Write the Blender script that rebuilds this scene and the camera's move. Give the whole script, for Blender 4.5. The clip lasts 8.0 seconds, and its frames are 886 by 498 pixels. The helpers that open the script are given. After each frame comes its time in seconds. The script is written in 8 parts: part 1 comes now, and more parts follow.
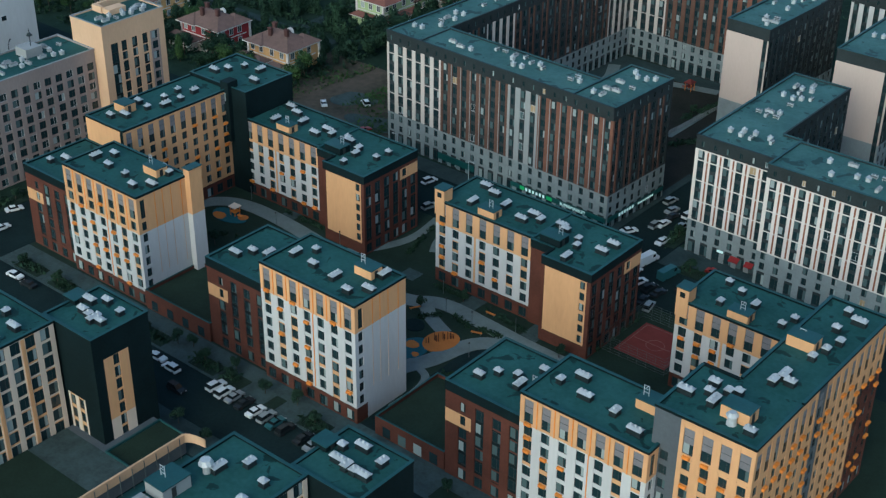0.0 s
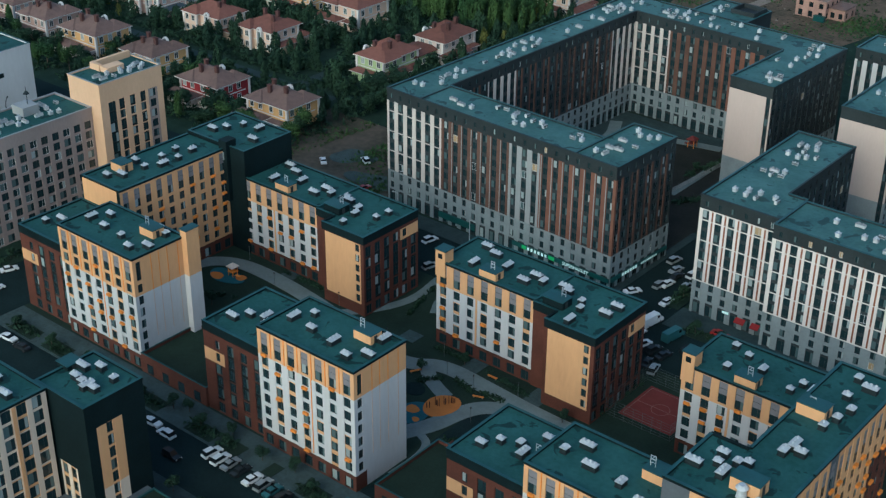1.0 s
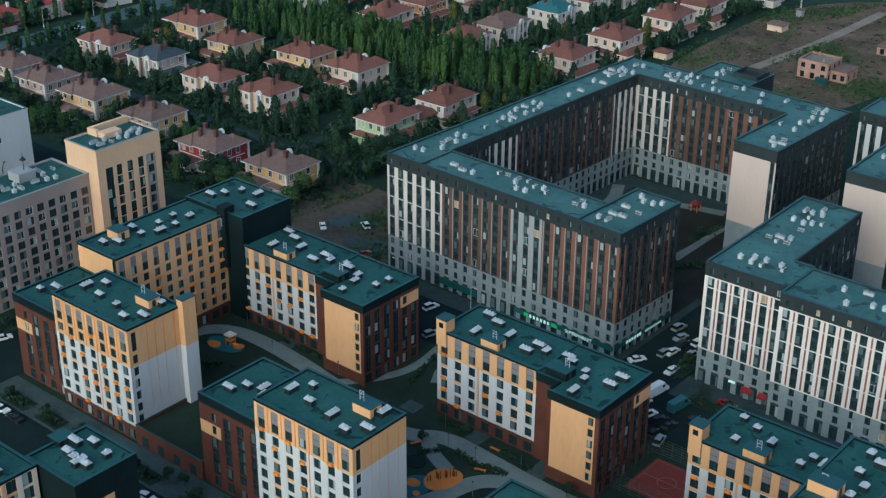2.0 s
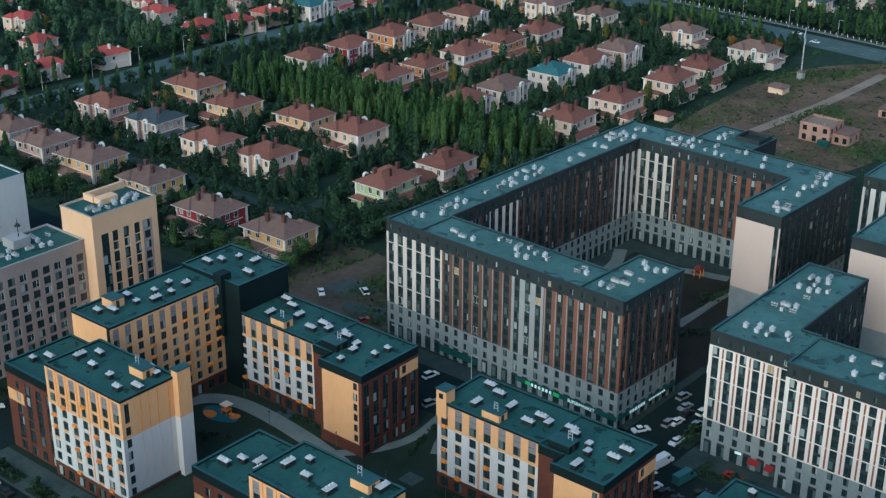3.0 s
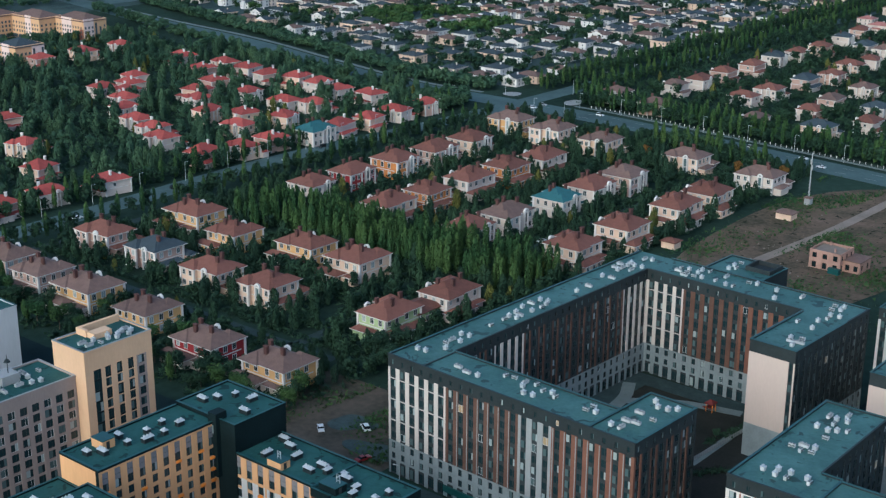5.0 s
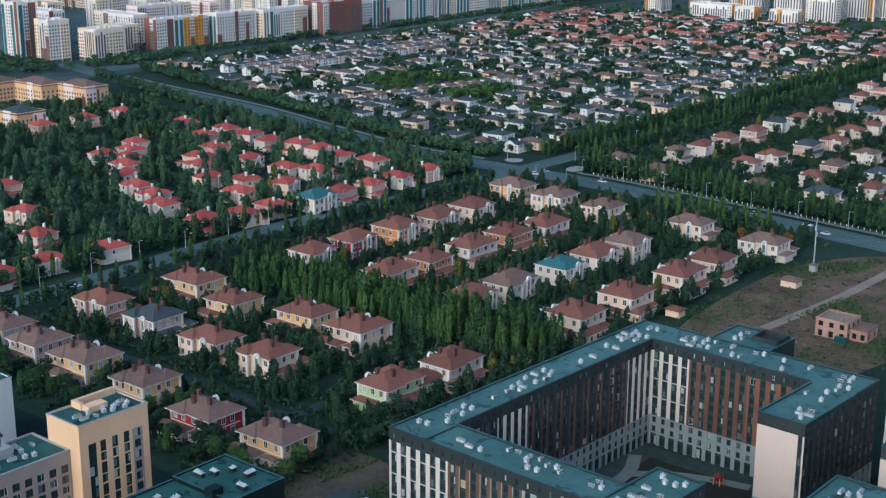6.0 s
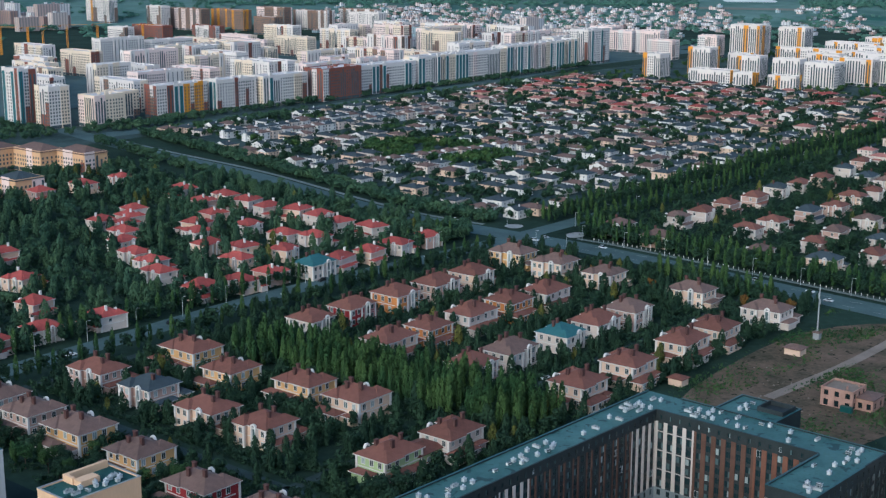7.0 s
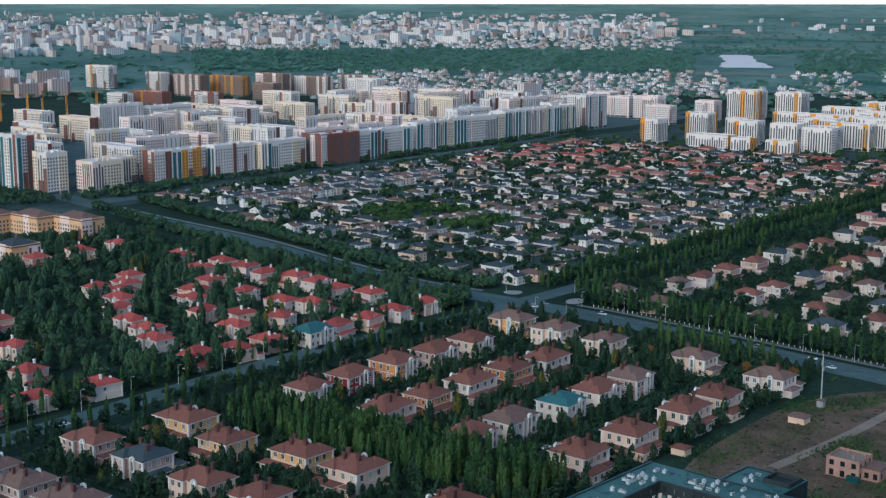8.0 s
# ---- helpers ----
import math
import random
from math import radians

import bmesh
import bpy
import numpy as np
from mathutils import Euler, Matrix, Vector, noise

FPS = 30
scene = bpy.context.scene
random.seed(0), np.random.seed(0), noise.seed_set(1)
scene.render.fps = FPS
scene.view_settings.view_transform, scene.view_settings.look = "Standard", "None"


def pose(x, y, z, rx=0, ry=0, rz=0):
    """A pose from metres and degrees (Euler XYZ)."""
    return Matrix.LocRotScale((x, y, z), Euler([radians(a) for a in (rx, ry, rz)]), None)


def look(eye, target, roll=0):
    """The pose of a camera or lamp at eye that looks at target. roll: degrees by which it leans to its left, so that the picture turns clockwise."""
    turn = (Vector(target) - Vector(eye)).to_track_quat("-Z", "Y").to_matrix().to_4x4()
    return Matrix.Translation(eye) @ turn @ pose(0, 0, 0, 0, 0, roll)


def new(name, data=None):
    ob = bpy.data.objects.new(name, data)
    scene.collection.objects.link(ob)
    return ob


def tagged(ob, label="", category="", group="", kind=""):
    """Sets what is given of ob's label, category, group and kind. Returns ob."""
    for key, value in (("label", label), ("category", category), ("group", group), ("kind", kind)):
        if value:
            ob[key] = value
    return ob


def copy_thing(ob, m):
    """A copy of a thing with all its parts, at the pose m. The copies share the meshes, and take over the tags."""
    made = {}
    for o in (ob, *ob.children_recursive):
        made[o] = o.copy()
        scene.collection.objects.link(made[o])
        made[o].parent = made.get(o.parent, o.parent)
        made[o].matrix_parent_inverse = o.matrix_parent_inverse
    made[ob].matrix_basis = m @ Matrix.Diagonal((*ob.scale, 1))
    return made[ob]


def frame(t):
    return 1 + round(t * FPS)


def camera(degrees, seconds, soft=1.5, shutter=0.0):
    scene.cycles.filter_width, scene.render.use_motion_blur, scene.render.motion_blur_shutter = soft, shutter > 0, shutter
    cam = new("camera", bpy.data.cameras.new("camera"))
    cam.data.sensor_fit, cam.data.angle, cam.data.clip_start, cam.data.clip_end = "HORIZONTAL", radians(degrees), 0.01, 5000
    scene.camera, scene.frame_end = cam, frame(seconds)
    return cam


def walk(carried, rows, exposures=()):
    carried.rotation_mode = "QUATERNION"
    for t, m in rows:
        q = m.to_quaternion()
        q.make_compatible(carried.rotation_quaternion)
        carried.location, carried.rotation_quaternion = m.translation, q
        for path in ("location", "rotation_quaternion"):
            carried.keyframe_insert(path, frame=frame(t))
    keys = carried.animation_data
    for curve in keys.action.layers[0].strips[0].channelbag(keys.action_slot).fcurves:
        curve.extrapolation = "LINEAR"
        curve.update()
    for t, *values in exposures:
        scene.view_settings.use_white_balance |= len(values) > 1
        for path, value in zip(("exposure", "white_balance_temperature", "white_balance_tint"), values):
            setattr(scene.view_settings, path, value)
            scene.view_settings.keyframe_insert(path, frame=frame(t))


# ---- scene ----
cam = camera(36.0, 8.0, soft=1.35)
PATH = [
    (0, (0.00, -0.00, 169.56), (-54.973, 66.711, 119.290), 0.58),
    (0.5, (-1.90, 2.17, 169.60), (-57.437, 69.492, 120.785), 0.51),
    (1, (-3.78, 4.34, 169.64), (-59.905, 72.364, 122.498), 0.51),
    (1.5, (-5.62, 6.53, 169.68), (-62.419, 75.235, 124.369), 0.43),
    (2.8, (-10.33, 12.22, 169.79), (-68.621, 82.717, 129.388), 0.35),
    (3, (-11.04, 13.10, 169.80), (-69.577, 83.835, 130.183), 0.34),
    (3.5, (-12.82, 15.28, 169.84), (-71.924, 86.600, 132.152), 0.30),
    (4, (-14.60, 17.46, 169.88), (-74.225, 89.336, 134.129), 0.27),
    (4.5, (-16.37, 19.63, 169.92), (-76.556, 92.028, 136.220), 0.26),
    (6, (-21.72, 26.04, 170.03), (-83.460, 99.900, 142.957), 0.14),
    (6.5, (-23.53, 28.14, 170.06), (-85.650, 102.468, 145.247), 0.12),
    (7, (-25.35, 30.21, 170.09), (-87.813, 104.984, 147.558), 0.10),
    (7.5, (-27.20, 32.25, 170.12), (-89.953, 107.442, 149.890), 0.04),
    (8, (-29.08, 34.27, 170.14), (-92.050, 109.857, 152.226), 0.02),
]
EXPOSURE = 0.44
walk(cam, [(t, look(eye, target, roll)) for t, eye, target, roll in PATH], [(0.0, EXPOSURE - 0.1, 5380, -5), (2.5, EXPOSURE + 0.03, 5400, -3), (4.5, EXPOSURE + 0.1, 5400, 0), (6.0, EXPOSURE + 0.17, 5380, 3), (6.6, EXPOSURE + 0.12, 5360, 3), (8.0, EXPOSURE - 0.25, 5260, 2)])

# ---- sky and light: a soft dusk glow low behind the eye, the rest from the sky ----
SUN_FROM = Vector((0.18, -1.0, 0.6)).normalized()
world = bpy.data.worlds.new("dusk_sky")
scene.world = world
world.use_nodes = True
wn = world.node_tree.nodes
sky = wn.new("ShaderNodeTexSky")
sky.sky_type = "NISHITA"
sky.sun_disc = False
sky.sun_elevation = math.asin(SUN_FROM.z)
sky.sun_rotation = math.atan2(SUN_FROM.x, SUN_FROM.y)
sky.dust_density = 3.0
world.node_tree.links.new(sky.outputs[0], wn["Background"].inputs[0])
wn["Background"].inputs[1].default_value = 0.15
sun = new("sun", bpy.data.lights.new("sun", "SUN"))
sun.data.energy = 0.5
sun.data.angle = radians(60)
sun.data.color = (1.0, 0.89, 0.74)
sun.matrix_world = look((0, 0, 900), Vector((0, 0, 900)) - SUN_FROM)


# ---- materials ----
def material(name, color, rough=0.7, vary=0.25, big=0.12, fine=2.5, bump=0.15, metal=0.0, tint=None, stretch=1.0, spec=0.22, piece=0.0, patch=0.0):
    """A worn surface: stains at one scale, grain at another, fine relief. stretch below 1 draws the stains out upright."""
    m = bpy.data.materials.new(name)
    m.use_nodes = True
    nt = m.node_tree
    n, l = nt.nodes, nt.links
    p = n["Principled BSDF"]
    geo = n.new("ShaderNodeNewGeometry")
    mp = n.new("ShaderNodeMapping")
    mp.inputs["Scale"].default_value = (1, 1, stretch)
    l.new(geo.outputs["Position"], mp.inputs[0])
    a = n.new("ShaderNodeTexNoise")
    a.inputs["Scale"].default_value = big
    a.inputs["Detail"].default_value = 5
    a.inputs["Roughness"].default_value = 0.6
    b = n.new("ShaderNodeTexNoise")
    b.inputs["Scale"].default_value = fine
    b.inputs["Detail"].default_value = 3
    l.new(mp.outputs[0], a.inputs[0])
    l.new(mp.outputs[0], b.inputs[0])
    add = n.new("ShaderNodeMath")
    add.operation = "MULTIPLY_ADD"
    add.inputs[1].default_value = 0.45
    l.new(b.outputs[0], add.inputs[0])
    l.new(a.outputs[0], add.inputs[2])
    fac = add.outputs[0]
    if piece:
        info = n.new("ShaderNodeObjectInfo")
        ad2 = n.new("ShaderNodeMath")
        ad2.operation = "MULTIPLY_ADD"
        ad2.inputs[1].default_value = piece
        l.new(info.outputs["Random"], ad2.inputs[0])
        l.new(fac, ad2.inputs[2])
        sub = n.new("ShaderNodeMath")
        sub.operation = "SUBTRACT"
        sub.inputs[1].default_value = piece / 2
        l.new(ad2.outputs[0], sub.inputs[0])
        fac = sub.outputs[0]
    ramp = n.new("ShaderNodeValToRGB")
    c = Vector(color)
    lo = c * (1 - vary)
    hi = Vector(tint) if tint else c * (1 + vary)
    ramp.color_ramp.elements[0].position, ramp.color_ramp.elements[0].color = 0.45, (*lo, 1)
    ramp.color_ramp.elements[1].position, ramp.color_ramp.elements[1].color = 0.98, (*hi, 1)
    l.new(fac, ramp.inputs[0])
    shade = ramp.outputs[0]
    if patch:
        c2 = n.new("ShaderNodeTexNoise")
        c2.inputs["Scale"].default_value = 0.3
        c2.inputs["Detail"].default_value = 4
        c2.inputs["Distortion"].default_value = 0.6
        l.new(mp.outputs[0], c2.inputs[0])
        r2 = n.new("ShaderNodeValToRGB")
        r2.color_ramp.elements[0].position, r2.color_ramp.elements[0].color = patch, (0, 0, 0, 1)
        r2.color_ramp.elements[1].position, r2.color_ramp.elements[1].color = patch + 0.03, (1, 1, 1, 1)
        l.new(c2.outputs[0], r2.inputs[0])
        mx = n.new("ShaderNodeMix")
        mx.data_type = "RGBA"
        l.new(r2.outputs[0], mx.inputs["Factor"])
        l.new(shade, mx.inputs["A"])
        mx.inputs["B"].default_value = (*(c * 0.45), 1)
        shade = mx.outputs["Result"]
    l.new(shade, p.inputs["Base Color"])
    p.inputs["Roughness"].default_value = rough
    p.inputs["Metallic"].default_value = metal
    p.inputs["Specular IOR Level"].default_value = spec
    if bump:
        bp = n.new("ShaderNodeBump")
        bp.inputs["Strength"].default_value = bump
        bp.inputs["Distance"].default_value = 0.05
        l.new(b.outputs[0], bp.inputs["Height"])
        l.new(bp.outputs[0], p.inputs["Normal"])
    return m


def glass_material(name, dark, mid, light, share=0.7):
    """Window glass: mostly dark rooms, some drawn curtains and some reflections painted as paler panes; each pane by
    chance.
    """
    m = bpy.data.materials.new(name)
    m.use_nodes = True
    n, l = m.node_tree.nodes, m.node_tree.links
    p = n["Principled BSDF"]
    info, geo = n.new("ShaderNodeObjectInfo"), n.new("ShaderNodeNewGeometry")
    add = n.new("ShaderNodeMath")
    l.new(info.outputs["Random"], add.inputs[0])
    l.new(geo.outputs["Random Per Island"], add.inputs[1])
    fr = n.new("ShaderNodeMath")
    fr.operation = "FRACT"
    l.new(add.outputs[0], fr.inputs[0])
    ramp = n.new("ShaderNodeValToRGB")
    r = ramp.color_ramp
    r.interpolation = "CONSTANT"
    r.elements[0].color = (*dark, 1)
    r.elements[1].position, r.elements[1].color = share, (*mid, 1)
    e = r.elements.new(share + (1 - share) * 0.7)
    e.color = (*light, 1)
    l.new(fr.outputs[0], ramp.inputs[0])
    l.new(ramp.outputs[0], p.inputs["Base Color"])
    p.inputs["Roughness"].default_value = 0.12
    p.inputs["Specular IOR Level"].default_value = 0.6
    return m


def glowing(name, color, strength):
    m = bpy.data.materials.new(name)
    m.use_nodes = True
    p = m.node_tree.nodes["Principled BSDF"]
    p.inputs["Base Color"].default_value = (*color, 1)
    p.inputs["Emission Color"].default_value = (*color, 1)
    p.inputs["Emission Strength"].default_value = strength
    return m


M = {
    "roof": material("roof_bitumen", (0.013, 0.063, 0.06), 0.75, 0.25, 0.09, 1.2, 0.2, tint=(0.03, 0.098, 0.093), patch=0.6),
    "roof_k": material("roof_bitumen_light", (0.032, 0.094, 0.089), 0.55, 0.2, 0.14, 1.2, 0.2, tint=(0.068, 0.15, 0.142), patch=0.6),
    "coping": material("coping_metal", (0.025, 0.08, 0.085), 0.45, 0.2, 0.3, 3, 0.05, metal=0.3),
    "white": material("white_panel", (0.5, 0.51, 0.515), 0.6, 0.1, 0.1, 1.5, 0.05, stretch=0.25),
    "yellow": material("ochre_panel", (0.58, 0.335, 0.165), 0.6, 0.12, 0.1, 1.5, 0.05, stretch=0.25),
    "rust": material("rust_panel", (0.2, 0.08, 0.042), 0.6, 0.2, 0.4, 3, 0.05),
    "orange": material("orange_panel", (0.68, 0.24, 0.04), 0.55, 0.2, 0.4, 3, 0.05),
    "brown": material("brown_brick", (0.084, 0.031, 0.021), 0.8, 0.3, 0.15, 3.0, 0.3),
    "brown_k": material("brown_panel", (0.1, 0.055, 0.04), 0.7, 0.3, 0.2, 3.0, 0.15),
    "dark": material("dark_panel", (0.007, 0.015, 0.017), 0.65, 0.3, 0.15, 2.0, 0.08, spec=0.08),
    "dark_k": material("charcoal_panel", (0.022, 0.03, 0.033), 0.6, 0.3, 0.15, 2.0, 0.08),
    "grey": material("grey_panel", (0.2, 0.235, 0.245), 0.6, 0.2, 0.15, 2.0, 0.08),
    "brown_r": material("red_brown_panel", (0.15, 0.07, 0.047), 0.7, 0.25, 0.2, 3.0, 0.15),
    "pale": material("pale_grey_strip", (0.25, 0.265, 0.27), 0.6, 0.12),
    "rib_k": material("dull_white_rib", (0.5, 0.455, 0.42), 0.6, 0.08, 0.1, 1.5, 0.05, stretch=0.25),
    "rib": material("warm_white_rib", (0.62, 0.58, 0.54), 0.6, 0.08, 0.1, 1.5, 0.05, stretch=0.25),
    "gable": material("pinkish_plaster", (0.49, 0.405, 0.355), 0.75, 0.06, 0.08, 2.0, 0.05, stretch=0.3),
    "cream": material("cream_plaster", (0.6, 0.51, 0.415), 0.75, 0.08, 0.08, 2.0, 0.05, stretch=0.3),
    "beige": material("beige_stone", (0.58, 0.39, 0.25), 0.7, 0.1, 0.1, 2.0, 0.05, stretch=0.4),
    "taupe": material("taupe_stone", (0.27, 0.225, 0.21), 0.7, 0.15, 0.1, 2.0, 0.05, stretch=0.4),
    "screen": material("window_screen", (0.17, 0.17, 0.185), 0.5, 0.15, 0.5, 4, 0.03),
    "whiteframe": material("white_window_bars", (0.5, 0.52, 0.53), 0.5, 0.1),
    "darkframe": material("dark_window_bars", (0.03, 0.035, 0.037), 0.5, 0.1),
    "vent": material("vent_housing", (0.014, 0.022, 0.025), 0.6, 0.3),
    "ventcap": material("vent_cap_galvanised", (0.44, 0.47, 0.485), 0.45, 0.2, 0.6, 4, 0.05, metal=0.2),
    "glass": glass_material("window_glass", (0.016, 0.034, 0.039), (0.085, 0.13, 0.135), (0.3, 0.36, 0.36), 0.74),
    "lit": glowing("lit_window", (0.3, 0.22, 0.12), 0.05),
    "asphalt": material("asphalt", (0.012, 0.022, 0.023), 0.95, 0.3, 0.08, 1.5, 0.2, spec=0.03),
    "paving": material("paving", (0.032, 0.05, 0.051), 0.9, 0.3, 0.2, 1.5, 0.2, spec=0.08),
    "path": material("light_paving", (0.125, 0.155, 0.155), 0.85, 0.2, 0.2, 1.5, 0.15),
    "lawn": material("lawn", (0.012, 0.025, 0.017), 0.95, 0.4, 0.1, 1.8, 0.5),
}


# ---- building blocks ----
class Shape:
    """Collects faces of one mesh."""

    def __init__(self):
        self.v, self.f, self.m = [], [], []

    def face(self, pts, m=0):
        k = len(self.v)
        self.v += [tuple(p) for p in pts]
        self.f.append(tuple(range(k, k + len(pts))))
        self.m.append(m)

    def box(self, x0, x1, y0, y1, z0, z1, m=0, top=None):
        k = len(self.v)
        self.v += [(x0, y0, z0), (x1, y0, z0), (x1, y1, z0), (x0, y1, z0), (x0, y0, z1), (x1, y0, z1), (x1, y1, z1), (x0, y1, z1)]
        self.f += [(k + 3, k + 2, k + 1, k), (k + 4, k + 5, k + 6, k + 7), (k, k + 1, k + 5, k + 4), (k + 1, k + 2, k + 6, k + 5), (k + 2, k + 3, k + 7, k + 6), (k + 3, k, k + 4, k + 7)]
        self.m += [m, m if top is None else top, m, m, m, m]

    def tube(self, cx, cy, z0, z1, r0, r1=None, n=8, m=0):
        r1 = r0 if r1 is None else r1
        k = len(self.v)
        for z, r in ((z0, r0), (z1, r1)):
            self.v += [(cx + r * math.cos(2 * math.pi * i / n), cy + r * math.sin(2 * math.pi * i / n), z) for i in range(n)]
        self.f += [(k + i, k + (i + 1) % n, k + n + (i + 1) % n, k + n + i) for i in range(n)] + [tuple(k + n + i for i in range(n)), tuple(k + n - 1 - i for i in range(n))]
        self.m += [m] * (n + 2)

    def hip(self, x0, x1, y0, y1, z, h, m=0, under=None, thick=0.25):
        """A hipped roof with its eaves at z."""
        if x1 - x0 >= y1 - y0:
            d = (y1 - y0) / 2
            a, b = (x0 + d, (y0 + y1) / 2, z + h), (x1 - d, (y0 + y1) / 2, z + h)
            q = [(x0, y0, z), (x1, y0, z), (x1, y1, z), (x0, y1, z)]
            self.face([q[0], q[1], b, a], m), self.face([q[1], q[2], b], m), self.face([q[2], q[3], a, b], m), self.face([q[3], q[0], a], m)
        else:
            d = (x1 - x0) / 2
            a, b = ((x0 + x1) / 2, y0 + d, z + h), ((x0 + x1) / 2, y1 - d, z + h)
            q = [(x0, y0, z), (x1, y0, z), (x1, y1, z), (x0, y1, z)]
            self.face([q[0], q[1], a], m), self.face([q[1], q[2], b, a], m), self.face([q[2], q[3], b], m), self.face([q[3], q[0], a, b], m)
        self.box(x0, x1, y0, y1, z - thick, z, m if under is None else under)

    def weld(self):
        """Joins corners that meet, so that a wall is one piece."""
        at, put, v = {}, [], []
        for p in self.v:
            k = (round(p[0], 3), round(p[1], 3), round(p[2], 3))
            if k not in at:
                at[k] = len(v)
                v.append(p)
            put.append(at[k])
        self.v, self.f = v, [tuple(put[i] for i in f) for f in self.f]
        return self

    def mesh(self, name, mats):
        me = bpy.data.meshes.new(name)
        me.from_pydata(self.v, [], self.f)
        for k in mats:
            me.materials.append(M[k] if isinstance(k, str) else k)
        me.polygons.foreach_set("material_index", self.m)
        me.update()
        return me


def part(name, shape, mats, parent, label="", at=None):
    """Links a shape as one mesh object under a thing or a part."""
    ob = new(name, shape.mesh(name, mats) if isinstance(shape, Shape) else shape)
    ob.parent = parent
    if at is not None:
        ob.matrix_basis = at
    return tagged(ob, label)


def thing(name, label, category, at=None, group="", kind=""):
    ob = new(name)
    if at is not None:
        ob.matrix_basis = at
    return tagged(ob, label, category, group, kind)


SIDES = {"S": ((1, 0), (0, -1)), "E": ((0, 1), (1, 0)), "N": ((-1, 0), (0, 1)), "W": ((0, -1), (-1, 0))}
PANES = {}


def window_mesh(w, h, style):
    """A glazed window: bars all round, a mullion, panes set back; tall ones have a screen above."""
    key = (round(w, 2), round(h, 2), style)
    if key not in PANES:
        s, b = Shape(), 0.07
        bar = 0
        s.box(-w / 2, w / 2, -0.05, 0.06, 0, b, bar), s.box(-w / 2, w / 2, -0.05, 0.06, h - b, h, bar)
        s.box(-w / 2, -w / 2 + b, -0.05, 0.06, b, h - b, bar), s.box(w / 2 - b, w / 2, -0.05, 0.06, b, h - b, bar)
        top = h - b
        if style == "tall":
            top = h * 0.42
            s.box(-w / 2 + b, w / 2 - b, -0.09, 0.0, top, h - b, 2)
            s.box(-w / 2 + b, w / 2 - b, -0.11, 0.0, top + (h - top) * 0.45, top + (h - top) * 0.45 + 0.08, bar)
        xm = w * 0.12
        s.box(xm - 0.03, xm + 0.03, -0.04, 0.04, b, top, bar)
        for x0, x1 in ((-w / 2 + b, xm - 0.03), (xm + 0.03, w / 2 - b)):
            s.face([(x0, 0, b), (x1, 0, b), (x1, 0, top), (x0, 0, top)], 1)
        PANES[key] = s.mesh("window", ["darkframe" if style in ("dark", "tall") else "whiteframe", "lit" if style == "lit" else "glass", "screen"])
    return PANES[key]


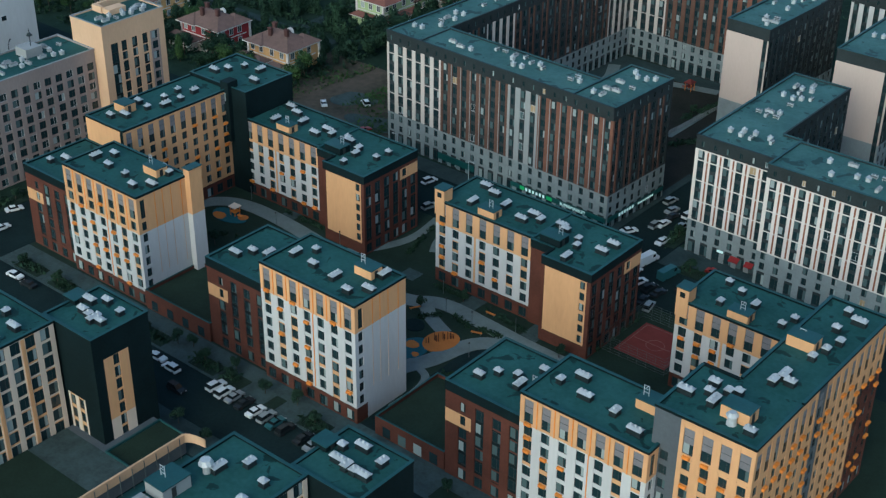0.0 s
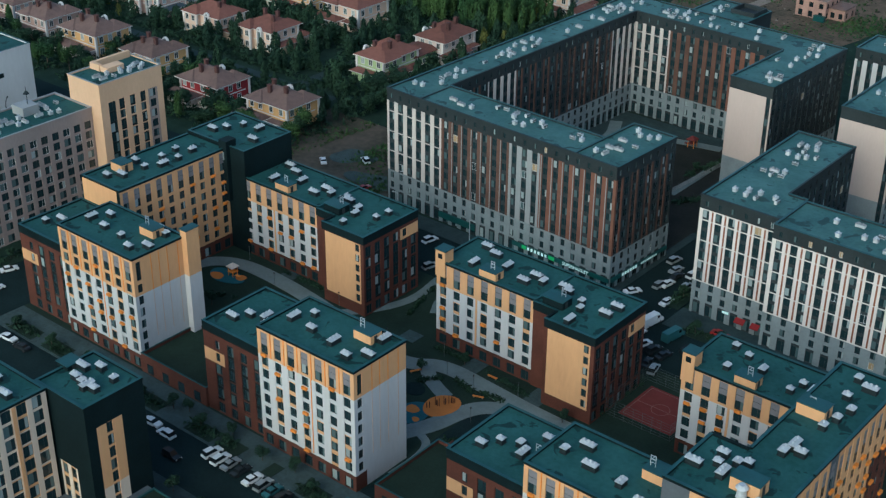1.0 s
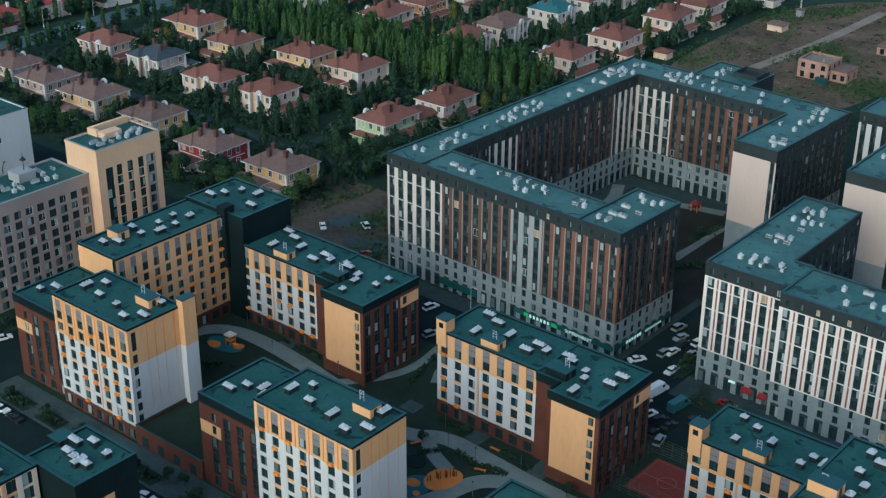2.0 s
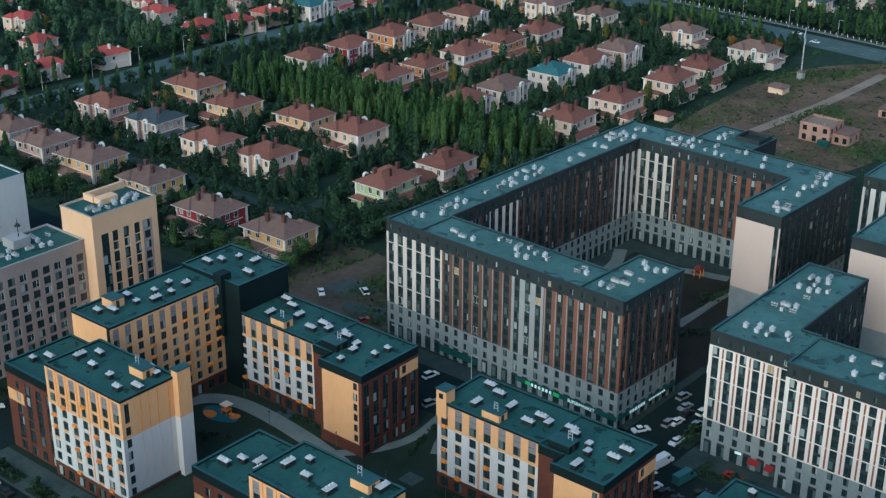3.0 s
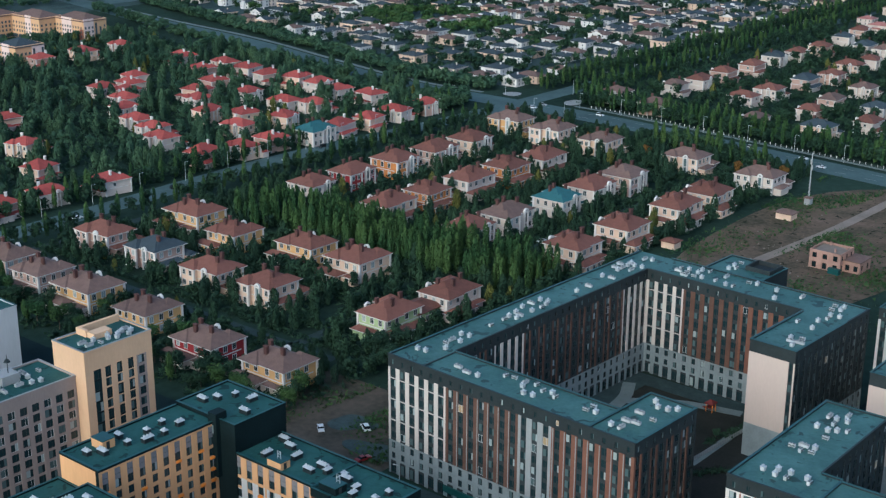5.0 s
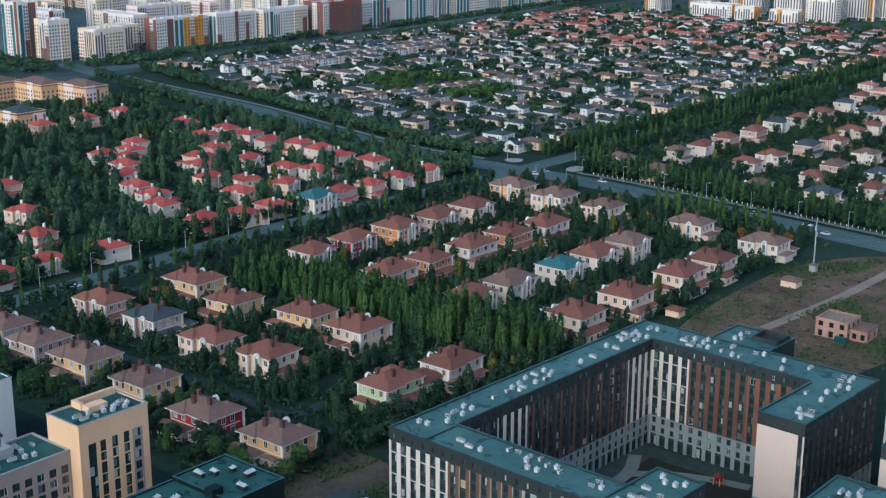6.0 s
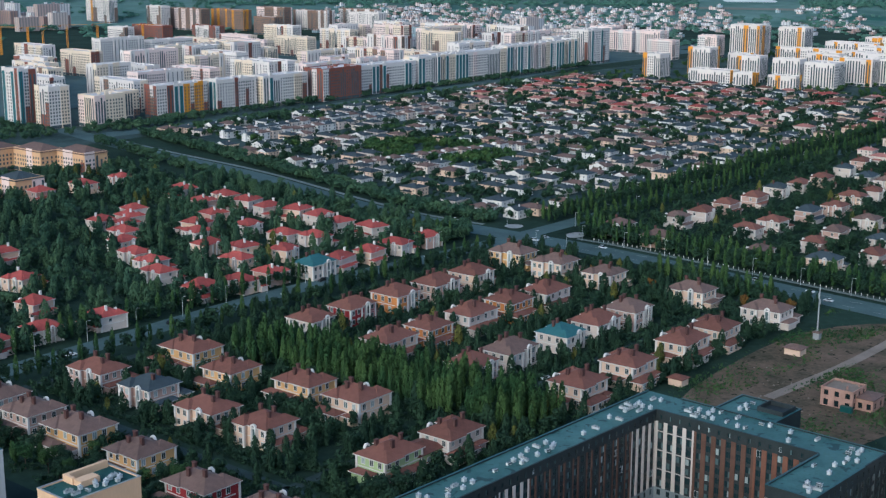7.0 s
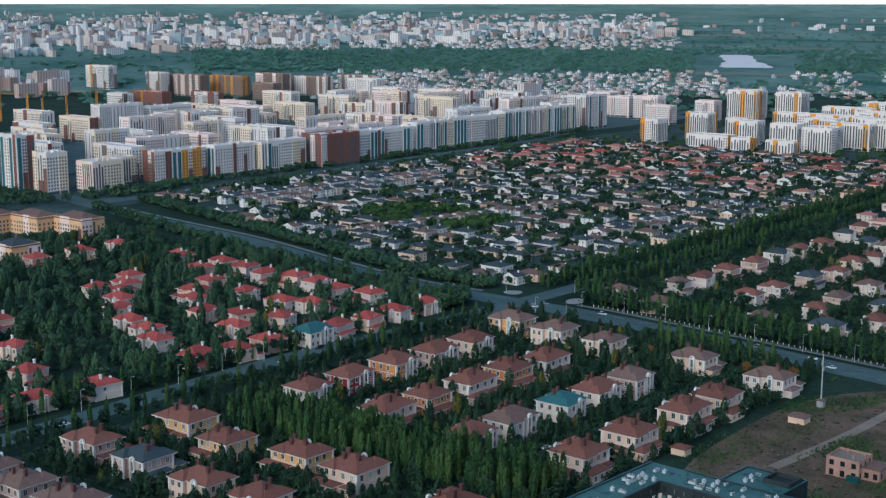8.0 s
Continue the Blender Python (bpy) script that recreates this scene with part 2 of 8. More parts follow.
class Building:
    """An apartment building: body, facades with real openings, roofs with parapets."""

    def __init__(self, name, label, category="apartment building", group="", limit=150):
        self.top = thing(name, label, category, group=group)
        self.windows, self.rest, self.limit = 0, Shape(), limit
        self.body = Shape()

    def facade(self, side, x, y, z0, cols, floors, cell, mats, body=False):
        """A wall from its left corner (x, y), seen from outside: widths of its columns, heights of its floors, and
        cell(i, j): (w, h, sill, style or None, material of the piers, material between the windows, recess)."""
        u, nrm = SIDES[side]
        turn = math.degrees(math.atan2(u[1], u[0]))
        s = Shape()

        def pt(a, z, d):
            return (x + u[0] * a + nrm[0] * d, y + u[1] * a + nrm[1] * d, z)

        def wall(a0, a1, za, zb, d, k):
            if a1 - a0 > 0.01 and zb - za > 0.01:
                s.face([pt(a0, za, d), pt(a1, za, d), pt(a1, zb, d), pt(a0, zb, d)], k)

        a0 = 0.0
        for i, cw in enumerate(cols):
            z = z0
            for j, fh in enumerate(floors):
                w, h, sill, style, pier, span, rec = cell(i, j)
                pk, sk = mats.index(pier), mats.index(span)
                if style is None:
                    wall(a0, a0 + cw, z, z + fh, 0, pk)
                else:
                    c = a0 + cw / 2
                    l, r = c - w / 2, c + w / 2
                    deep = -0.28
                    wall(a0, l, z, z + fh, 0, pk), wall(r, a0 + cw, z, z + fh, 0, pk)
                    wall(l, r, z, z + sill, -rec, sk), wall(l, r, z + sill + h, z + fh, -rec, sk)
                    for e in (l, r):
                        if rec > 0:
                            s.face([pt(e, z, 0), pt(e, z, -rec), pt(e, z + fh, -rec), pt(e, z + fh, 0)], pk)
                        s.face([pt(e, z + sill, -rec), pt(e, z + sill, deep), pt(e, z + sill + h, deep), pt(e, z + sill + h, -rec)], sk)
                    for e in (z + sill, z + sill + h):
                        s.face([pt(l, e, -rec), pt(r, e, -rec), pt(r, e, deep), pt(l, e, deep)], sk)
                    if style == "hole":
                        z += fh
                        continue
                    where = pose(*pt(c, z + sill, -0.2), 0, 0, turn)
                    me = window_mesh(w, h, style)
                    if self.windows < self.limit:
                        part("window", me, None, self.top, at=where)
                        self.windows += 1
                    else:
                        k = len(self.rest.v)
                        co = [where @ v.co for v in me.vertices]
                        self.rest.v += [tuple(p) for p in co]
                        for p in me.polygons:
                            self.rest.f.append(tuple(k + q for q in p.vertices))
                            self.rest.m.append({0: 0 if style not in ("dark", "tall") else 3, 1: 4 if style == "lit" else 1, 2: 2}[p.material_index])
                z += fh
            a0 += cw
        return part("wall", s.weld(), mats, self.top)

    def block(self, x0, x1, y0, y1, z1, z0=0.0, inset=0.3, m="dark"):
        s = Shape()
        s.box(x0 + inset, x1 - inset, y0 + inset, y1 - inset, z0, z1 - 0.62)
        part("body", s, [m], self.top)

    def plain(self, side, x, y, width, z0, z1, m):
        return self.facade(side, x, y, z0, [width], [z1 - z0], lambda i, j: (0, 0, 0, None, m, m, 0), [m])

    def roof(self, x0, x1, y0, y1, z1, edges="SENW", m="roof", skirt=0.0, skirt_m="dark", cop="coping"):
        s = Shape()
        s.box(x0 + 0.02, x1 - 0.02, y0 + 0.02, y1 - 0.02, z1 - 0.6, z1 - 0.45)
        part("roof", s, [m], self.top)
        t, o = 0.38, 0.1
        for e in edges:
            s = Shape()
            q = {"S": (x0 - o, x1 + o, y0 - o, y0 + t), "N": (x0 - o, x1 + o, y1 - t, y1 + o), "W": (x0 - o, x0 + t, y0 + t, y1 - t), "E": (x1 - t, x1 + o, y0 + t, y1 - t)}[e]
            s.box(*q, z1 - 0.6 - skirt, z1 - 0.06, 0)
            s.box(q[0] - 0.05, q[1] + 0.05, q[2] - (0.05 if e in "SN" else 0), q[3] + (0.05 if e in "SN" else 0), z1 - 0.06, z1 + 0.02, 1)
            part("parapet", s, [skirt_m, cop], self.top)

    def done(self):
        if self.rest.v:
            tagged(part("glazing", self.rest, ["whiteframe", "glass", "screen", "darkframe", "lit"], self.top), kind="stuff")
        return self.top

    def hut(self, x, y, z, w, d, h, m="yellow"):
        """A stair house on the roof, with a door, a lid and a small lattice aerial."""
        s = Shape()
        s.box(x, x + w, y, y + d, z, z + h)
        hut = part("stair_house", s, [m], self.top)
        s = Shape()
        s.box(x - 0.12, x + w + 0.12, y - 0.12, y + d + 0.12, z + h, z + h + 0.18)
        part("lid", s, ["coping"], hut)
        s = Shape()
        s.box(x + w, x + w + 0.06, y + d * 0.3, y + d * 0.3 + 0.9, z + 0.1, z + h * 0.85)
        part("door", s, ["darkframe"], hut)
        return hut

    def aerial(self, x, y, z):
        """A ladder-like aerial: two posts, rungs and a crossbar."""
        if not AERIAL:
            for name, q in (("aerial", (-0.05, 0.05, -0.05, 0.05, 0, 2.2)), ("rung", (0.06, 0.94, -0.04, 0.04, 0, 0.08)), ("crossbar", (-0.05, 0.05, -0.6, 0.6, 0, 0.08))):
                s = Shape()
                s.box(*q)
                AERIAL[name] = s.mesh(name, ["ventcap"])
        post = part("aerial", AERIAL["aerial"], None, self.top, at=pose(x - 0.5, y, z))
        part("post", AERIAL["aerial"], None, post, at=pose(1.0, 0, 0))
        for k in (0.7, 1.4, 2.1):
            part("rung", AERIAL["rung"], None, post, at=pose(0, 0, k))
        part("crossbar", AERIAL["crossbar"], None, post, at=pose(0.5, 0, 1.75))


AERIAL = {}
VENTS = {}
M["slate_cap"] = material("dark_fan_grille", (0.1, 0.12, 0.125), 0.6, 0.2, metal=0.2)


def vent_meshes():
    for k, (w, d, n) in enumerate(((2.0, 1.35, 2), (2.9, 1.35, 3), (1.4, 1.3, 1))):
        a, b = Shape(), Shape()
        a.box(-w / 2, w / 2, -d / 2, d / 2, 0, 1.25), a.box(-w / 2 - 0.12, w / 2 + 0.12, -d / 2 - 0.12, d / 2 + 0.12, 0, 0.18)
        for i in range(n):
            c = -w / 2 + w * (i + 0.5) / n
            b.tube(c, 0, 1.45, 1.8, 0.14, 0.14, 6), b.tube(c, 0, 1.8, 2.02, 0.32, 0.12, 6)
        q = (w / 2 + 0.14, d / 2 + 0.16)
        b.face([(-q[0], -q[1], 1.25), (q[0], -q[1], 1.25), (q[0], -0.2, 1.5), (-q[0], -0.2, 1.5)])
        b.face([(q[0], q[1], 1.25), (-q[0], q[1], 1.25), (-q[0], 0.2, 1.5), (q[0], 0.2, 1.5)])
        b.face([(-q[0], -0.2, 1.5), (q[0], -0.2, 1.5), (q[0], 0.2, 1.5), (-q[0], 0.2, 1.5)])
        for e in (-1, 1):
            b.face([(e * q[0], -q[1], 1.25), (e * q[0], -0.2, 1.5), (e * q[0], 0.2, 1.5), (e * q[0], q[1], 1.25)])
        b.box(-q[0], q[0], -q[1], q[1], 1.2, 1.25)
        VENTS[k] = [a.mesh("roof_vent", ["vent"]), b.mesh("cap", ["ventcap"])]


vent_meshes()


def light_units():
    """Pale roof units: a long duct box, a square box with a lid, a pair of fans on a frame."""
    a, b = Shape(), Shape()
    a.box(-1.7, 1.7, -0.6, 0.6, 0.15, 1.15), a.box(-1.5, -1.2, -0.45, 0.45, 0, 0.15), a.box(1.2, 1.5, -0.45, 0.45, 0, 0.15)
    b.box(-1.78, 1.78, -0.68, 0.68, 1.15, 1.25), b.box(-0.9, -0.3, -0.3, 0.3, 1.25, 1.75), b.tube(0.8, 0, 1.25, 1.9, 0.16, 0.16, 6)
    c, d = Shape(), Shape()
    c.box(-0.75, 0.75, -0.7, 0.7, 0, 1.35)
    d.box(-0.9, 0.9, -0.85, 0.85, 1.35, 1.47), d.tube(0, 0, 1.47, 2.0, 0.2, 0.2, 6), d.tube(0, 0, 2.0, 2.2, 0.42, 0.2, 6)
    e, f = Shape(), Shape()
    e.box(-1.1, 1.1, -0.55, 0.55, 0.3, 1.3), e.box(-1.0, -0.85, -0.5, 0.5, 0, 0.3), e.box(0.85, 1.0, -0.5, 0.5, 0, 0.3)
    f.tube(-0.5, 0, 1.3, 1.45, 0.42, 0.38, 8), f.tube(0.55, 0, 1.3, 1.45, 0.42, 0.38, 8), f.box(-1.12, 1.12, -0.6, -0.56, 0.5, 1.1)
    return [(p.mesh("roof_vent", ["ventcap"]), q.mesh("cap", [k])) for p, q, k in ((a, b, "pale"), (c, d, "ventcap"), (e, f, "slate_cap"))]



PALE = light_units()


def vents(b, spots, z, turned=0, light=False):
    for k, (x, y) in enumerate(spots):
        n = (k * 7 + int(abs(x))) % 3
        where = pose(x, y, z, 0, 0, turned + 90 * ((k // 2) % 2))
        if light:
            body, cap = PALE[(0, 1, 2, 1)[(k * 7 + int(abs(x))) % 4]]
            where = where @ Matrix.Scale(0.68, 4)
        else:
            body, cap = VENTS[n][0], VENTS[n][1]
            where = where @ Matrix.Scale(0.92, 4)
        part("cap", cap, None, part("roof_vent", body, None, b.top, at=where))


def vent_grid(b, x0, x1, y0, y1, z, n, seed, light=False):
    r = random.Random(seed)
    spots = []
    for _ in range(400):
        if len(spots) >= n:
            break
        c = (r.uniform(x0 + 2.4, x1 - 2.4), r.uniform(y0 + 2.4, y1 - 2.4))
        for dx, dy in ((0, 0), (2.5, 0.4), (0.5, -2.6))[: r.choice((1, 1, 1, 2, 2, 3))]:
            p = (c[0] + dx, c[1] + dy)
            if x0 + 1.2 < p[0] < x1 - 1.2 and y0 + 1.2 < p[1] < y1 - 1.2 and all(abs(p[0] - q[0]) + abs(p[1] - q[1]) > 2.6 for q in spots):
                spots.append(p)
    vents(b, spots, z, light=light)


# ---- ground: one sheet, flat near, rising slowly to the skyline ----
def land(x, y):
    r = math.hypot(x, y)
    s = max(0.0, (r - 2700) / 2200)
    return 158 * s ** 1.25 if s < 1 else 158 + (r - 4900) * 0.02


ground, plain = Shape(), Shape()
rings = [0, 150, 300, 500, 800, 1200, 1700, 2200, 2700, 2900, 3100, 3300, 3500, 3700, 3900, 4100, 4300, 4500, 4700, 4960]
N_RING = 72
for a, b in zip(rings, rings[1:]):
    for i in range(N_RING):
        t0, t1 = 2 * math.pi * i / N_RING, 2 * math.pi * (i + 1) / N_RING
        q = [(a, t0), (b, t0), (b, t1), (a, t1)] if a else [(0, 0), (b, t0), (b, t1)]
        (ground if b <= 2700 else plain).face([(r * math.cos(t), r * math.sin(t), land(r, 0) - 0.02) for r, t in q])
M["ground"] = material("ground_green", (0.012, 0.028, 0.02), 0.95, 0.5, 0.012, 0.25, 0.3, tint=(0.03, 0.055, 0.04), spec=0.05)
# Far ground is coloured paler and bluer, which paints in distance haze.
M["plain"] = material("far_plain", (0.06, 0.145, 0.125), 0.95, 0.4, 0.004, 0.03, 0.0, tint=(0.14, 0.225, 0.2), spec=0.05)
tagged(new("far_plain", plain.mesh("far_plain", ["plain"])), "plain and fields reaching the skyline, haze painted into the green", "ground", kind="structure")
tagged(new("ground", ground.mesh("ground", ["ground"])), "dark grassy ground between estates and city", "ground", kind="structure")


def slab(name, x0, x1, y0, y1, z, m, label, category="road", base=-0.5):
    s = Shape()
    s.box(x0, x1, y0, y1, base, z)
    return tagged(new(name, s.mesh(name, [m])), label, category, kind="structure")


# ---- apartment quarter in white, ochre and brown ----
def warm_cells(n_floors, seed, ac, tall_from=None, low="white", high="yellow", high_from=99, width=1.85):
    r = random.Random(seed)
    pick = {}

    def cell(i, j):
        if (i, j) not in pick:
            pick[i, j] = r.random()
        c = pick[i, j]
        pier = high if j >= high_from else low
        if j == 0:
            return (2.2, 2.5, 0.4, "dark", "brown", "brown", 0)
        if tall_from is not None and j >= tall_from:
            return (width + 0.1, 4.9, 0.5, "tall", high, high, 0.06)
        span = "yellow" if c < 0.4 else pier
        return (width, 2.1, 0.65, "dark", pier, span, 0.06)

    return cell


def baskets(b, side, x, y, cols, floors, z0, share, seed, skip_top=1, size=(1.3, 0.5, 0.55)):
    """Orange boxes for air conditioners under some of the windows."""
    u, nrm = SIDES[side]
    r = random.Random(seed)
    s = Shape()
    w, d, h = size
    s.box(-w / 2, w / 2, -d, 0, 0, h)
    for k in range(4):
        s.box(-w / 2 - 0.02, w / 2 + 0.02, -d - 0.03, -d, 0.06 + k * h / 4, 0.06 + k * h / 4 + 0.06)
    me = s.mesh("air_conditioner_box", ["orange"])
    a = 0
    for i, cw in enumerate(cols):
        z = z0
        for j, fh in enumerate(floors):
            if 0 < j < len(floors) - skip_top + 1 and r.random() < share:
                part("air_conditioner_box", me, None, b.top, at=pose(x + u[0] * (a + cw / 2) + nrm[0] * 0.02, y + u[1] * (a + cw / 2) + nrm[1] * 0.02, z + 0.05, 0, 0, math.degrees(math.atan2(u[1], u[0]))))
            z += fh
        a += cw


def fins(b, side, x, y, spots, z0, z1, m="orange", w=0.18, d=0.12):
    u, nrm = SIDES[side]
    for a in spots:
        s = Shape()
        p = [(x + u[0] * k + nrm[0] * e, y + u[1] * k + nrm[1] * e) for k, e in ((a, -0.05), (a + w, d))]
        s.box(min(p[0][0], p[1][0]), max(p[0][0], p[1][0]), min(p[0][1], p[1][1]), max(p[0][1], p[1][1]), z0, z1)
        part("fin", s, [m], b.top)


M["slate"] = material("slate_grey_panel", (0.085, 0.1, 0.115), 0.6, 0.15, 0.2, 2, 0.05)
WARM = ["slate", "white", "yellow", "brown", "dark", "grey"]


def brown_cells(gap=1, patch=()):
    def cell(i, j):
        if j == 0:
            return (2.0, 2.5, 0.4, "dark", "brown", "brown", 0)
        if (i, j) in patch:
            return (0, 0, 0, None, "yellow", "yellow", 0)
        return (2.0, 2.3, 0.4, "dark", "brown", "dark" if (i + j) % 4 else "brown", 0.14)

    return cell


def tall_pair(x0, y0, seed, wing_left=18.0, label="", crown=7):
    """A nine-storey white and ochre tower with a lower brown wing to its west."""
    b = Building("apartment_tower", label, group="towers of the warm quarter")
    x1, y1, z1 = x0 + 26.3, y0 + 15.0, 28.5
    cols, floors = [26.3 / 7] * 7, [3.9] + [3.0] * 6 + [6.0]
    b.block(x0, x1, y0, y1, z1)
    b.facade("S", x0, y0, 0, cols, floors, warm_cells(8, seed, 0, tall_from=7, high_from=crown), WARM)
    baskets(b, "S", x0, y0, cols, floors, 0, 0.24, seed)
    split = 21.9 - 3.0 * (7 - crown)
    fins(b, "S", x0, y0, [c * 26.3 / 7 - 0.1 for c in range(1, 7)], split, 27.8)
    fins(b, "S", x0, y0, [26.3 * 4 / 7 - 0.3], 4.2, split)
    ec = [3.2, 11.8]

    def side_cell(i, j):
        p = "yellow" if j >= crown else ("brown" if j == 0 and i == 0 else "white")
        if i == 1 or j == 0:
            return (0, 0, 0, None, p, p, 0)
        return (1.3, 4.6 if j == 7 else 2.1, 0.6, "dark", p, p, 0)

    b.facade("E", x1, y0, 0, ec, floors, side_cell, WARM)
    fins(b, "E", x1, y0, [5.0, 7.2, 9.6, 12.6], split, 27.8, "orange", 0.16, 0.05), fins(b, "E", x1, y0, [5.0, 7.2, 9.6, 12.6], 7.0, split, "beige", 0.1, 0.04)
    b.plain("N", x1, y1, 26.3, 0, 27.9, "white"), b.plain("W", x0, y1, 15, 0, 27.9, "white")
    b.roof(x0, x1, y0, y1, z1)
    b.hut(x0 + 17.5, y0 + 9.5, z1 - 0.5, 4.6, 3.2, 2.0)
    b.aerial(x0 + 18.6, y0 + 11, z1 + 1.6)
    vents(b, [(x0 + 6, y0 + 10.5), (x0 + 9.5, y0 + 6), (x0 + 3.5, y0 + 7), (x0 + 16, y0 + 5.5), (x0 + 21.5, y0 + 3.2), (x0 + 24.5, y0 + 6.2), (x0 + 20, y0 + 12.6), (x0 + 23, y0 + 12.4)], z1 - 0.45)
    # wing
    wx0, wy0, wy1, wz = x0 - wing_left, y0 + 1.2, y0 + 19.5, 22.0
    b.block(wx0, x0 + 0.3, wy0, wy1, wz)
    wc, wf = [2.2] + [(wing_left - 2.2) / 4] * 4, [3.7] + [3.0] * 5 + [1.2]
    wcell = brown_cells(patch=((0, 5), (1, 5), (0, 1), (0, 2), (0, 3), (0, 4)))

    def wing_cell(i, j):
        if i == 0:
            return (0, 0, 0, None, "yellow" if j == 4 else "brown", "brown", 0)
        if i == 1 and j == 4:
            return (1.3, 2.1, 0.6, "dark", "yellow", "yellow", 0)
        if j == 6:
            return (0, 0, 0, None, "brown", "brown", 0)
        return wcell(i, j) if (i, j) != (1, 5) else (1.3, 2.1, 0.6, "dark", "brown", "brown", 0)

    b.facade("S", wx0, wy0, 0, wc, wf, wing_cell, WARM)
    b.plain("W", wx0, wy1, wy1 - wy0, 0, 21.4, "brown"), b.plain("N", x0, wy1, wing_left, 0, 21.4, "brown")
    b.plain("E", x0, y1, wy1 - y1, 0, 21.4, "brown")
    b.roof(wx0, x0, wy0, wy1, wz, "SNW", skirt=1.6)
    vents(b, [(wx0 + 4, wy0 + 5), (wx0 + 6.2, wy0 + 8), (wx0 + 9.5, wy0 + 9.5), (wx0 + 11.5, wy0 + 7.5), (wx0 + 13, wy0 + 14), (wx0 + 14.6, wy0 + 8.5)], wz - 0.45)
    b.aerial(wx0 + 13.5, wy0 + 9.5, wz - 0.45)
    return b


tower = tall_pair(-179.6, 159.4, 11, 18.2, "white and ochre nine-storey tower with low brown wing")
tower.done()
tower = tall_pair(-246.2, 160.6, 12, 18.0, "white and ochre tower with brown wing and tall corner shaft", 6)
# corner shaft on the far tower's east face
sh = Shape()
sh.box(-220.2, -218.2, 174.6, 178.2, 0, 18.9), sh.box(-220.2, -218.2, 174.6, 178.2, 18.9, 30.2, 1)
part("shaft", sh, ["white", "yellow"], tower.top)
sh = Shape()
sh.box(-220.4, -218.0, 174.4, 178.4, 30.2, 30.4)
part("shaft_lid", sh, ["coping"], tower.top)
tower.done()
tower = tall_pair(-112.4, 158.2, 13, 18.0, "white and ochre tower with orange air conditioner boxes and brown wing")
tower.done()


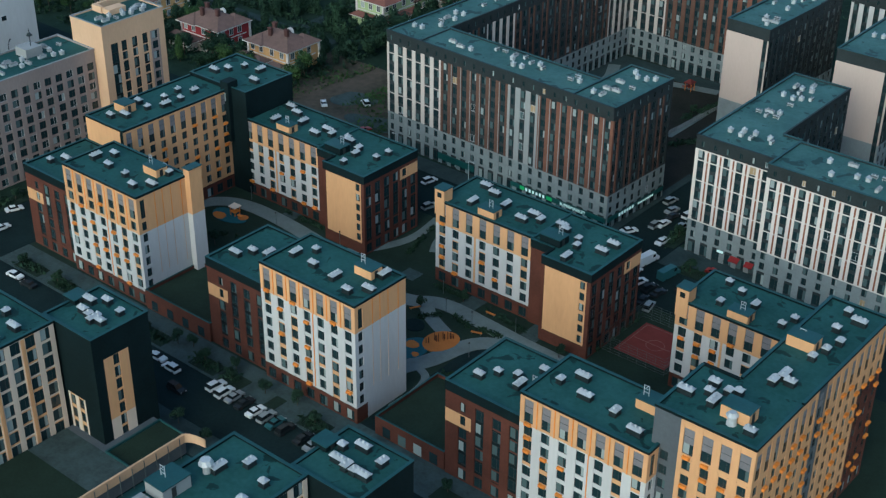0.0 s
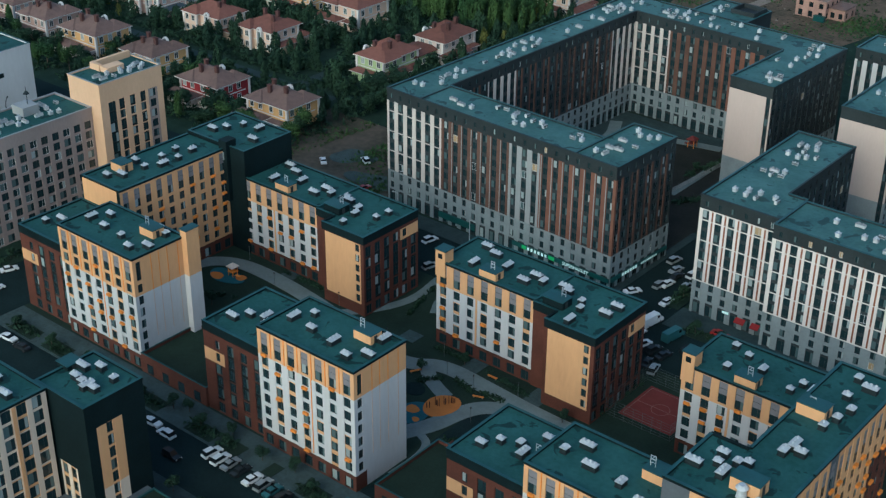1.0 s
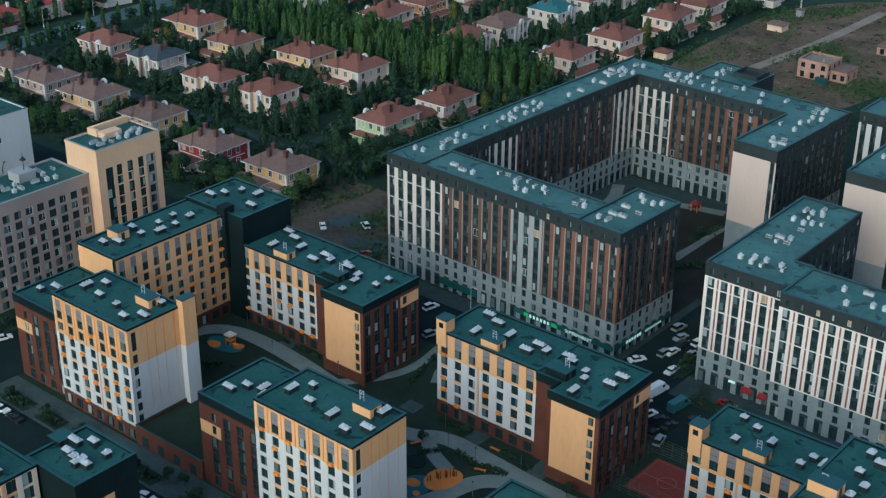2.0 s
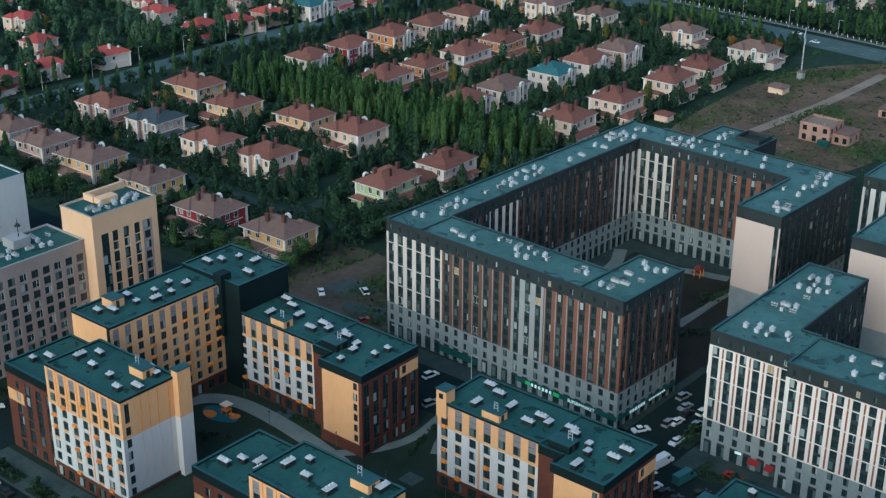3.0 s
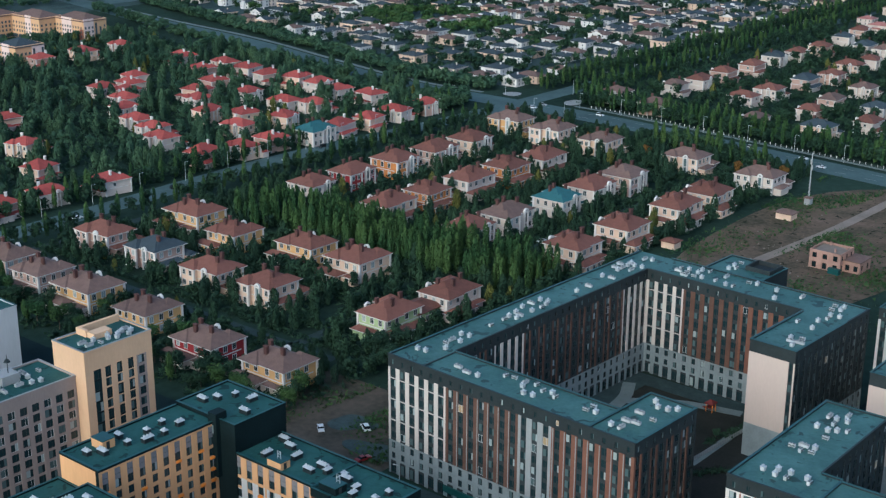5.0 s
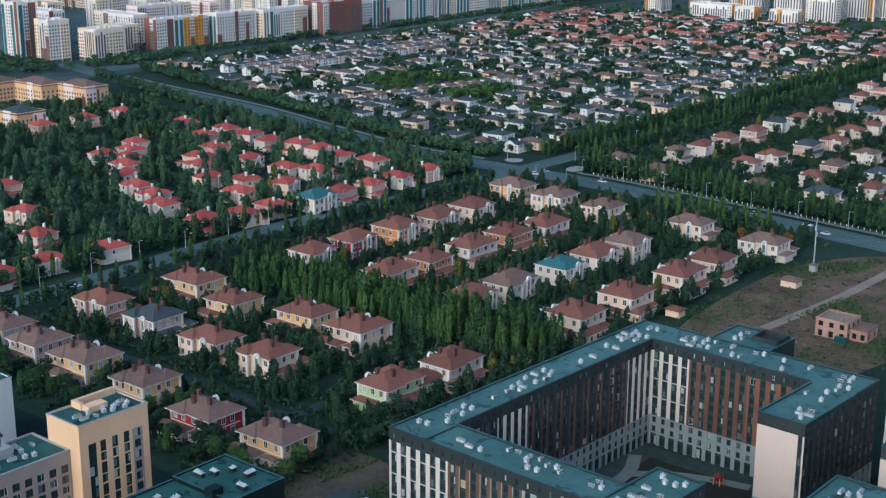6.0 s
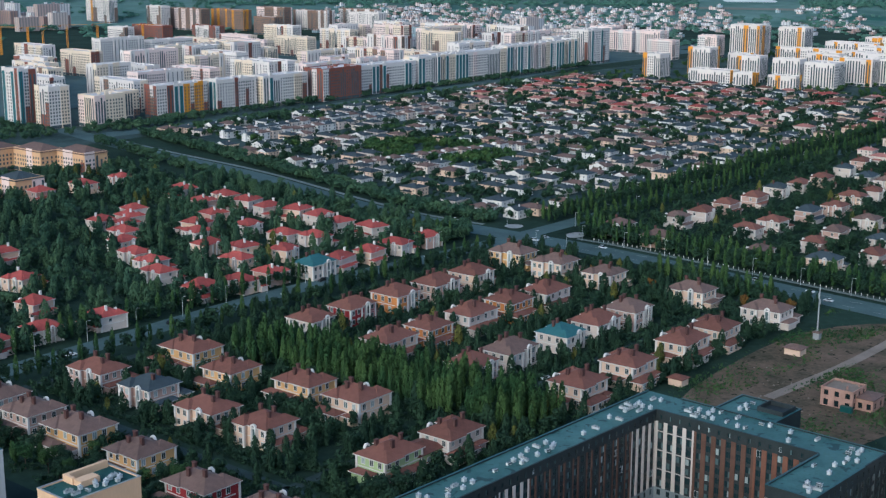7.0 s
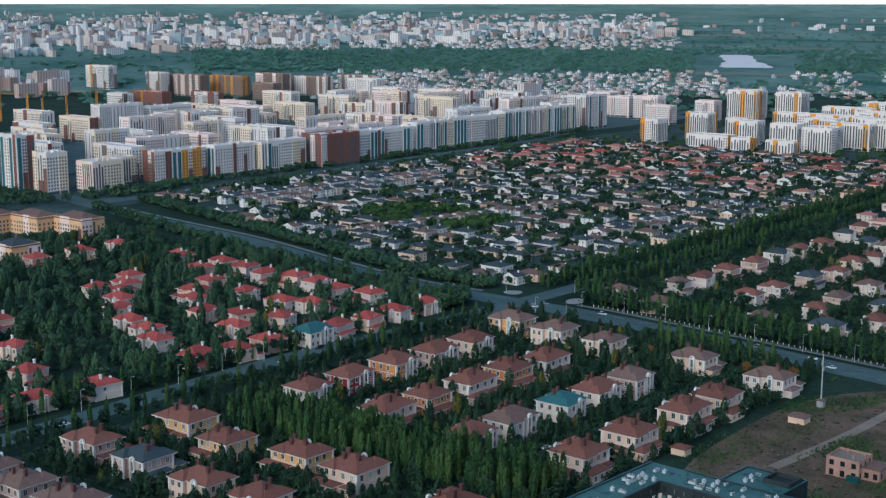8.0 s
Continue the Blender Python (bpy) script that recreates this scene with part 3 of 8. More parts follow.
def low_pair(x0, y0, seed, length=26.8, wing=19.4, chimney=False, label="", depth=15.0, wing_on=True):
    """A seven-storey white and ochre house with a brown, ochre-panelled wing to its east."""
    b = Building("apartment_house", label, group="houses of the warm quarter")
    x1, y1, z1 = x0 + length, y0 + depth, 21.9
    n = 7 if length > 25 else 5
    cols, floors = [length / n] * n, [3.7] + [3.0] * 4 + [5.6]
    b.block(x0, x1, y0, y1, z1)

    def cell(i, j):
        return warm(i, j)

    warm = warm_cells(6, seed, 0, tall_from=5, high_from=5)
    b.facade("S", x0, y0, 0, cols, floors, cell, WARM)
    baskets(b, "S", x0, y0, cols, floors, 0, 0.2, seed)
    fins(b, "S", x0, y0, [length * 3 / n - 0.4], 3.8, 15.7, "yellow", 0.5, 0.1)
    b.plain("W", x0, y1, depth, 0, 21.3, "white"), b.plain("N", x1, y1, length, 0, 21.3, "white")
    b.roof(x0, x1, y0, y1, z1, "SNWE" if not wing_on else "SNW")
    b.hut(x0 + length * 0.42, y0 + 0.8, z1 - 0.45, 4.6, 3.0, 1.9)
    b.aerial(x0 + length * 0.52, y0 + 2.2, z1 + 1.4)
    vents(b, [(x0 + 5.2, y0 + 12.2), (x0 + 9, y0 + 10.5), (x0 + 7.5, y0 + 4.2), (x0 + length * 0.52, y0 + 7.8), (x0 + 21, y0 + 4.8), (x0 + 22, y0 + 8.3), (x0 + 24.6, y0 + 7.2)], z1 - 0.45)
    if chimney:
        s = Shape()
        s.box(x0 - 0.2, x0 + 2.6, y0 - 0.2, y0 + 2.8, 18.0, 24.6)
        s.box(x0 + 0.6, x0 + 1.8, y0 - 0.25, y0 - 0.2, 22.6, 23.8, 1)
        part("shaft", s, ["yellow", "dark"], b.top)
        s = Shape()
        s.box(x0 - 0.4, x0 + 2.8, y0 - 0.4, y0 + 3.0, 24.6, 24.8)
        part("shaft_lid", s, ["coping"], b.top)
    if wing_on:
        # recessed brown link, then the gable block that stands forward of it
        gx, wx1, gy, wy0, wy1, wz = x1 + 6.0, x1 + wing, y0 - 0.4, y0 - 4.6, y0 + 15.0, 21.7
        b.block(x1, gx + 0.5, gy, wy1, wz), b.block(gx, wx1, wy0, wy1, wz)
        sf = [3.2] + [2.7] * 6 + [1.7]
        b.facade("S", x1, gy, 0, [2.4, 3.6], sf, lambda i, j: (1.5, 1.9, 0.5, "dark", "brown", "brown", 0.1) if i == 1 and 0 < j < 7 else (0, 0, 0, None, "brown", "brown", 0), WARM)
        gw = wx1 - gx

        def ochre(i, j):
            if i in (0, 3) or j == 0 or j == 7:
                return (0, 0, 0, None, "brown", "brown", 0)
            if i == 1:
                return (0, 0, 0, None, "yellow", "yellow", 0)
            return (1.3, 1.9, 0.5, "dark", "yellow", "yellow", 0.0)

        b.facade("S", gx, wy0, 0, [0.9, gw - 4.0, 2.1, 1.0], sf, ochre, WARM)
        b.plain("W", gx, gy, gy - wy0, 0, 21.1, "brown")
        nb = 6
        ecols, efl = [(wy1 - wy0) / nb] * nb, [3.7] + [3.0] * 5 + [2.4]
        base = brown_cells()

        def east(i, j):
            if j == 6:
                return (0, 0, 0, None, "brown", "brown", 0)
            if (i, j) == (5, 5):
                return (0, 0, 0, None, "yellow", "yellow", 0)
            if (i, j) == (4, 5):
                return (1.5, 2.1, 0.6, "dark", "yellow", "yellow", 0)
            return base(i, j)

        b.facade("E", wx1, wy0, 0, ecols, efl, east, WARM)
        b.plain("N", wx1, wy1, wing, 0, 21.1, "brown")
        b.roof(gx, wx1, wy0, wy1, wz, "SNE", skirt=1.5)
        b.roof(x1, gx, gy, wy1, wz, "SN", skirt=1.5)
        s = Shape()
        s.box(gx - 0.1, gx + 0.38, wy0 + 0.38, gy, wz - 2.1, wz)
        part("parapet", s, ["dark"], b.top)
        s = Shape()
        s.box(x1 - 0.2, x1 + 0.2, gy + 0.4, wy1 - 0.4, wz - 0.5, wz + 0.05)
        part("roof_kerb", s, ["coping"], b.top)
        vents(b, [(x1 + 2.0, wy0 + 13.2), (x1 + 3.6, wy0 + 12.2), (x1 + 8.2, wy0 + 10.4), (x1 + 9.6, wy0 + 7.8), (x1 + 15.0, wy0 + 9.5), (x1 + 15.4, wy0 + 13.5), (x1 + 10.5, wy0 + 2.6)], wz - 0.45)
        b.hut(x1 + 1.6, gy + 1.0, wz - 0.45, 5.2, 3.6, 1.8, "dark")
        b.aerial(x1 + 5.4, gy + 3.4, wz + 1.4)
    return b


low_pair(-243.9, 214.6, 21, label="white and ochre house with brown wing and blank ochre gable").done()
low_pair(-177.6, 212.8, 22, 27.6, 18.8, chimney=True, label="white and ochre house with tall ochre corner shaft and brown wing").done()
low_pair(-112.6, 211.8, 23, length=26.0, chimney=True, wing_on=False, label="white and ochre house with corner shaft beside the sports court").done()

# long ochre house with a dark end
b = Building("apartment_house", "long ochre house with dark stair block at its end")
cols, floors = [3.4] * 10, [3.9] + [3.0] * 6 + [6.0]
b.block(-263.4, -249, 180.4, 214.4, 28.5)


def ochre_cell(i, j):
    if j == 0:
        return (2.0, 2.5, 0.4, "dark", "brown", "brown", 0)
    if j == 7:
        return (1.7, 4.9, 0.5, "tall", "yellow", "yellow", 0.06)
    return (1.6, 2.0, 0.7, "dark", "yellow", "yellow", 0.06)


b.facade("E", -249, 180.4, 0, cols, floors, ochre_cell, WARM)
baskets(b, "E", -249, 180.4, cols, floors, 0, 0.22, 5)
b.plain("S", -263.4, 180.4, 13.2, 0, 27.9, "yellow"), b.plain("W", -263.4, 214.4, 34, 0, 27.9, "yellow")
b.roof(-263.4, -249, 180.4, 214.4, 28.5, "SEW")
b.hut(-261, 187.5, 28.0, 4.2, 3.4, 2.2)
vents(b, [(-258, 184), (-255.6, 186.6), (-255, 193), (-253, 197.2), (-256.5, 199.8), (-252.8, 202), (-257.5, 205), (-254, 207.5), (-259.5, 194)], 28.05)
b.block(-263.4, -242.4, 214.4, 231, 29.2)
b.plain("S", -249, 214.4, 6.6, 0, 28.6, "dark"), b.plain("E", -242.4, 214.4, 16.6, 0, 28.6, "dark")
b.plain("N", -242.4, 231, 19.8, 0, 28.6, "dark"), b.plain("W", -263.4, 231, 16.6, 0, 28.6, "dark")
b.roof(-263.4, -242.4, 214.4, 231, 29.2, "SENW")
vents(b, [(-259, 219), (-257, 222), (-255, 226), (-250, 227), (-246, 221)], 28.75)
sh = Shape()
sh.box(-250.4, -247.6, 213.2, 216.6, 14, 30.6)
sh.box(-249.6, -248.6, 213.15, 213.2, 25.4, 27.6, 1)
part("stair_shaft", sh, ["dark", "grey"], b.top)
b.done()

# tall ochre corner house with orange boxes
b = Building("apartment_tower", "tall ochre corner house with rows of orange air conditioner boxes")
z1 = 36.0
fl = [3.9] + [3.0] * 8 + [7.4]
b.block(-87.6, -69, 161.4, 176.8, z1), b.block(-80.6, -69, 176.8, 211, z1)


def corner_cell(i, j):
    if i == 0:
        return (1.6, 1.9, 0.6, "dark", "slate", "slate", 0.05) if 0 < j < 9 else (0, 0, 0, None, "slate", "slate", 0)
    if j == 0:
        return (2.0, 2.5, 0.4, "dark", "brown", "brown", 0)
    if j == 9:
        return (2.0, 5.2, 0.8, "tall", "yellow", "yellow", 0.06)
    return (1.6, 1.9, 0.6, "dark", "yellow", "yellow", 0.06)


cc = [5.0, 3.4, 3.4, 3.4, 3.4]
b.facade("S", -87.6, 161.4, 0, cc, fl, corner_cell, WARM)
baskets(b, "S", -82.6, 161.4, cc[1:], fl, 0, 0.45, 31)
ce = [3.1] * 16


def corner_east(i, j):
    if j == 0:
        return (2.0, 2.5, 0.4, "dark", "brown", "brown", 0)
    m = "slate" if i == 7 else ("brown" if i > 12 and j < 8 else "yellow")
    if j == 9:
        return (1.6, 5.2, 0.8, "tall", m, m, 0.06)
    return (1.5, 1.9, 0.6, "dark", m, m, 0.06)


b.facade("E", -69, 161.4, 0, ce, fl, corner_east, WARM)
baskets(b, "E", -69, 161.4, ce, fl, 0, 0.42, 32)
b.plain("W", -87.6, 176.8, 15.4, 0, 35.4, "slate"), b.plain("N", -80.6, 176.8, 7, 0, 35.4, "yellow")
b.plain("W", -80.6, 211, 34.2, 0, 35.4, "yellow"), b.plain("N", -69, 211, 11.6, 0, 35.4, "yellow")
b.roof(-87.6, -69, 161.4, 176.8, z1, "SEW"), b.roof(-80.6, -69, 176.8, 211, z1, "ENW")
sh = Shape()
sh.box(-87.6, -80.6, 176.42, 176.9, z1 - 0.6, z1)
part("parapet", sh, ["dark"], b.top)
b.hut(-78.2, 165.8, z1 - 0.45, 5.2, 3.2, 2.4)
sh = Shape()
sh.tube(-75.6, 165, z1 - 0.45, z1 + 1.4, 0.9, 0.7, 10), sh.tube(-75.6, 165, z1 + 1.4, z1 + 2.0, 1.1, 0.6, 10)
part("roof_ventilator", sh, ["ventcap"], b.top)
b.hut(-79.8, 191.5, z1 - 0.45, 5.2, 3.2, 2.2)
b.aerial(-78, 194, z1)
vents(b, [(-85.6, 167.6), (-82.4, 169.8), (-80.6, 168), (-80, 171.8), (-83, 172.6), (-78.5, 172.8), (-75.8, 179.4), (-75.2, 182.2), (-73.4, 180.8), (-72, 164.6), (-73.2, 193.6), (-72.4, 197.4), (-74.8, 201), (-72.6, 205.6), (-75.6, 207.4), (-74, 190)], z1 - 0.45)
b.done()


# cream towers with dark blocks, south of the street
def cream_pair(x1, y1, seed, label, width=22):
    b = Building("apartment_tower", label, group="cream towers")
    x0, y0, z1 = x1 - width, y1 - 40, 28.8
    b.block(x0, x1, y0, y1, z1)
    cols, floors = [3.3] * 12 + [0.4], [3.4] + [3.1] * 8
    r = random.Random(seed)

    def cell(i, j):
        if i == 12:
            return (0, 0, 0, None, "cream", "cream", 0)
        return (2.1, 2.5, 0.35, "dark", "cream", "yellow" if r.random() < 0.3 else "cream", 0.1)

    b.facade("E", x1, y0, 0, cols, floors, cell, ["cream", "yellow"])
    fins(b, "E", x1, y0, [3.3 * k - 0.4 for k in range(2, 12, 2)], 2, 28, "yellow", 0.8, 0.14)
    b.plain("N", x1, y1, width, 0, 28.2, "cream"), b.plain("W", x0, y1, 40, 0, 28.2, "cream"), b.plain("S", x0, y0, width, 0, 28.2, "cream")
    b.roof(x0, x1, y0, y1, z1)
    vents(b, [(x1 - 3.6, y1 - 6), (x1 - 3.2, y1 - 11), (x1 - 9, y1 - 4), (x1 - 12, y1 - 8)], z1 - 0.45)
    dx0, dx1, dy0, dy1, dz = x1 - 4, x1 + 10.4, y1 + 0.6, y1 + 14, 28.5
    b.block(dx0, dx1, dy0, dy1, dz)
    sc = [2.2, 5.8, 5.4]

    def strip(i, j):
        if i == 1 and j < 8:
            return (1.4, 2.3, 0.4, "dark", "cream" if j < 3 else "yellow", "yellow", 0.05)
        return (0, 0, 0, None, "dark", "dark", 0)

    b.facade("E", dx1, dy0, 0, sc, [3.4] + [2.8] * 7 + [4.9], strip, ["dark", "yellow", "cream"])

    def low_panel(i, j):
        if i in (1, 2) and j < 4:
            return (1.5, 2.3, 0.4, "dark", "cream", "yellow", 0.05)
        return (0, 0, 0, None, "dark", "dark", 0)

    b.facade("S", dx0, dy0, 0, [4.6, 2.6, 2.6, 2.6, dx1 - dx0 - 12.4], [3.4] + [3.1] * 3 + [15.2], low_panel, ["dark", "yellow", "cream"])
    b.plain("N", dx1, dy1, dx1 - dx0, 0, 27.9, "dark"), b.plain("W", dx0, dy1, dy1 - dy0, 0, 27.9, "dark")
    b.roof(dx0, dx1, dy0, dy1, dz)
    vents(b, [(dx0 + 3.2, dy0 + 8.6), (dx0 + 5, dy0 + 5.6), (dx0 + 7.2, dy0 + 5.2), (dx0 + 9, dy0 + 5), (dx0 + 10.8, dy0 + 5.2), (dx0 + 6, dy0 + 10.6), (dx0 + 11, dy0 + 9.6)], dz - 0.45, light=False)
    b.hut(dx0 - 1.5, dy0 + 6, dz - 0.45, 3.4, 3.4, 1.0, "dark")
    return b


cream_pair(-192.4, 118.6, 41, "cream tower with dark windows and a black block beside the street").done()
b = cream_pair(-124.6, 117.6, 42, "cream tower with a round roof ventilator and a black block", 17)
sh = Shape()
sh.tube(-137.6, 108, 28.3, 30.2, 0.7, 0.6, 10), sh.tube(-137.6, 108, 30.2, 31.0, 1.3, 0.9, 10)
part("roof_ventilator", sh, ["ventcap"], b.top)
hut = b.hut(-141.2, 98.5, 28.35, 4.4, 5.6, 2.4, "pale")
for k in range(3):
    sh = Shape()
    sh.box(-140.9 + 1.3 * k, -139.8 + 1.3 * k, 93.6, 97.4, 28.35, 29.3)
    part("skylight", sh, ["pale"], b.top)
b.aerial(-139.6, 101, 30.8)
b.done()

# ---- beige tower and taupe slab, white blank house ----
b = Building("apartment_tower", "beige stone tower with taupe slab wing and cluttered roof")
z1 = 36.8
b.block(-302, -288.6, 205.8, 227, z1)


def beige_cell(i, j):
    if i in (0, 6) or j == 10:
        return (0, 0, 0, None, "beige", "beige", 0)
    if i == 1:
        return (2.4, 2.6, 0.2, "dark", "beige", "dark", 0.1)
    if i == 5:
        return (2.0, 2.2, 0.5, "dark", "taupe", "taupe", 0.1)
    return (1.8, 2.2, 0.5, "dark", "beige", "dark" if j % 2 else "beige", 0.12)


b.facade("E", -288.6, 205.8, 0, [2.2, 3.0, 3.6, 3.6, 3.6, 3.2, 2.0], [4.0] + [3.0] * 9 + [5.2], beige_cell, ["beige", "dark", "taupe"])
b.plain("S", -302, 205.8, 13.4, 0, 36.2, "beige"), b.plain("N", -288.6, 227, 13.4, 0, 36.2, "beige"), b.plain("W", -302, 227, 21.2, 0, 36.2, "beige")
b.roof(-302, -288.6, 205.8, 227, z1, skirt_m="beige", cop="pale")
sh = Shape()
sh.box(-301.6, -297.5, 213, 214, 36.3, 38.2), sh.box(-301.6, -300.6, 214, 226, 36.3, 38.2), sh.box(-297.5, -294.4, 213.4, 219, 36.3, 37.9)
part("plant_room", sh, ["beige"], b.top)
vent_grid(b, -297, -289.6, 207, 226, 36.3, 12, 3, True)
b.block(-309, -292.8, 150, 205.8, 29.6)


def taupe_cell(i, j):
    if j == 9:
        return (0, 0, 0, None, "taupe", "taupe", 0)
    m = "beige" if i < 2 else "taupe"
    return (2.1, 2.1, 0.45, "dark" if (i + j) % 3 else "white", m, m, 0.1)


b.facade("E", -292.8, 150, 0, [3.48] * 16, [3.4] + [2.85] * 8 + [2.8], taupe_cell, ["beige", "taupe"])
b.plain("S", -309, 150, 16.2, 0, 29, "taupe"), b.plain("N", -292.8, 205.8, 16.2, 0, 29, "taupe"), b.plain("W", -309, 205.8, 55.8, 0, 29, "taupe")
b.roof(-309, -292.8, 150, 205.8, 29.6, skirt_m="taupe", cop="pale")
sh = Shape()
sh.box(-306, -301, 190, 195, 29.1, 31.6)
part("plant_room", sh, ["pale"], b.top)
vent_grid(b, -307, -294, 172, 205, 29.1, 22, 8, True)
sh = Shape()
sh.tube(-303, 193, 31.6, 36.5, 0.12, 0.08, 6), sh.tube(-303, 193, 34.5, 35.3, 0.9, 0.3, 8)
part("aerial", sh, ["vent"], b.top)
b.done().matrix_basis = pose(-1.6, 1.5, 0)
b = Building("apartment_tower", "plain white windowless gable with a curled dark drawing")
b.block(-384, -350, 196, 227.8, 30.2)
b.plain("S", -384, 196, 34, 0, 29.6, "white"), b.plain("E", -350, 196, 31.8, 0, 29.6, "white"), b.plain("N", -350, 227.8, 34, 0, 29.6, "white"), b.plain("W", -384, 227.8, 31.8, 0, 29.6, "white")
b.roof(-384, -350, 196, 227.8, 30.2, skirt_m="white")
sh = Shape()
for k in range(26):
    t = k / 25
    cy, cz, w = 217.5 - 1.6 * math.cos(t * 9) * (1.2 - t), 9 + 6 * t + 1.2 * math.sin(t * 9), 0.8 * (1.1 - t)
    sh.box(-349.99, -349.94, cy - w / 2, cy + w / 2, cz, cz + 0.5)
sh.box(-349.99, -349.94, 216, 217.6, 22, 23.4)
part("drawing", sh, ["dark"], b.top)
b.done().matrix_basis = pose(1.6, -2.0, 0)

# ---- dark U-shaped house round its court ----
def strip_cells(colour, base="grey", glass_w=1.7, base_floors=3, top=True, seed=1, lit=0.01, n_floors=11, span="dark_k"):
    """Upright strips of windows between coloured piers; grey lower floors; a charcoal top floor with small windows."""
    r = random.Random(seed)

    def cell(i, j):
        style = "lit" if r.random() < lit else ("white" if r.random() < 0.025 else "dark")
        if j == n_floors - 1:
            return (0.9, 1.5, 0.7, style, "dark_k", "dark_k", 0)
        if j == 0:
            return (2.0, 2.8, 0.3, "dark", base, "dark_k", 0.05)
        if j < base_floors:
            return (1.3, 1.8, 0.6, style, base, base, 0.05)
        return (glass_w + (0.3 if colour(i) == "rib_k" else 0), 2.0, 0.5, style, colour(i), span, 0.18)

    return cell


KM = ["rib_k", "white", "brown_k", "dark_k", "grey", "cream", "orange", "brown_r", "pale", "rib", "gable"]
KF = [3.8] + [2.95] * 9 + [3.05]
KZ = 33.9


def cells_n(width, pitch=3.2):
    n = max(1, round(width / pitch))
    return [width / n] * n


b = Building("apartment_block", "dark brown and charcoal U-shaped block with pale strips and grey base", limit=150)
for q in ((-236.5, -224.8, 260, 374.5), (-224.8, -160, 260, 273), (-173, -160, 273, 285.5), (-224.8, -159.5, 361, 374.5), (-173, -159.5, 332.2, 361), (-213, -193.5, 374.5, 390)):
    b.block(*q, KZ, m="dark_k")
KS = [76.5 / 23] * 23


def k_south(i):
    if i < 6:
        return "rib_k"
    if 13 <= i <= 15:
        return "pale"
    return "brown_k" if i < 13 else "brown_r"


b.facade("S", -236.5, 260, 0, KS, KF, strip_cells(k_south, seed=2, lit=0.012), KM)
fins(b, "S", -236.5, 260, [KS[0] * (i + 0.5) - 1.25 for i in range(7, 23) if i not in (13, 14, 15)], 9.9, 30.2, "pale", 0.2, 0.1)
b.facade("E", -160, 260, 0, cells_n(25.5), KF, strip_cells(lambda i: "brown_r" if i == 0 else ("brown_k" if i % 2 == 0 else "dark_k"), seed=3), KM)
b.facade("S", -224.8, 361, 0, cells_n(51.8), KF, strip_cells(lambda i: "rib_k" if i < 4 else ("brown_k" if i < 10 else "brown_r"), seed=4), KM)
b.facade("E", -224.8, 273, 0, cells_n(88), KF, strip_cells(lambda i: "rib_k" if 5 <= i <= 8 or i >= 24 else ("brown_k" if i % 2 else "dark_k"), seed=5), KM)


def blank_gable(i, j):
    if i == 0:
        m = "dark_k" if j == 10 else ("grey" if j < 3 else "gable")
        return (0, 0, 0, None, m, m, 0)
    if j == 10:
        return (0, 0, 0, None, "dark_k", "dark_k", 0)
    return (1.3, 2.2, 0.4, "dark", "gable" if j > 2 else "grey", "dark_k", 0.1)


b.facade("S", -173, 332.2, 0, [11.2, 2.3], KF, blank_gable, KM)
b.facade("E", -159.5, 332.2, 0, cells_n(42.3), KF, strip_cells(lambda i: "dark_k", seed=6), KM)
for side, x, y, w in (("W", -236.5, 374.5, 114.5), ("N", -159.5, 374.5, 77), ("N", -160, 285.5, 13), ("N", -173, 273, 51.8), ("W", -173, 285.5, 12.5), ("W", -173, 361, 28.8), ("W", -213, 390, 15.5), ("N", -193.5, 390, 19.5), ("E", -193.5, 374.5, 15.5)):
    b.plain(side, x, y, w, 0, 33.3, "dark_k")
for q, edges in (((-236.5, -224.8, 260, 374.5), "W"), ((-224.8, -173, 260, 273), "N"), ((-173, -160, 260, 285.5), "ENW"), ((-224.8, -159.5, 361, 374.5), "N"), ((-173, -159.5, 332.2, 361), "SEW"), ((-213, -193.5, 374.5, 390), "NEW")):
    b.roof(*q, KZ, edges, "roof_k", skirt_m="dark_k")
for q in ((-236.6, -160, 259.9, 260.38), (-225.18, -224.7, 273, 361), (-224.8, -173, 360.9, 361.38), (-159.88, -159.4, 361, 374.5), (-224.8, -224.4, 260.4, 273)):
    s = Shape()
    s.box(*q, KZ - 0.6, KZ if q[0] != -224.8 or q[2] > 300 else KZ - 0.2)
    part("parapet", s, ["dark_k"], b.top)
# sunken light well on the northern bump
s = Shape()
for q in ((-203, -194.6, 381, 381.4), (-203, -194.6, 388.4, 388.8), (-203, -202.6, 381.4, 388.4), (-195, -194.6, 381.4, 388.4)):
    s.box(*q, KZ - 0.5, KZ + 0.9)
s.box(-202.6, -195, 381.4, 388.4, KZ - 0.44, KZ - 0.4)
part("light_well", s, ["dark_k"], b.top)
for q, n, sd in (((-236, -225.5, 262, 374), 36, 1), ((-224, -174, 261, 272.5), 16, 2), ((-172.6, -161, 262, 285), 10, 3), ((-224, -174, 361.5, 374), 18, 4), ((-172.5, -160, 333, 374), 14, 5), ((-212, -203.5, 375, 389), 4, 6)):
    vent_grid(b, *q, KZ - 0.45, n, sd, True)
for zz in (5, 7, 9):
    for q in ((-236.5, -216.6, 259.93, 260.05), (-224.7, -212, 360.93, 361.05)):
        s = Shape()
        s.box(*q, 3.8 + 2.95 * (zz - 1) - 0.12, 3.8 + 2.95 * (zz - 1) + 0.12)
        part("string_course", s, ["rib_k"], b.top)
U_TURN = pose(-236.6, 262, 0, 0, 0, -2.3) @ Matrix.Translation((236.5, -260, 0))
b.done().matrix_basis = U_TURN

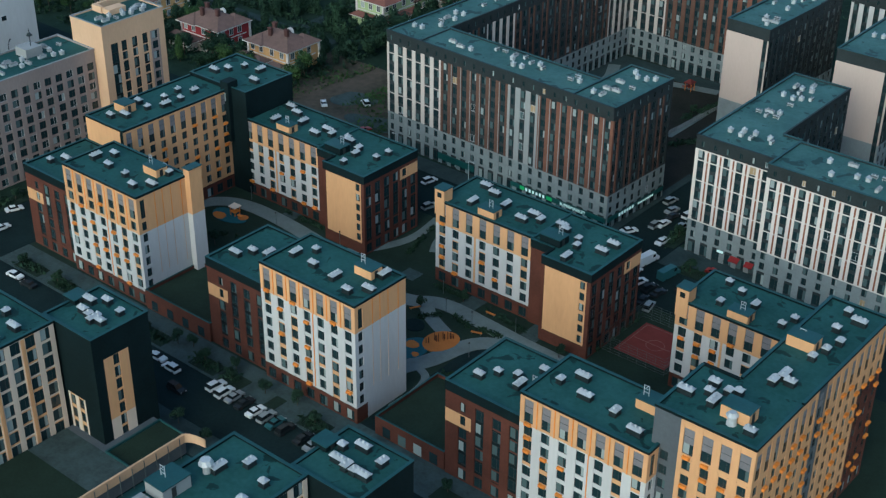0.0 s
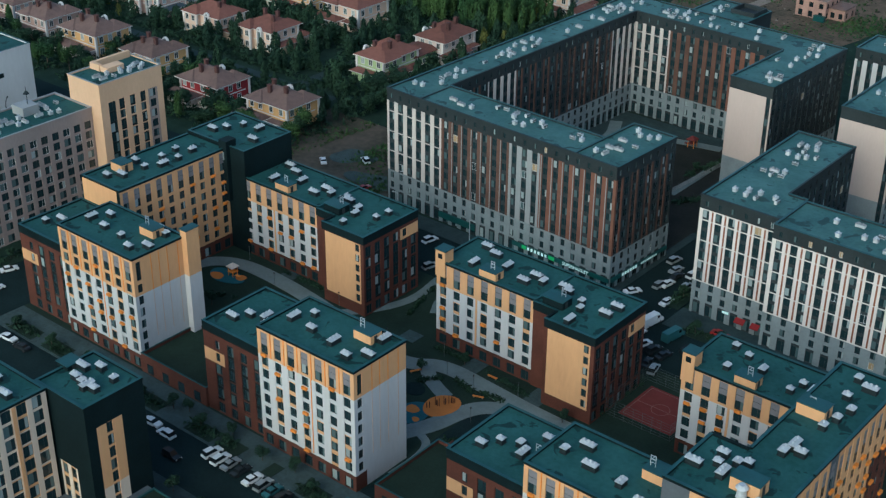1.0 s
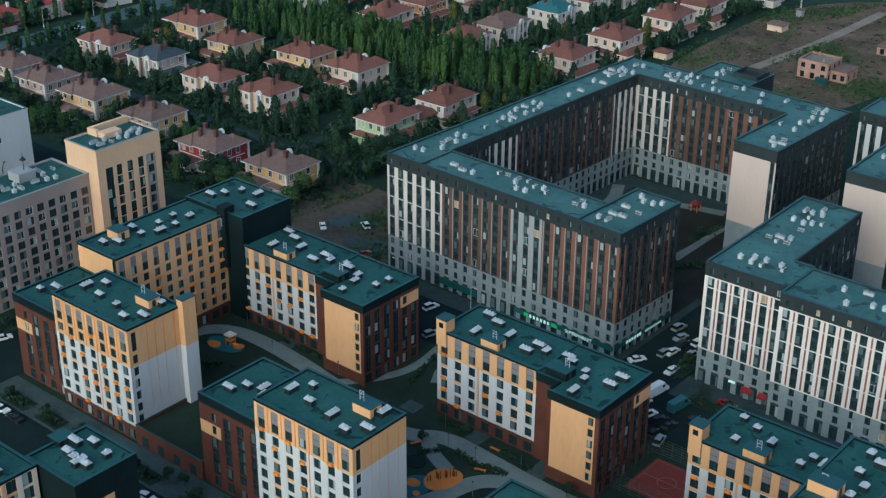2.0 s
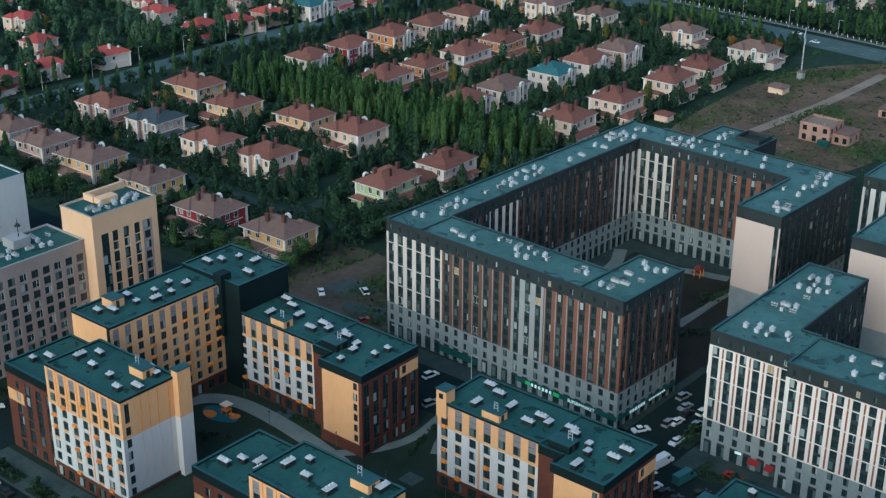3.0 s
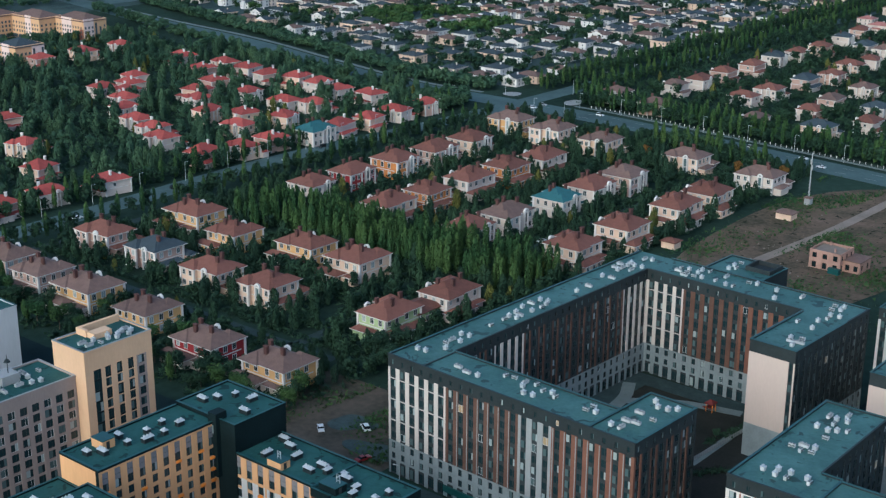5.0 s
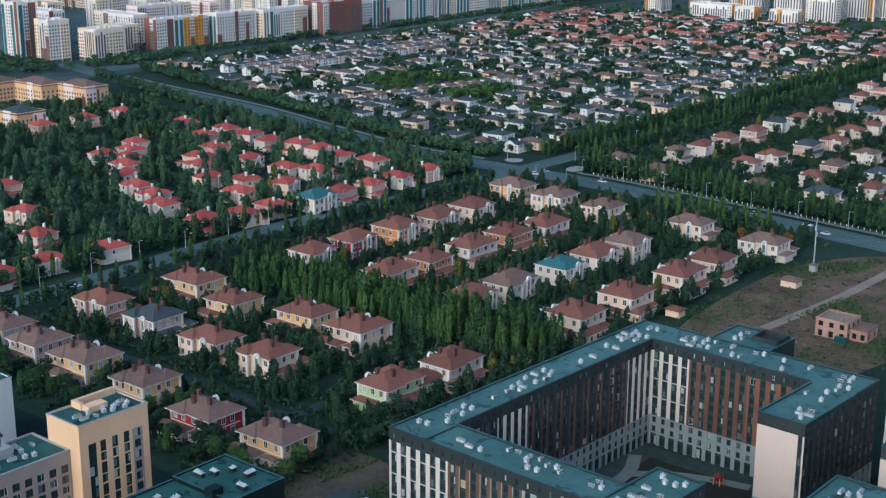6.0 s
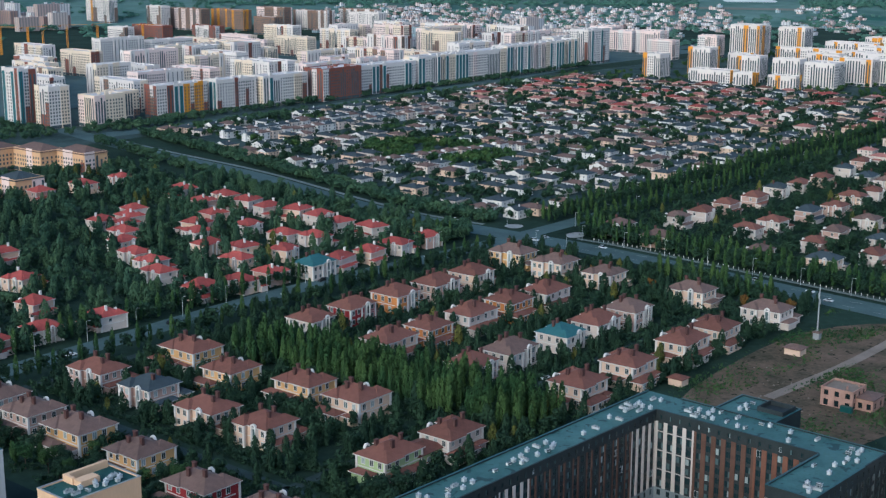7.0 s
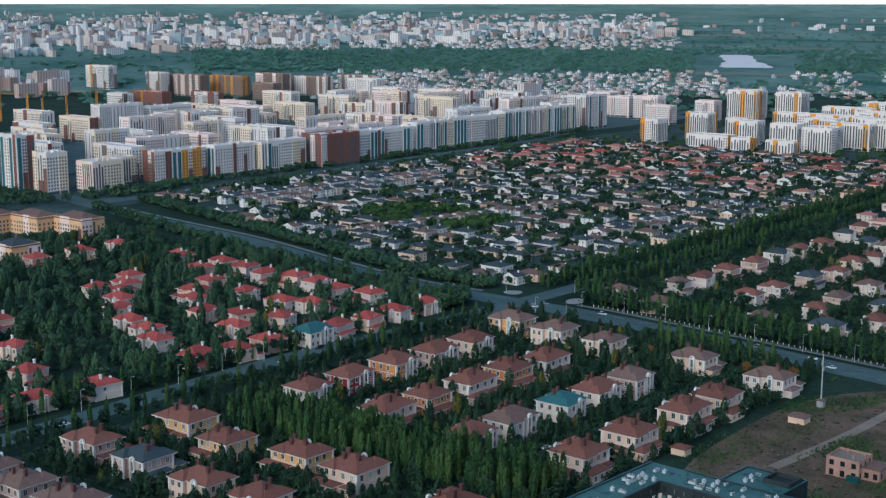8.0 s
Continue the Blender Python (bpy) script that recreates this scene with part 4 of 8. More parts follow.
# ---- white-striped house to the east ----
WZ = 31.8
WF = [3.8] + [2.7] * 9 + [3.1]
b = Building("apartment_block", "white-ribbed L-shaped block with rust strips, grey base and charcoal top floor", limit=150)
for q in ((-139.7, -124, 263.5, 312.6), (-124, -119.4, 263.5, 277), (-119.4, -40, 260.6, 276)):
    b.block(*q, WZ, m="dark_k")


def ribs(seed):
    base = strip_cells(lambda i: "rib", glass_w=1.75, seed=seed, lit=0.012, span="dark_k")

    def cell(i, j):
        return base(i, j)

    return cell


for x, y, w, sd in ((-139.7, 263.5, 20.3, 7), (-119.4, 260.6, 79.4, 8)):
    cs = cells_n(w, 3.55)
    b.facade("S", x, y, 0, cs, WF, ribs(sd), KM)
    fins(b, "S", x, y, [cs[0] * k - 0.1 for k in range(1, len(cs))], 9.4, 28.4, "rust", 0.42, 0.04)
    for j in (3, 5, 7, 9, 10):
        s = Shape()
        s.box(x, x + w, y - 0.05, y + 0.05, 3.8 + 2.7 * (j - 1) - 0.12, 3.8 + 2.7 * (j - 1) + 0.12)
        part("string_course", s, ["rib"], b.top)
b.facade("E", -124, 277, 0, cells_n(35.6), WF, strip_cells(lambda i: "dark_k", seed=9), KM)
b.plain("W", -119.4, 263.5, 2.9, 0, 31.2, "white"), b.plain("W", -139.7, 312.6, 49, 0, 31.2, "dark_k"), b.plain("N", -124, 312.6, 15.7, 0, 31.2, "dark_k")
b.plain("N", -119.4, 277, 4.6, 0, 31.2, "dark_k"), b.plain("N", -40, 276, 79.4, 0, 31.2, "dark_k"), b.plain("E", -40, 260.6, 15.4, 0, 31.2, "dark_k")
b.roof(-139.7, -124, 263.5, 312.6, WZ, "NW", "roof_k", skirt_m="dark_k")
b.roof(-124, -119.4, 263.5, 277, WZ, "N", "roof_k", skirt_m="dark_k")
b.roof(-119.4, -40, 260.6, 276, WZ, "SNEW", "roof_k", skirt_m="dark_k")
for q in ((-139.8, -119.4, 263.4, 263.88), (-124.38, -123.9, 277, 312.6)):
    s = Shape()
    s.box(*q, WZ - 0.6, WZ)
    part("parapet", s, ["dark_k"], b.top)
for q, n, sd in (((-138, -121, 266, 276), 7, 17), ((-138, -125, 280, 312), 14, 7), ((-119, -60, 262, 275), 22, 8)):
    vent_grid(b, *q, WZ - 0.45, n, sd, True)
b.done()

# ---- two more blocks behind it ----
b = Building("apartment_block", "charcoal block with a blank cream gable behind the white-ribbed block", limit=20)
b.block(-136.8, -121, 331, 372, KZ, m="dark_k")
b.facade("S", -136.8, 331, 0, [13.4, 2.4], KF, blank_gable, KM)
b.facade("E", -121, 331, 0, cells_n(41), KF, strip_cells(lambda i: "dark_k", seed=12), KM)
b.plain("W", -136.8, 372, 41, 0, 33.3, "dark_k"), b.plain("N", -121, 372, 15.8, 0, 33.3, "dark_k")
b.roof(-136.8, -121, 331, 372, KZ, m="roof_k", skirt_m="dark_k")
vent_grid(b, -136, -122, 333, 370, KZ - 0.45, 14, 21, True)
b.done()
b = Building("apartment_block", "long white-striped block at the back of the courts", limit=20)
b.block(-153.6, -60, 376.4, 391, KZ, m="dark_k")
b.facade("S", -153.6, 376.4, 0, cells_n(93.6), KF, strip_cells(lambda i: "white" if i < 12 else "brown_k", seed=14), KM)
b.plain("N", -60, 391, 93.6, 0, 33.3, "dark_k"), b.plain("W", -153.6, 391, 14.6, 0, 33.3, "dark_k"), b.plain("E", -60, 376.4, 14.6, 0, 33.3, "dark_k")
b.roof(-153.6, -60, 376.4, 391, KZ, m="roof_k", skirt_m="dark_k")
vent_grid(b, -152, -70, 377, 390, KZ - 0.45, 30, 22, True)
b.done()

# ---- streets, pavements, courts ----
M["dirt"] = material("trodden_soil", (0.022, 0.034, 0.02), 0.95, 0.4, 0.06, 0.5, 0.4, tint=(0.1, 0.08, 0.062))
M["pave_s"] = material("grey_slabs", (0.046, 0.068, 0.069), 0.9, 0.35, 0.25, 1.5, 0.2, spec=0.08)
M["soil"] = material("dark_soil", (0.014, 0.019, 0.016), 0.95, 0.4, 0.12, 1.2, 0.4, tint=(0.024, 0.025, 0.021))
M["court"] = material("red_rubber", (0.13, 0.028, 0.025), 0.85, 0.15, 0.3, 3, 0.1)
M["court_line"] = material("faded_line", (0.2, 0.11, 0.1), 0.8, 0.2)
M["rubber_o"] = material("orange_rubber", (0.42, 0.15, 0.035), 0.85, 0.15, 0.3, 3, 0.1)
M["rubber_b"] = material("blue_green_rubber", (0.02, 0.09, 0.11), 0.85, 0.15, 0.3, 3, 0.1)
M["line"] = material("road_paint", (0.22, 0.25, 0.25), 0.7, 0.2)
M["kerb"] = material("kerb_concrete", (0.25, 0.26, 0.26), 0.85, 0.2)
M["metal"] = material("painted_steel", (0.09, 0.11, 0.115), 0.5, 0.2, metal=0.3)

slab("road_south", -420, -20, 138, 151, 0.03, "asphalt", "dark asphalt street with parked cars along its kerb")
slab("road_middle", -420, -20, 236, 254, 0.03, "asphalt", "dark asphalt street between ochre houses and dark block")
slab("road_east", -158, -141.5, 254, 470, 0.03, "asphalt", "asphalt street with parked cars between dark and white blocks")
slab("yard_west", -290, -264.5, 151, 236, 0.03, "asphalt", "asphalt yard behind the ochre houses", "yard")
slab("pavement_south", -264.5, -60, 151, 160, 0.15, "pave_s", "grey paved pavement along the brown shop fronts", "pavement")
slab("pavement_far_side", -420, -20, 131, 138, 0.15, "paving", "grey pavement under the cream towers", "pavement")
slab("pavement_north", -238, -158, 254, 260.2, 0.15, "paving", "grey pavement in front of the supermarket", "pavement")
slab("pavement_east", -141.5, -20, 254, 264, 0.15, "paving", "grey pavement along the white-ribbed block", "pavement")
slab("pavement_block", -160.2, -158, 254, 300, 0.15, "paving", "narrow grey pavement beside the dark block", "pavement")
slab("courtyard_lawn", -264.5, -60, 160, 236, 0.1, "lawn", "dark green lawn of the courtyard", "lawn")
slab("court_yard", -222.3, -160, 271, 361.3, 0.1, "soil", "dark planted court inside the U-shaped block", "courtyard")
slab("side_yard", -141.5, -40, 276, 376.6, 0.06, "asphalt", "dark asphalt yard behind the white-ribbed block", "yard")
slab("waste_plot", -300, -238, 254, 300, 0.05, "dirt", "bare trodden plot with two white cars", "ground")
slab("street_front_lot", -300, -20, 96, 131, 0.05, "asphalt", "dark forecourt between the cream towers", "yard")


def blob(name, cx, cy, rx, ry, z, m, label, wob=0.15, seed=0, category="path"):
    r = random.Random(seed)
    ph = [r.uniform(0, 6) for _ in range(3)]
    s, n = Shape(), 28
    ring = []
    for i in range(n):
        t = 2 * math.pi * i / n
        k = 1 + wob * (math.sin(2 * t + ph[0]) + 0.6 * math.sin(3 * t + ph[1])) / 1.6
        ring.append((cx + rx * k * math.cos(t), cy + ry * k * math.sin(t)))
    s.face([(x, y, z) for x, y in ring])
    for i in range(n):
        a, c = ring[i], ring[(i + 1) % n]
        s.face([(a[0], a[1], z - 0.12), (c[0], c[1], z - 0.12), (c[0], c[1], z), (a[0], a[1], z)])
    return tagged(new(name, s.mesh(name, [m])), label, category, kind="structure")


def ribbon(name, pts, w, z, m, label, category="path", thick=0.12, kind="structure"):
    """A strip of even width along a line of points, smoothed."""
    for _ in range(3):
        q = [pts[0]]
        for a, c in zip(pts, pts[1:]):
            q += [(0.75 * a[0] + 0.25 * c[0], 0.75 * a[1] + 0.25 * c[1]), (0.25 * a[0] + 0.75 * c[0], 0.25 * a[1] + 0.75 * c[1])]
        pts = q + [pts[-1]]
    s, side = Shape(), []
    for i, p in enumerate(pts):
        a, c = pts[max(0, i - 1)], pts[min(len(pts) - 1, i + 1)]
        t = Vector((c[0] - a[0], c[1] - a[1])).normalized()
        side.append(((p[0] - t.y * w / 2, p[1] + t.x * w / 2), (p[0] + t.y * w / 2, p[1] - t.x * w / 2)))
    for (a, b2), (c, d) in zip(side, side[1:]):
        s.face([(*b2, z), (*d, z), (*c, z), (*a, z)])
        for u2, v2 in ((a, c), (d, b2)):
            s.face([(*u2, z), (*v2, z), (*v2, z - thick), (*u2, z - thick)])
    return tagged(new(name, s.mesh(name, [m])), label, category, kind=kind)


blob("gravel_patch", -248, 268, 8, 5, 0.11, "pave_s", "pale gravel hard-standing on the trodden plot", 0.3, 21, "ground")
blob("gravel_patch", -264, 277, 7, 5, 0.1, "pave_s", "pale gravel patch on the trodden plot", 0.35, 22, "ground")
ribbon("garden_path", [(-249, 190), (-249, 203), (-242, 209), (-228, 209.5), (-205, 206.5), (-186, 201), (-176, 201), (-170, 206), (-158, 205.2), (-140, 203.6), (-118, 204.5)], 4.6, 0.22, "path", "pale paved path winding through the courtyard")
ribbon("garden_path", [(-162, 172), (-159.5, 181), (-156.5, 186), (-155, 194), (-152, 199.5), (-144, 202.5)], 4.6, 0.226, "path", "pale paved loop round the playground")
ribbon("garden_path", [(-173, 204), (-169, 200), (-165, 198), (-161, 196.4)], 3.4, 0.232, "path", "pale paved link between lawns")
ribbon("garden_path", [(-157, 182.5), (-153, 181), (-151.6, 176), (-152, 168)], 1.8, 0.22, "path", "narrow pale path past the passage")
ribbon("garden_path", [(-205, 206), (-198, 214), (-194, 224), (-196, 236)], 2.6, 0.214, "path", "pale paved path past the brown wing")
ribbon("garden_path", [(-186, 222), (-190, 229), (-184, 232)], 2.2, 0.22, "path", "pale curved path by the lawn")
blob("playground", -159.6, 193.2, 3.7, 4.4, 0.25, "rubber_o", "orange rubber playground with upright posts", 0.08, seed=2, category="playground")
blob("playground", -162.8, 187.2, 3.4, 4.6, 0.245, "rubber_b", "blue-green rubber playground patch", 0.08, seed=3, category="playground")
blob("playground", -168.4, 194.4, 2.6, 2.4, 0.245, "asphalt", "dark grey rubber pad in the lawn", 0.06, seed=9, category="playground")
blob("playground", -238, 202, 5.0, 3.2, 0.25, "rubber_b", "blue-green rubber playground patch", seed=4, category="playground")
blob("playground", -240, 200.6, 2.2, 1.4, 0.28, "rubber_o", "orange rubber spot", seed=5, category="playground")
blob("playground", -234.4, 203.6, 1.6, 1.2, 0.28, "rubber_o", "orange rubber spot", seed=6, category="playground")
blob("playground", -163.6, 188.2, 1.5, 1.5, 0.28, "rubber_o", "orange rubber spot", seed=7, category="playground")
blob("playground", -160.6, 185.7, 0.9, 0.8, 0.28, "rubber_o", "small orange rubber spot", seed=17, category="playground")
for x, y, t in ((-157.8, 208.8, 0), (-155.4, 200.6, 20), (-172.6, 199.6, 60)):
    bench = thing("bench", "orange-brown slatted bench beside the path", "bench", pose(x, y, 0.2, 0, 0, t), "courtyard benches")
    s = Shape()
    for k in range(4):
        s.box(-1.3, 1.3, -0.3 + 0.16 * k, -0.18 + 0.16 * k, 0.42, 0.48)
    part("seat", s, ["rubber_o"], bench)
    for e in (-1, 1):
        s = Shape()
        s.box(e * 1.0 - 0.06, e * 1.0 + 0.06, -0.28, 0.28, 0, 0.42)
        part("leg", s, ["metal"], bench)
play = thing("climbing_posts", "cluster of upright wooden climbing posts on orange rubber", "play equipment")
r = random.Random(4)
for k in range(16):
    s = Shape()
    x, y = -161.6 + 0.24 * k, 191.0 + 0.32 * k + r.uniform(-0.8, 0.8)
    s.tube(x, y, 0.2, 0.2 + r.uniform(1.2, 2.2), 0.09, n=6)
    part("post", s, ["brown"], play)
play = thing("play_tower", "small play tower with pale roof panels", "play equipment")
for dx, dy in ((-0.8, -0.8), (0.8, -0.8), (-0.8, 0.8), (0.8, 0.8)):
    s = Shape()
    s.tube(-237 + dx, 203.4 + dy, 0.2, 3.0, 0.1, n=6)
    part("post", s, ["orange"], play)
s = Shape()
s.hip(-238.2, -235.8, 202.2, 204.6, 2.9, 0.9)
part("roof", s, ["cream"], play)
s = Shape()
s.box(-238, -236, 202.4, 204.4, 1.3, 1.45), s.box(-236, -234.4, 203, 203.8, 0.6, 0.7)
part("deck", s, ["orange"], play)
# court of the U-shaped block
ribbon("court_path", [(-219, 352), (-213, 340), (-213, 318), (-216, 296), (-205, 279)], 4.0, 0.22, "path", "pale paved path along the dark wings")
ribbon("court_path", [(-213, 340), (-200, 350), (-182, 354)], 3.6, 0.226, "path", "pale paved path below the brown facade")
blob("playground", -192, 322, 9, 6, 0.25, "court", "dull red rubber playground in the court", seed=8, category="playground")
play = thing("play_tower", "orange play tower in the dark court", "play equipment")
for dx, dy in ((-1, -1), (1, -1), (-1, 1), (1, 1)):
    s = Shape()
    s.tube(-190 + dx, 350 + dy, 0.2, 3.0, 0.12, n=6)
    part("post", s, ["orange"], play)
s = Shape()
s.hip(-191.4, -188.6, 348.6, 351.4, 2.9, 1.0)
part("roof", s, ["court"], play)
s = Shape()
s.box(-191, -189, 349, 351, 1.4, 1.6), s.box(-192.6, -191, 349.6, 350.4, 0.8, 0.95)
part("deck", s, ["court"], play)

slab("court_walk", -221.9, -160.5, 353.5, 360.8, 0.18, "paving", "grey paved walk below the brown facade", "path", base=0.0)
slab("court_walk", -221.9, -214.5, 272, 353.5, 0.18, "paving", "grey paved walk along the dark wing", "path", base=0.0)
# sports court behind its mesh fence
slab("sports_court", -129, -116, 216, 229.4, 0.2, "court", "dull red rubber sports court", "sports court", base=0.0)
s = Shape()
for k in range(24):
    t0, t1 = 2 * math.pi * k / 24, 2 * math.pi * (k + 1) / 24
    s.face([(-122.5 + r0 * math.cos(t), 222.66 + r0 * math.sin(t), 0.214) for r0, t in ((2.0, t0), (2.12, t0), (2.12, t1), (2.0, t1))])
for q in ((-128.4, -116.6, 216.6, 216.72), (-128.4, -116.6, 228.7, 228.82), (-128.4, -128.28, 216.72, 228.7), (-116.72, -116.6, 216.72, 228.7), (-128.28, -116.72, 222.6, 222.72)):
    s.box(*q, 0.2, 0.212)
tagged(new("court_lines", s.mesh("court_lines", ["court_line"])), "pale painted lines on the red court", "marking", kind="structure")
fence = thing("court_fence", "tall grey steel mesh fence round the red court", "fence")
posts = Shape()
posts.tube(0, 0, 0, 4.2, 0.04, n=6)
pm = posts.mesh("post", ["metal"])
for k in range(8):
    for q in ((-131 + k * 16 / 7, 214), (-131 + k * 16 / 7, 231), (-131, 214 + k * 17 / 7), (-115, 214 + k * 17 / 7)):
        part("post", pm, None, fence, at=pose(*q, 0.1))
for n, q in enumerate(((-131, -115, 213.98, 214.02), (-131, -115, 230.98, 231.02), (-131.02, -130.98, 214, 231), (-115.02, -114.98, 214, 231))):
    s = Shape()
    for z in (0.3, 0.95, 1.6, 2.25, 2.9, 3.55, 4.2):
        s.box(*q, z, z + 0.04)
    part("rail", s, ["metal"], fence)

# podiums with planted roofs between the towers
def podium(x0, x1, y0, y1, z, label):
    top = thing("podium", label, "podium")
    s = Shape()
    s.box(x0, x1, y0, y1, 0, z)
    part("wall", s, ["brown"], top)
    s = Shape()
    s.box(x0 + 0.3, x1 - 0.3, y0 + 0.3, y1 - 0.3, z, z + 0.12)
    part("planted_roof", s, ["lawn"], top)
    for q in ((x0, x1, y0, y0 + 0.3), (x0, x1, y1 - 0.3, y1), (x0, x0 + 0.3, y0 + 0.3, y1 - 0.3), (x1 - 0.3, x1, y0 + 0.3, y1 - 0.3)):
        s = Shape()
        s.box(*q, z, z + 0.9), s.box(q[0] - 0.04, q[1] + 0.04, q[2] - 0.04, q[3] + 0.04, z + 0.9, z + 0.98, 1)
        part("parapet", s, ["brown", "coping"], top)
    for k in range(4):
        s = Shape()
        a = x0 + 2 + k * (x1 - x0 - 4) / 3.4
        s.box(a, a + 2.0, y0 - 0.05, y0, 0.4, 2.8)
        part("shop_window", s, ["glass"], top)
    return top


podium(-219.8, -198.0, 160.2, 177.0, 4.0, "low brown brick podium with dark planted roof")
podium(-148.6, -130.8, 159.6, 179, 3.6, "low brown brick podium beside the tower passage")
s = Shape()
s.box(-153.0, -149.0, 160, 200, 0.1, 0.14)
tagged(new("passage", s.mesh("passage", ["asphalt"])), "dark asphalt passage between tower and podium", "road", kind="structure")
s = Shape()
s.box(-149.0, -148.65, 160, 184, 0.1, 1.2)
tagged(new("passage_wall", s.mesh("passage_wall", ["brown"])), "low brown brick wall along the passage", "wall", kind="structure")

# south pavement: planting beds
for k, (x0, x1) in enumerate(((-196, -188), (-186.5, -180), (-172.5, -169.6), (-163, -156), (-259, -250), (-246, -238), (-234, -226), (-218, -205), (-128, -120), (-150, -144))):
    slab("planting_bed", x0, x1, 151.6, 155.6, 0.24, "lawn", "dark planted bed in the pavement", "flower bed", base=0.1)

# roof terrace and forecourt between the cream towers
top = thing("garage_terrace", "raised paved and planted terrace over a garage, ochre parapet wall", "terrace")
s = Shape()
s.box(-192, -172.6, 96, 131, 0, 4.3)
part("wall", s, ["slate"], top)
s = Shape()
s.box(-192, -172.6, 108.5, 117.6, 4.3, 4.42)
part("paving", s, ["pave_s"], top, "grey paved deck")
s = Shape()
s.box(-192, -172.6, 96, 108.5, 4.3, 4.5)
part("planted_bed", s, ["lawn"], top)
s = Shape()
s.box(-179.6, -172.6, 117.9, 130.7, 4.3, 4.5)
part("planted_roof", s, ["lawn"], top)
for q in ((-180.0, -179.6, 117.6, 131), (-179.6, -172.6, 130.7, 131), (-179.6, -172.6, 117.6, 117.9)):
    s = Shape()
    s.box(*q, 4.3, 4.9)
    part("kerb", s, ["coping"], top)
s = Shape()
s.box(-172.6, -172.2, 100, 130.2, 3.1, 5.1)
n = 7
for k in range(n):
    t0, t1 = math.radians(180 - 90 * k / n), math.radians(180 - 90 * (k + 1) / n)
    for r0, r1 in ((4.4, 4.8),):
        q = [(-167.8 + rr0 * math.cos(t), 130.2 + 0.4 * rr0 * math.sin(t)) for rr0, t in ((r0, t0), (r1, t0), (r1, t1), (r0, t1))]
        s.face([(x, y, 5.1) for x, y in q])
        s.face([(*q[0], 3.1), (*q[3], 3.1), (*q[3], 5.1), (*q[0], 5.1)]), s.face([(*q[2], 3.1), (*q[1], 3.1), (*q[1], 5.1), (*q[2], 5.1)])
part("parapet_wall", s, ["beige"], top, "ochre wall curving round at its end")
for k in range(10):
    s = Shape()
    s.tube(-171.9, 103 + 2.9 * k, 0, 4.9, 0.1, n=6)
    part("post", s, ["metal"], top)
s = Shape()
s.box(-172.2, -160, 98, 130.6, 0, 0.14)
part("ramp", s, ["coping"], top, "grey-green sunken ramp deck")

for k, (x0, x1, y0, y1) in enumerate(((-289, -284, 152, 235), (-279, -277.4, 180, 228), (-300, -266, 133, 137.4), (-262, -205, 132.4, 137), (-146, -142, 262, 308), (-157.6, -155.4, 308, 360), (-136, -120, 253, 257), (-166, -150, 238, 240))):
    slab("planted_strip", x0, x1, y0, y1, 0.2, "lawn", "dark planted strip beside the street", "flower bed", base=0.0)
# ---- shop signs on the dark block ----
M["sign"] = material("sign_board", (0.012, 0.07, 0.068), 0.5, 0.2)
M["letters"] = glowing("sign_letters", (0.7, 0.9, 0.86), 0.22)


def sign_text(words, size):
    cu = bpy.data.curves.new("letters", "FONT")
    cu.body, cu.size, cu.extrude = words, size, 0.04
    ob = bpy.data.objects.new("letters", cu)
    scene.collection.objects.link(ob)
    me = bpy.data.meshes.new_from_object(ob.evaluated_get(bpy.context.evaluated_depsgraph_get()))
    bpy.data.objects.remove(ob)
    me.materials.clear()
    me.materials.append(M["letters"])
    return me


M["sign_green"] = glowing("sign_green", (0.05, 0.42, 0.12), 0.12)
sign = thing("shop_sign", "lit supermarket sign in pale letters on a teal band", "sign", U_TURN)
s = Shape()
s.box(-191, -160, 259.6, 259.95, 2.2, 3.4)
part("board", s, ["sign"], sign)
part("letters", sign_text("SUPERMARKET", 1.25), None, sign, at=pose(-174.4, 259.55, 2.35, 90, 0, 0))
for x0, x1 in ((-187.6, -186.2), (-178.8, -177.0)):
    s = Shape()
    s.box(x0, x1, 259.5, 259.6, 2.3, 3.3)
    part("logo", s, ["sign_green"], sign, "green lit panel")
for k in range(6):
    s = Shape()
    s.box(-185.8 + k * 1.15, -185.2 + k * 1.15, 259.5, 259.6, 2.35, 3.2)
    part("mark", s, ["letters"], sign)
sign = thing("shop_sign", "lit sign band with pale marks round the corner", "sign", U_TURN)
s = Shape()
s.box(-159.95, -159.6, 260.5, 285, 2.2, 3.3)
part("board", s, ["sign"], sign)
for k in range(6):
    s = Shape()
    s.box(-159.6, -159.5, 265 + k * 1.15, 265.7 + k * 1.15, 2.35, 3.15)
    part("mark", s, ["letters"], sign)
for k in range(9):
    s = Shape()
    s.box(-159.6, -159.5, 273.4 + k * 0.8, 273.8 + k * 0.8, 2.4, 2.9)
    part("mark", s, ["letters"], sign)
sign = thing("shop_sign", "teal shop band on the grey base", "sign", U_TURN)
s = Shape()
s.box(-217, -204, 259.6, 259.95, 1.4, 3.2)
part("board", s, ["sign"], sign)

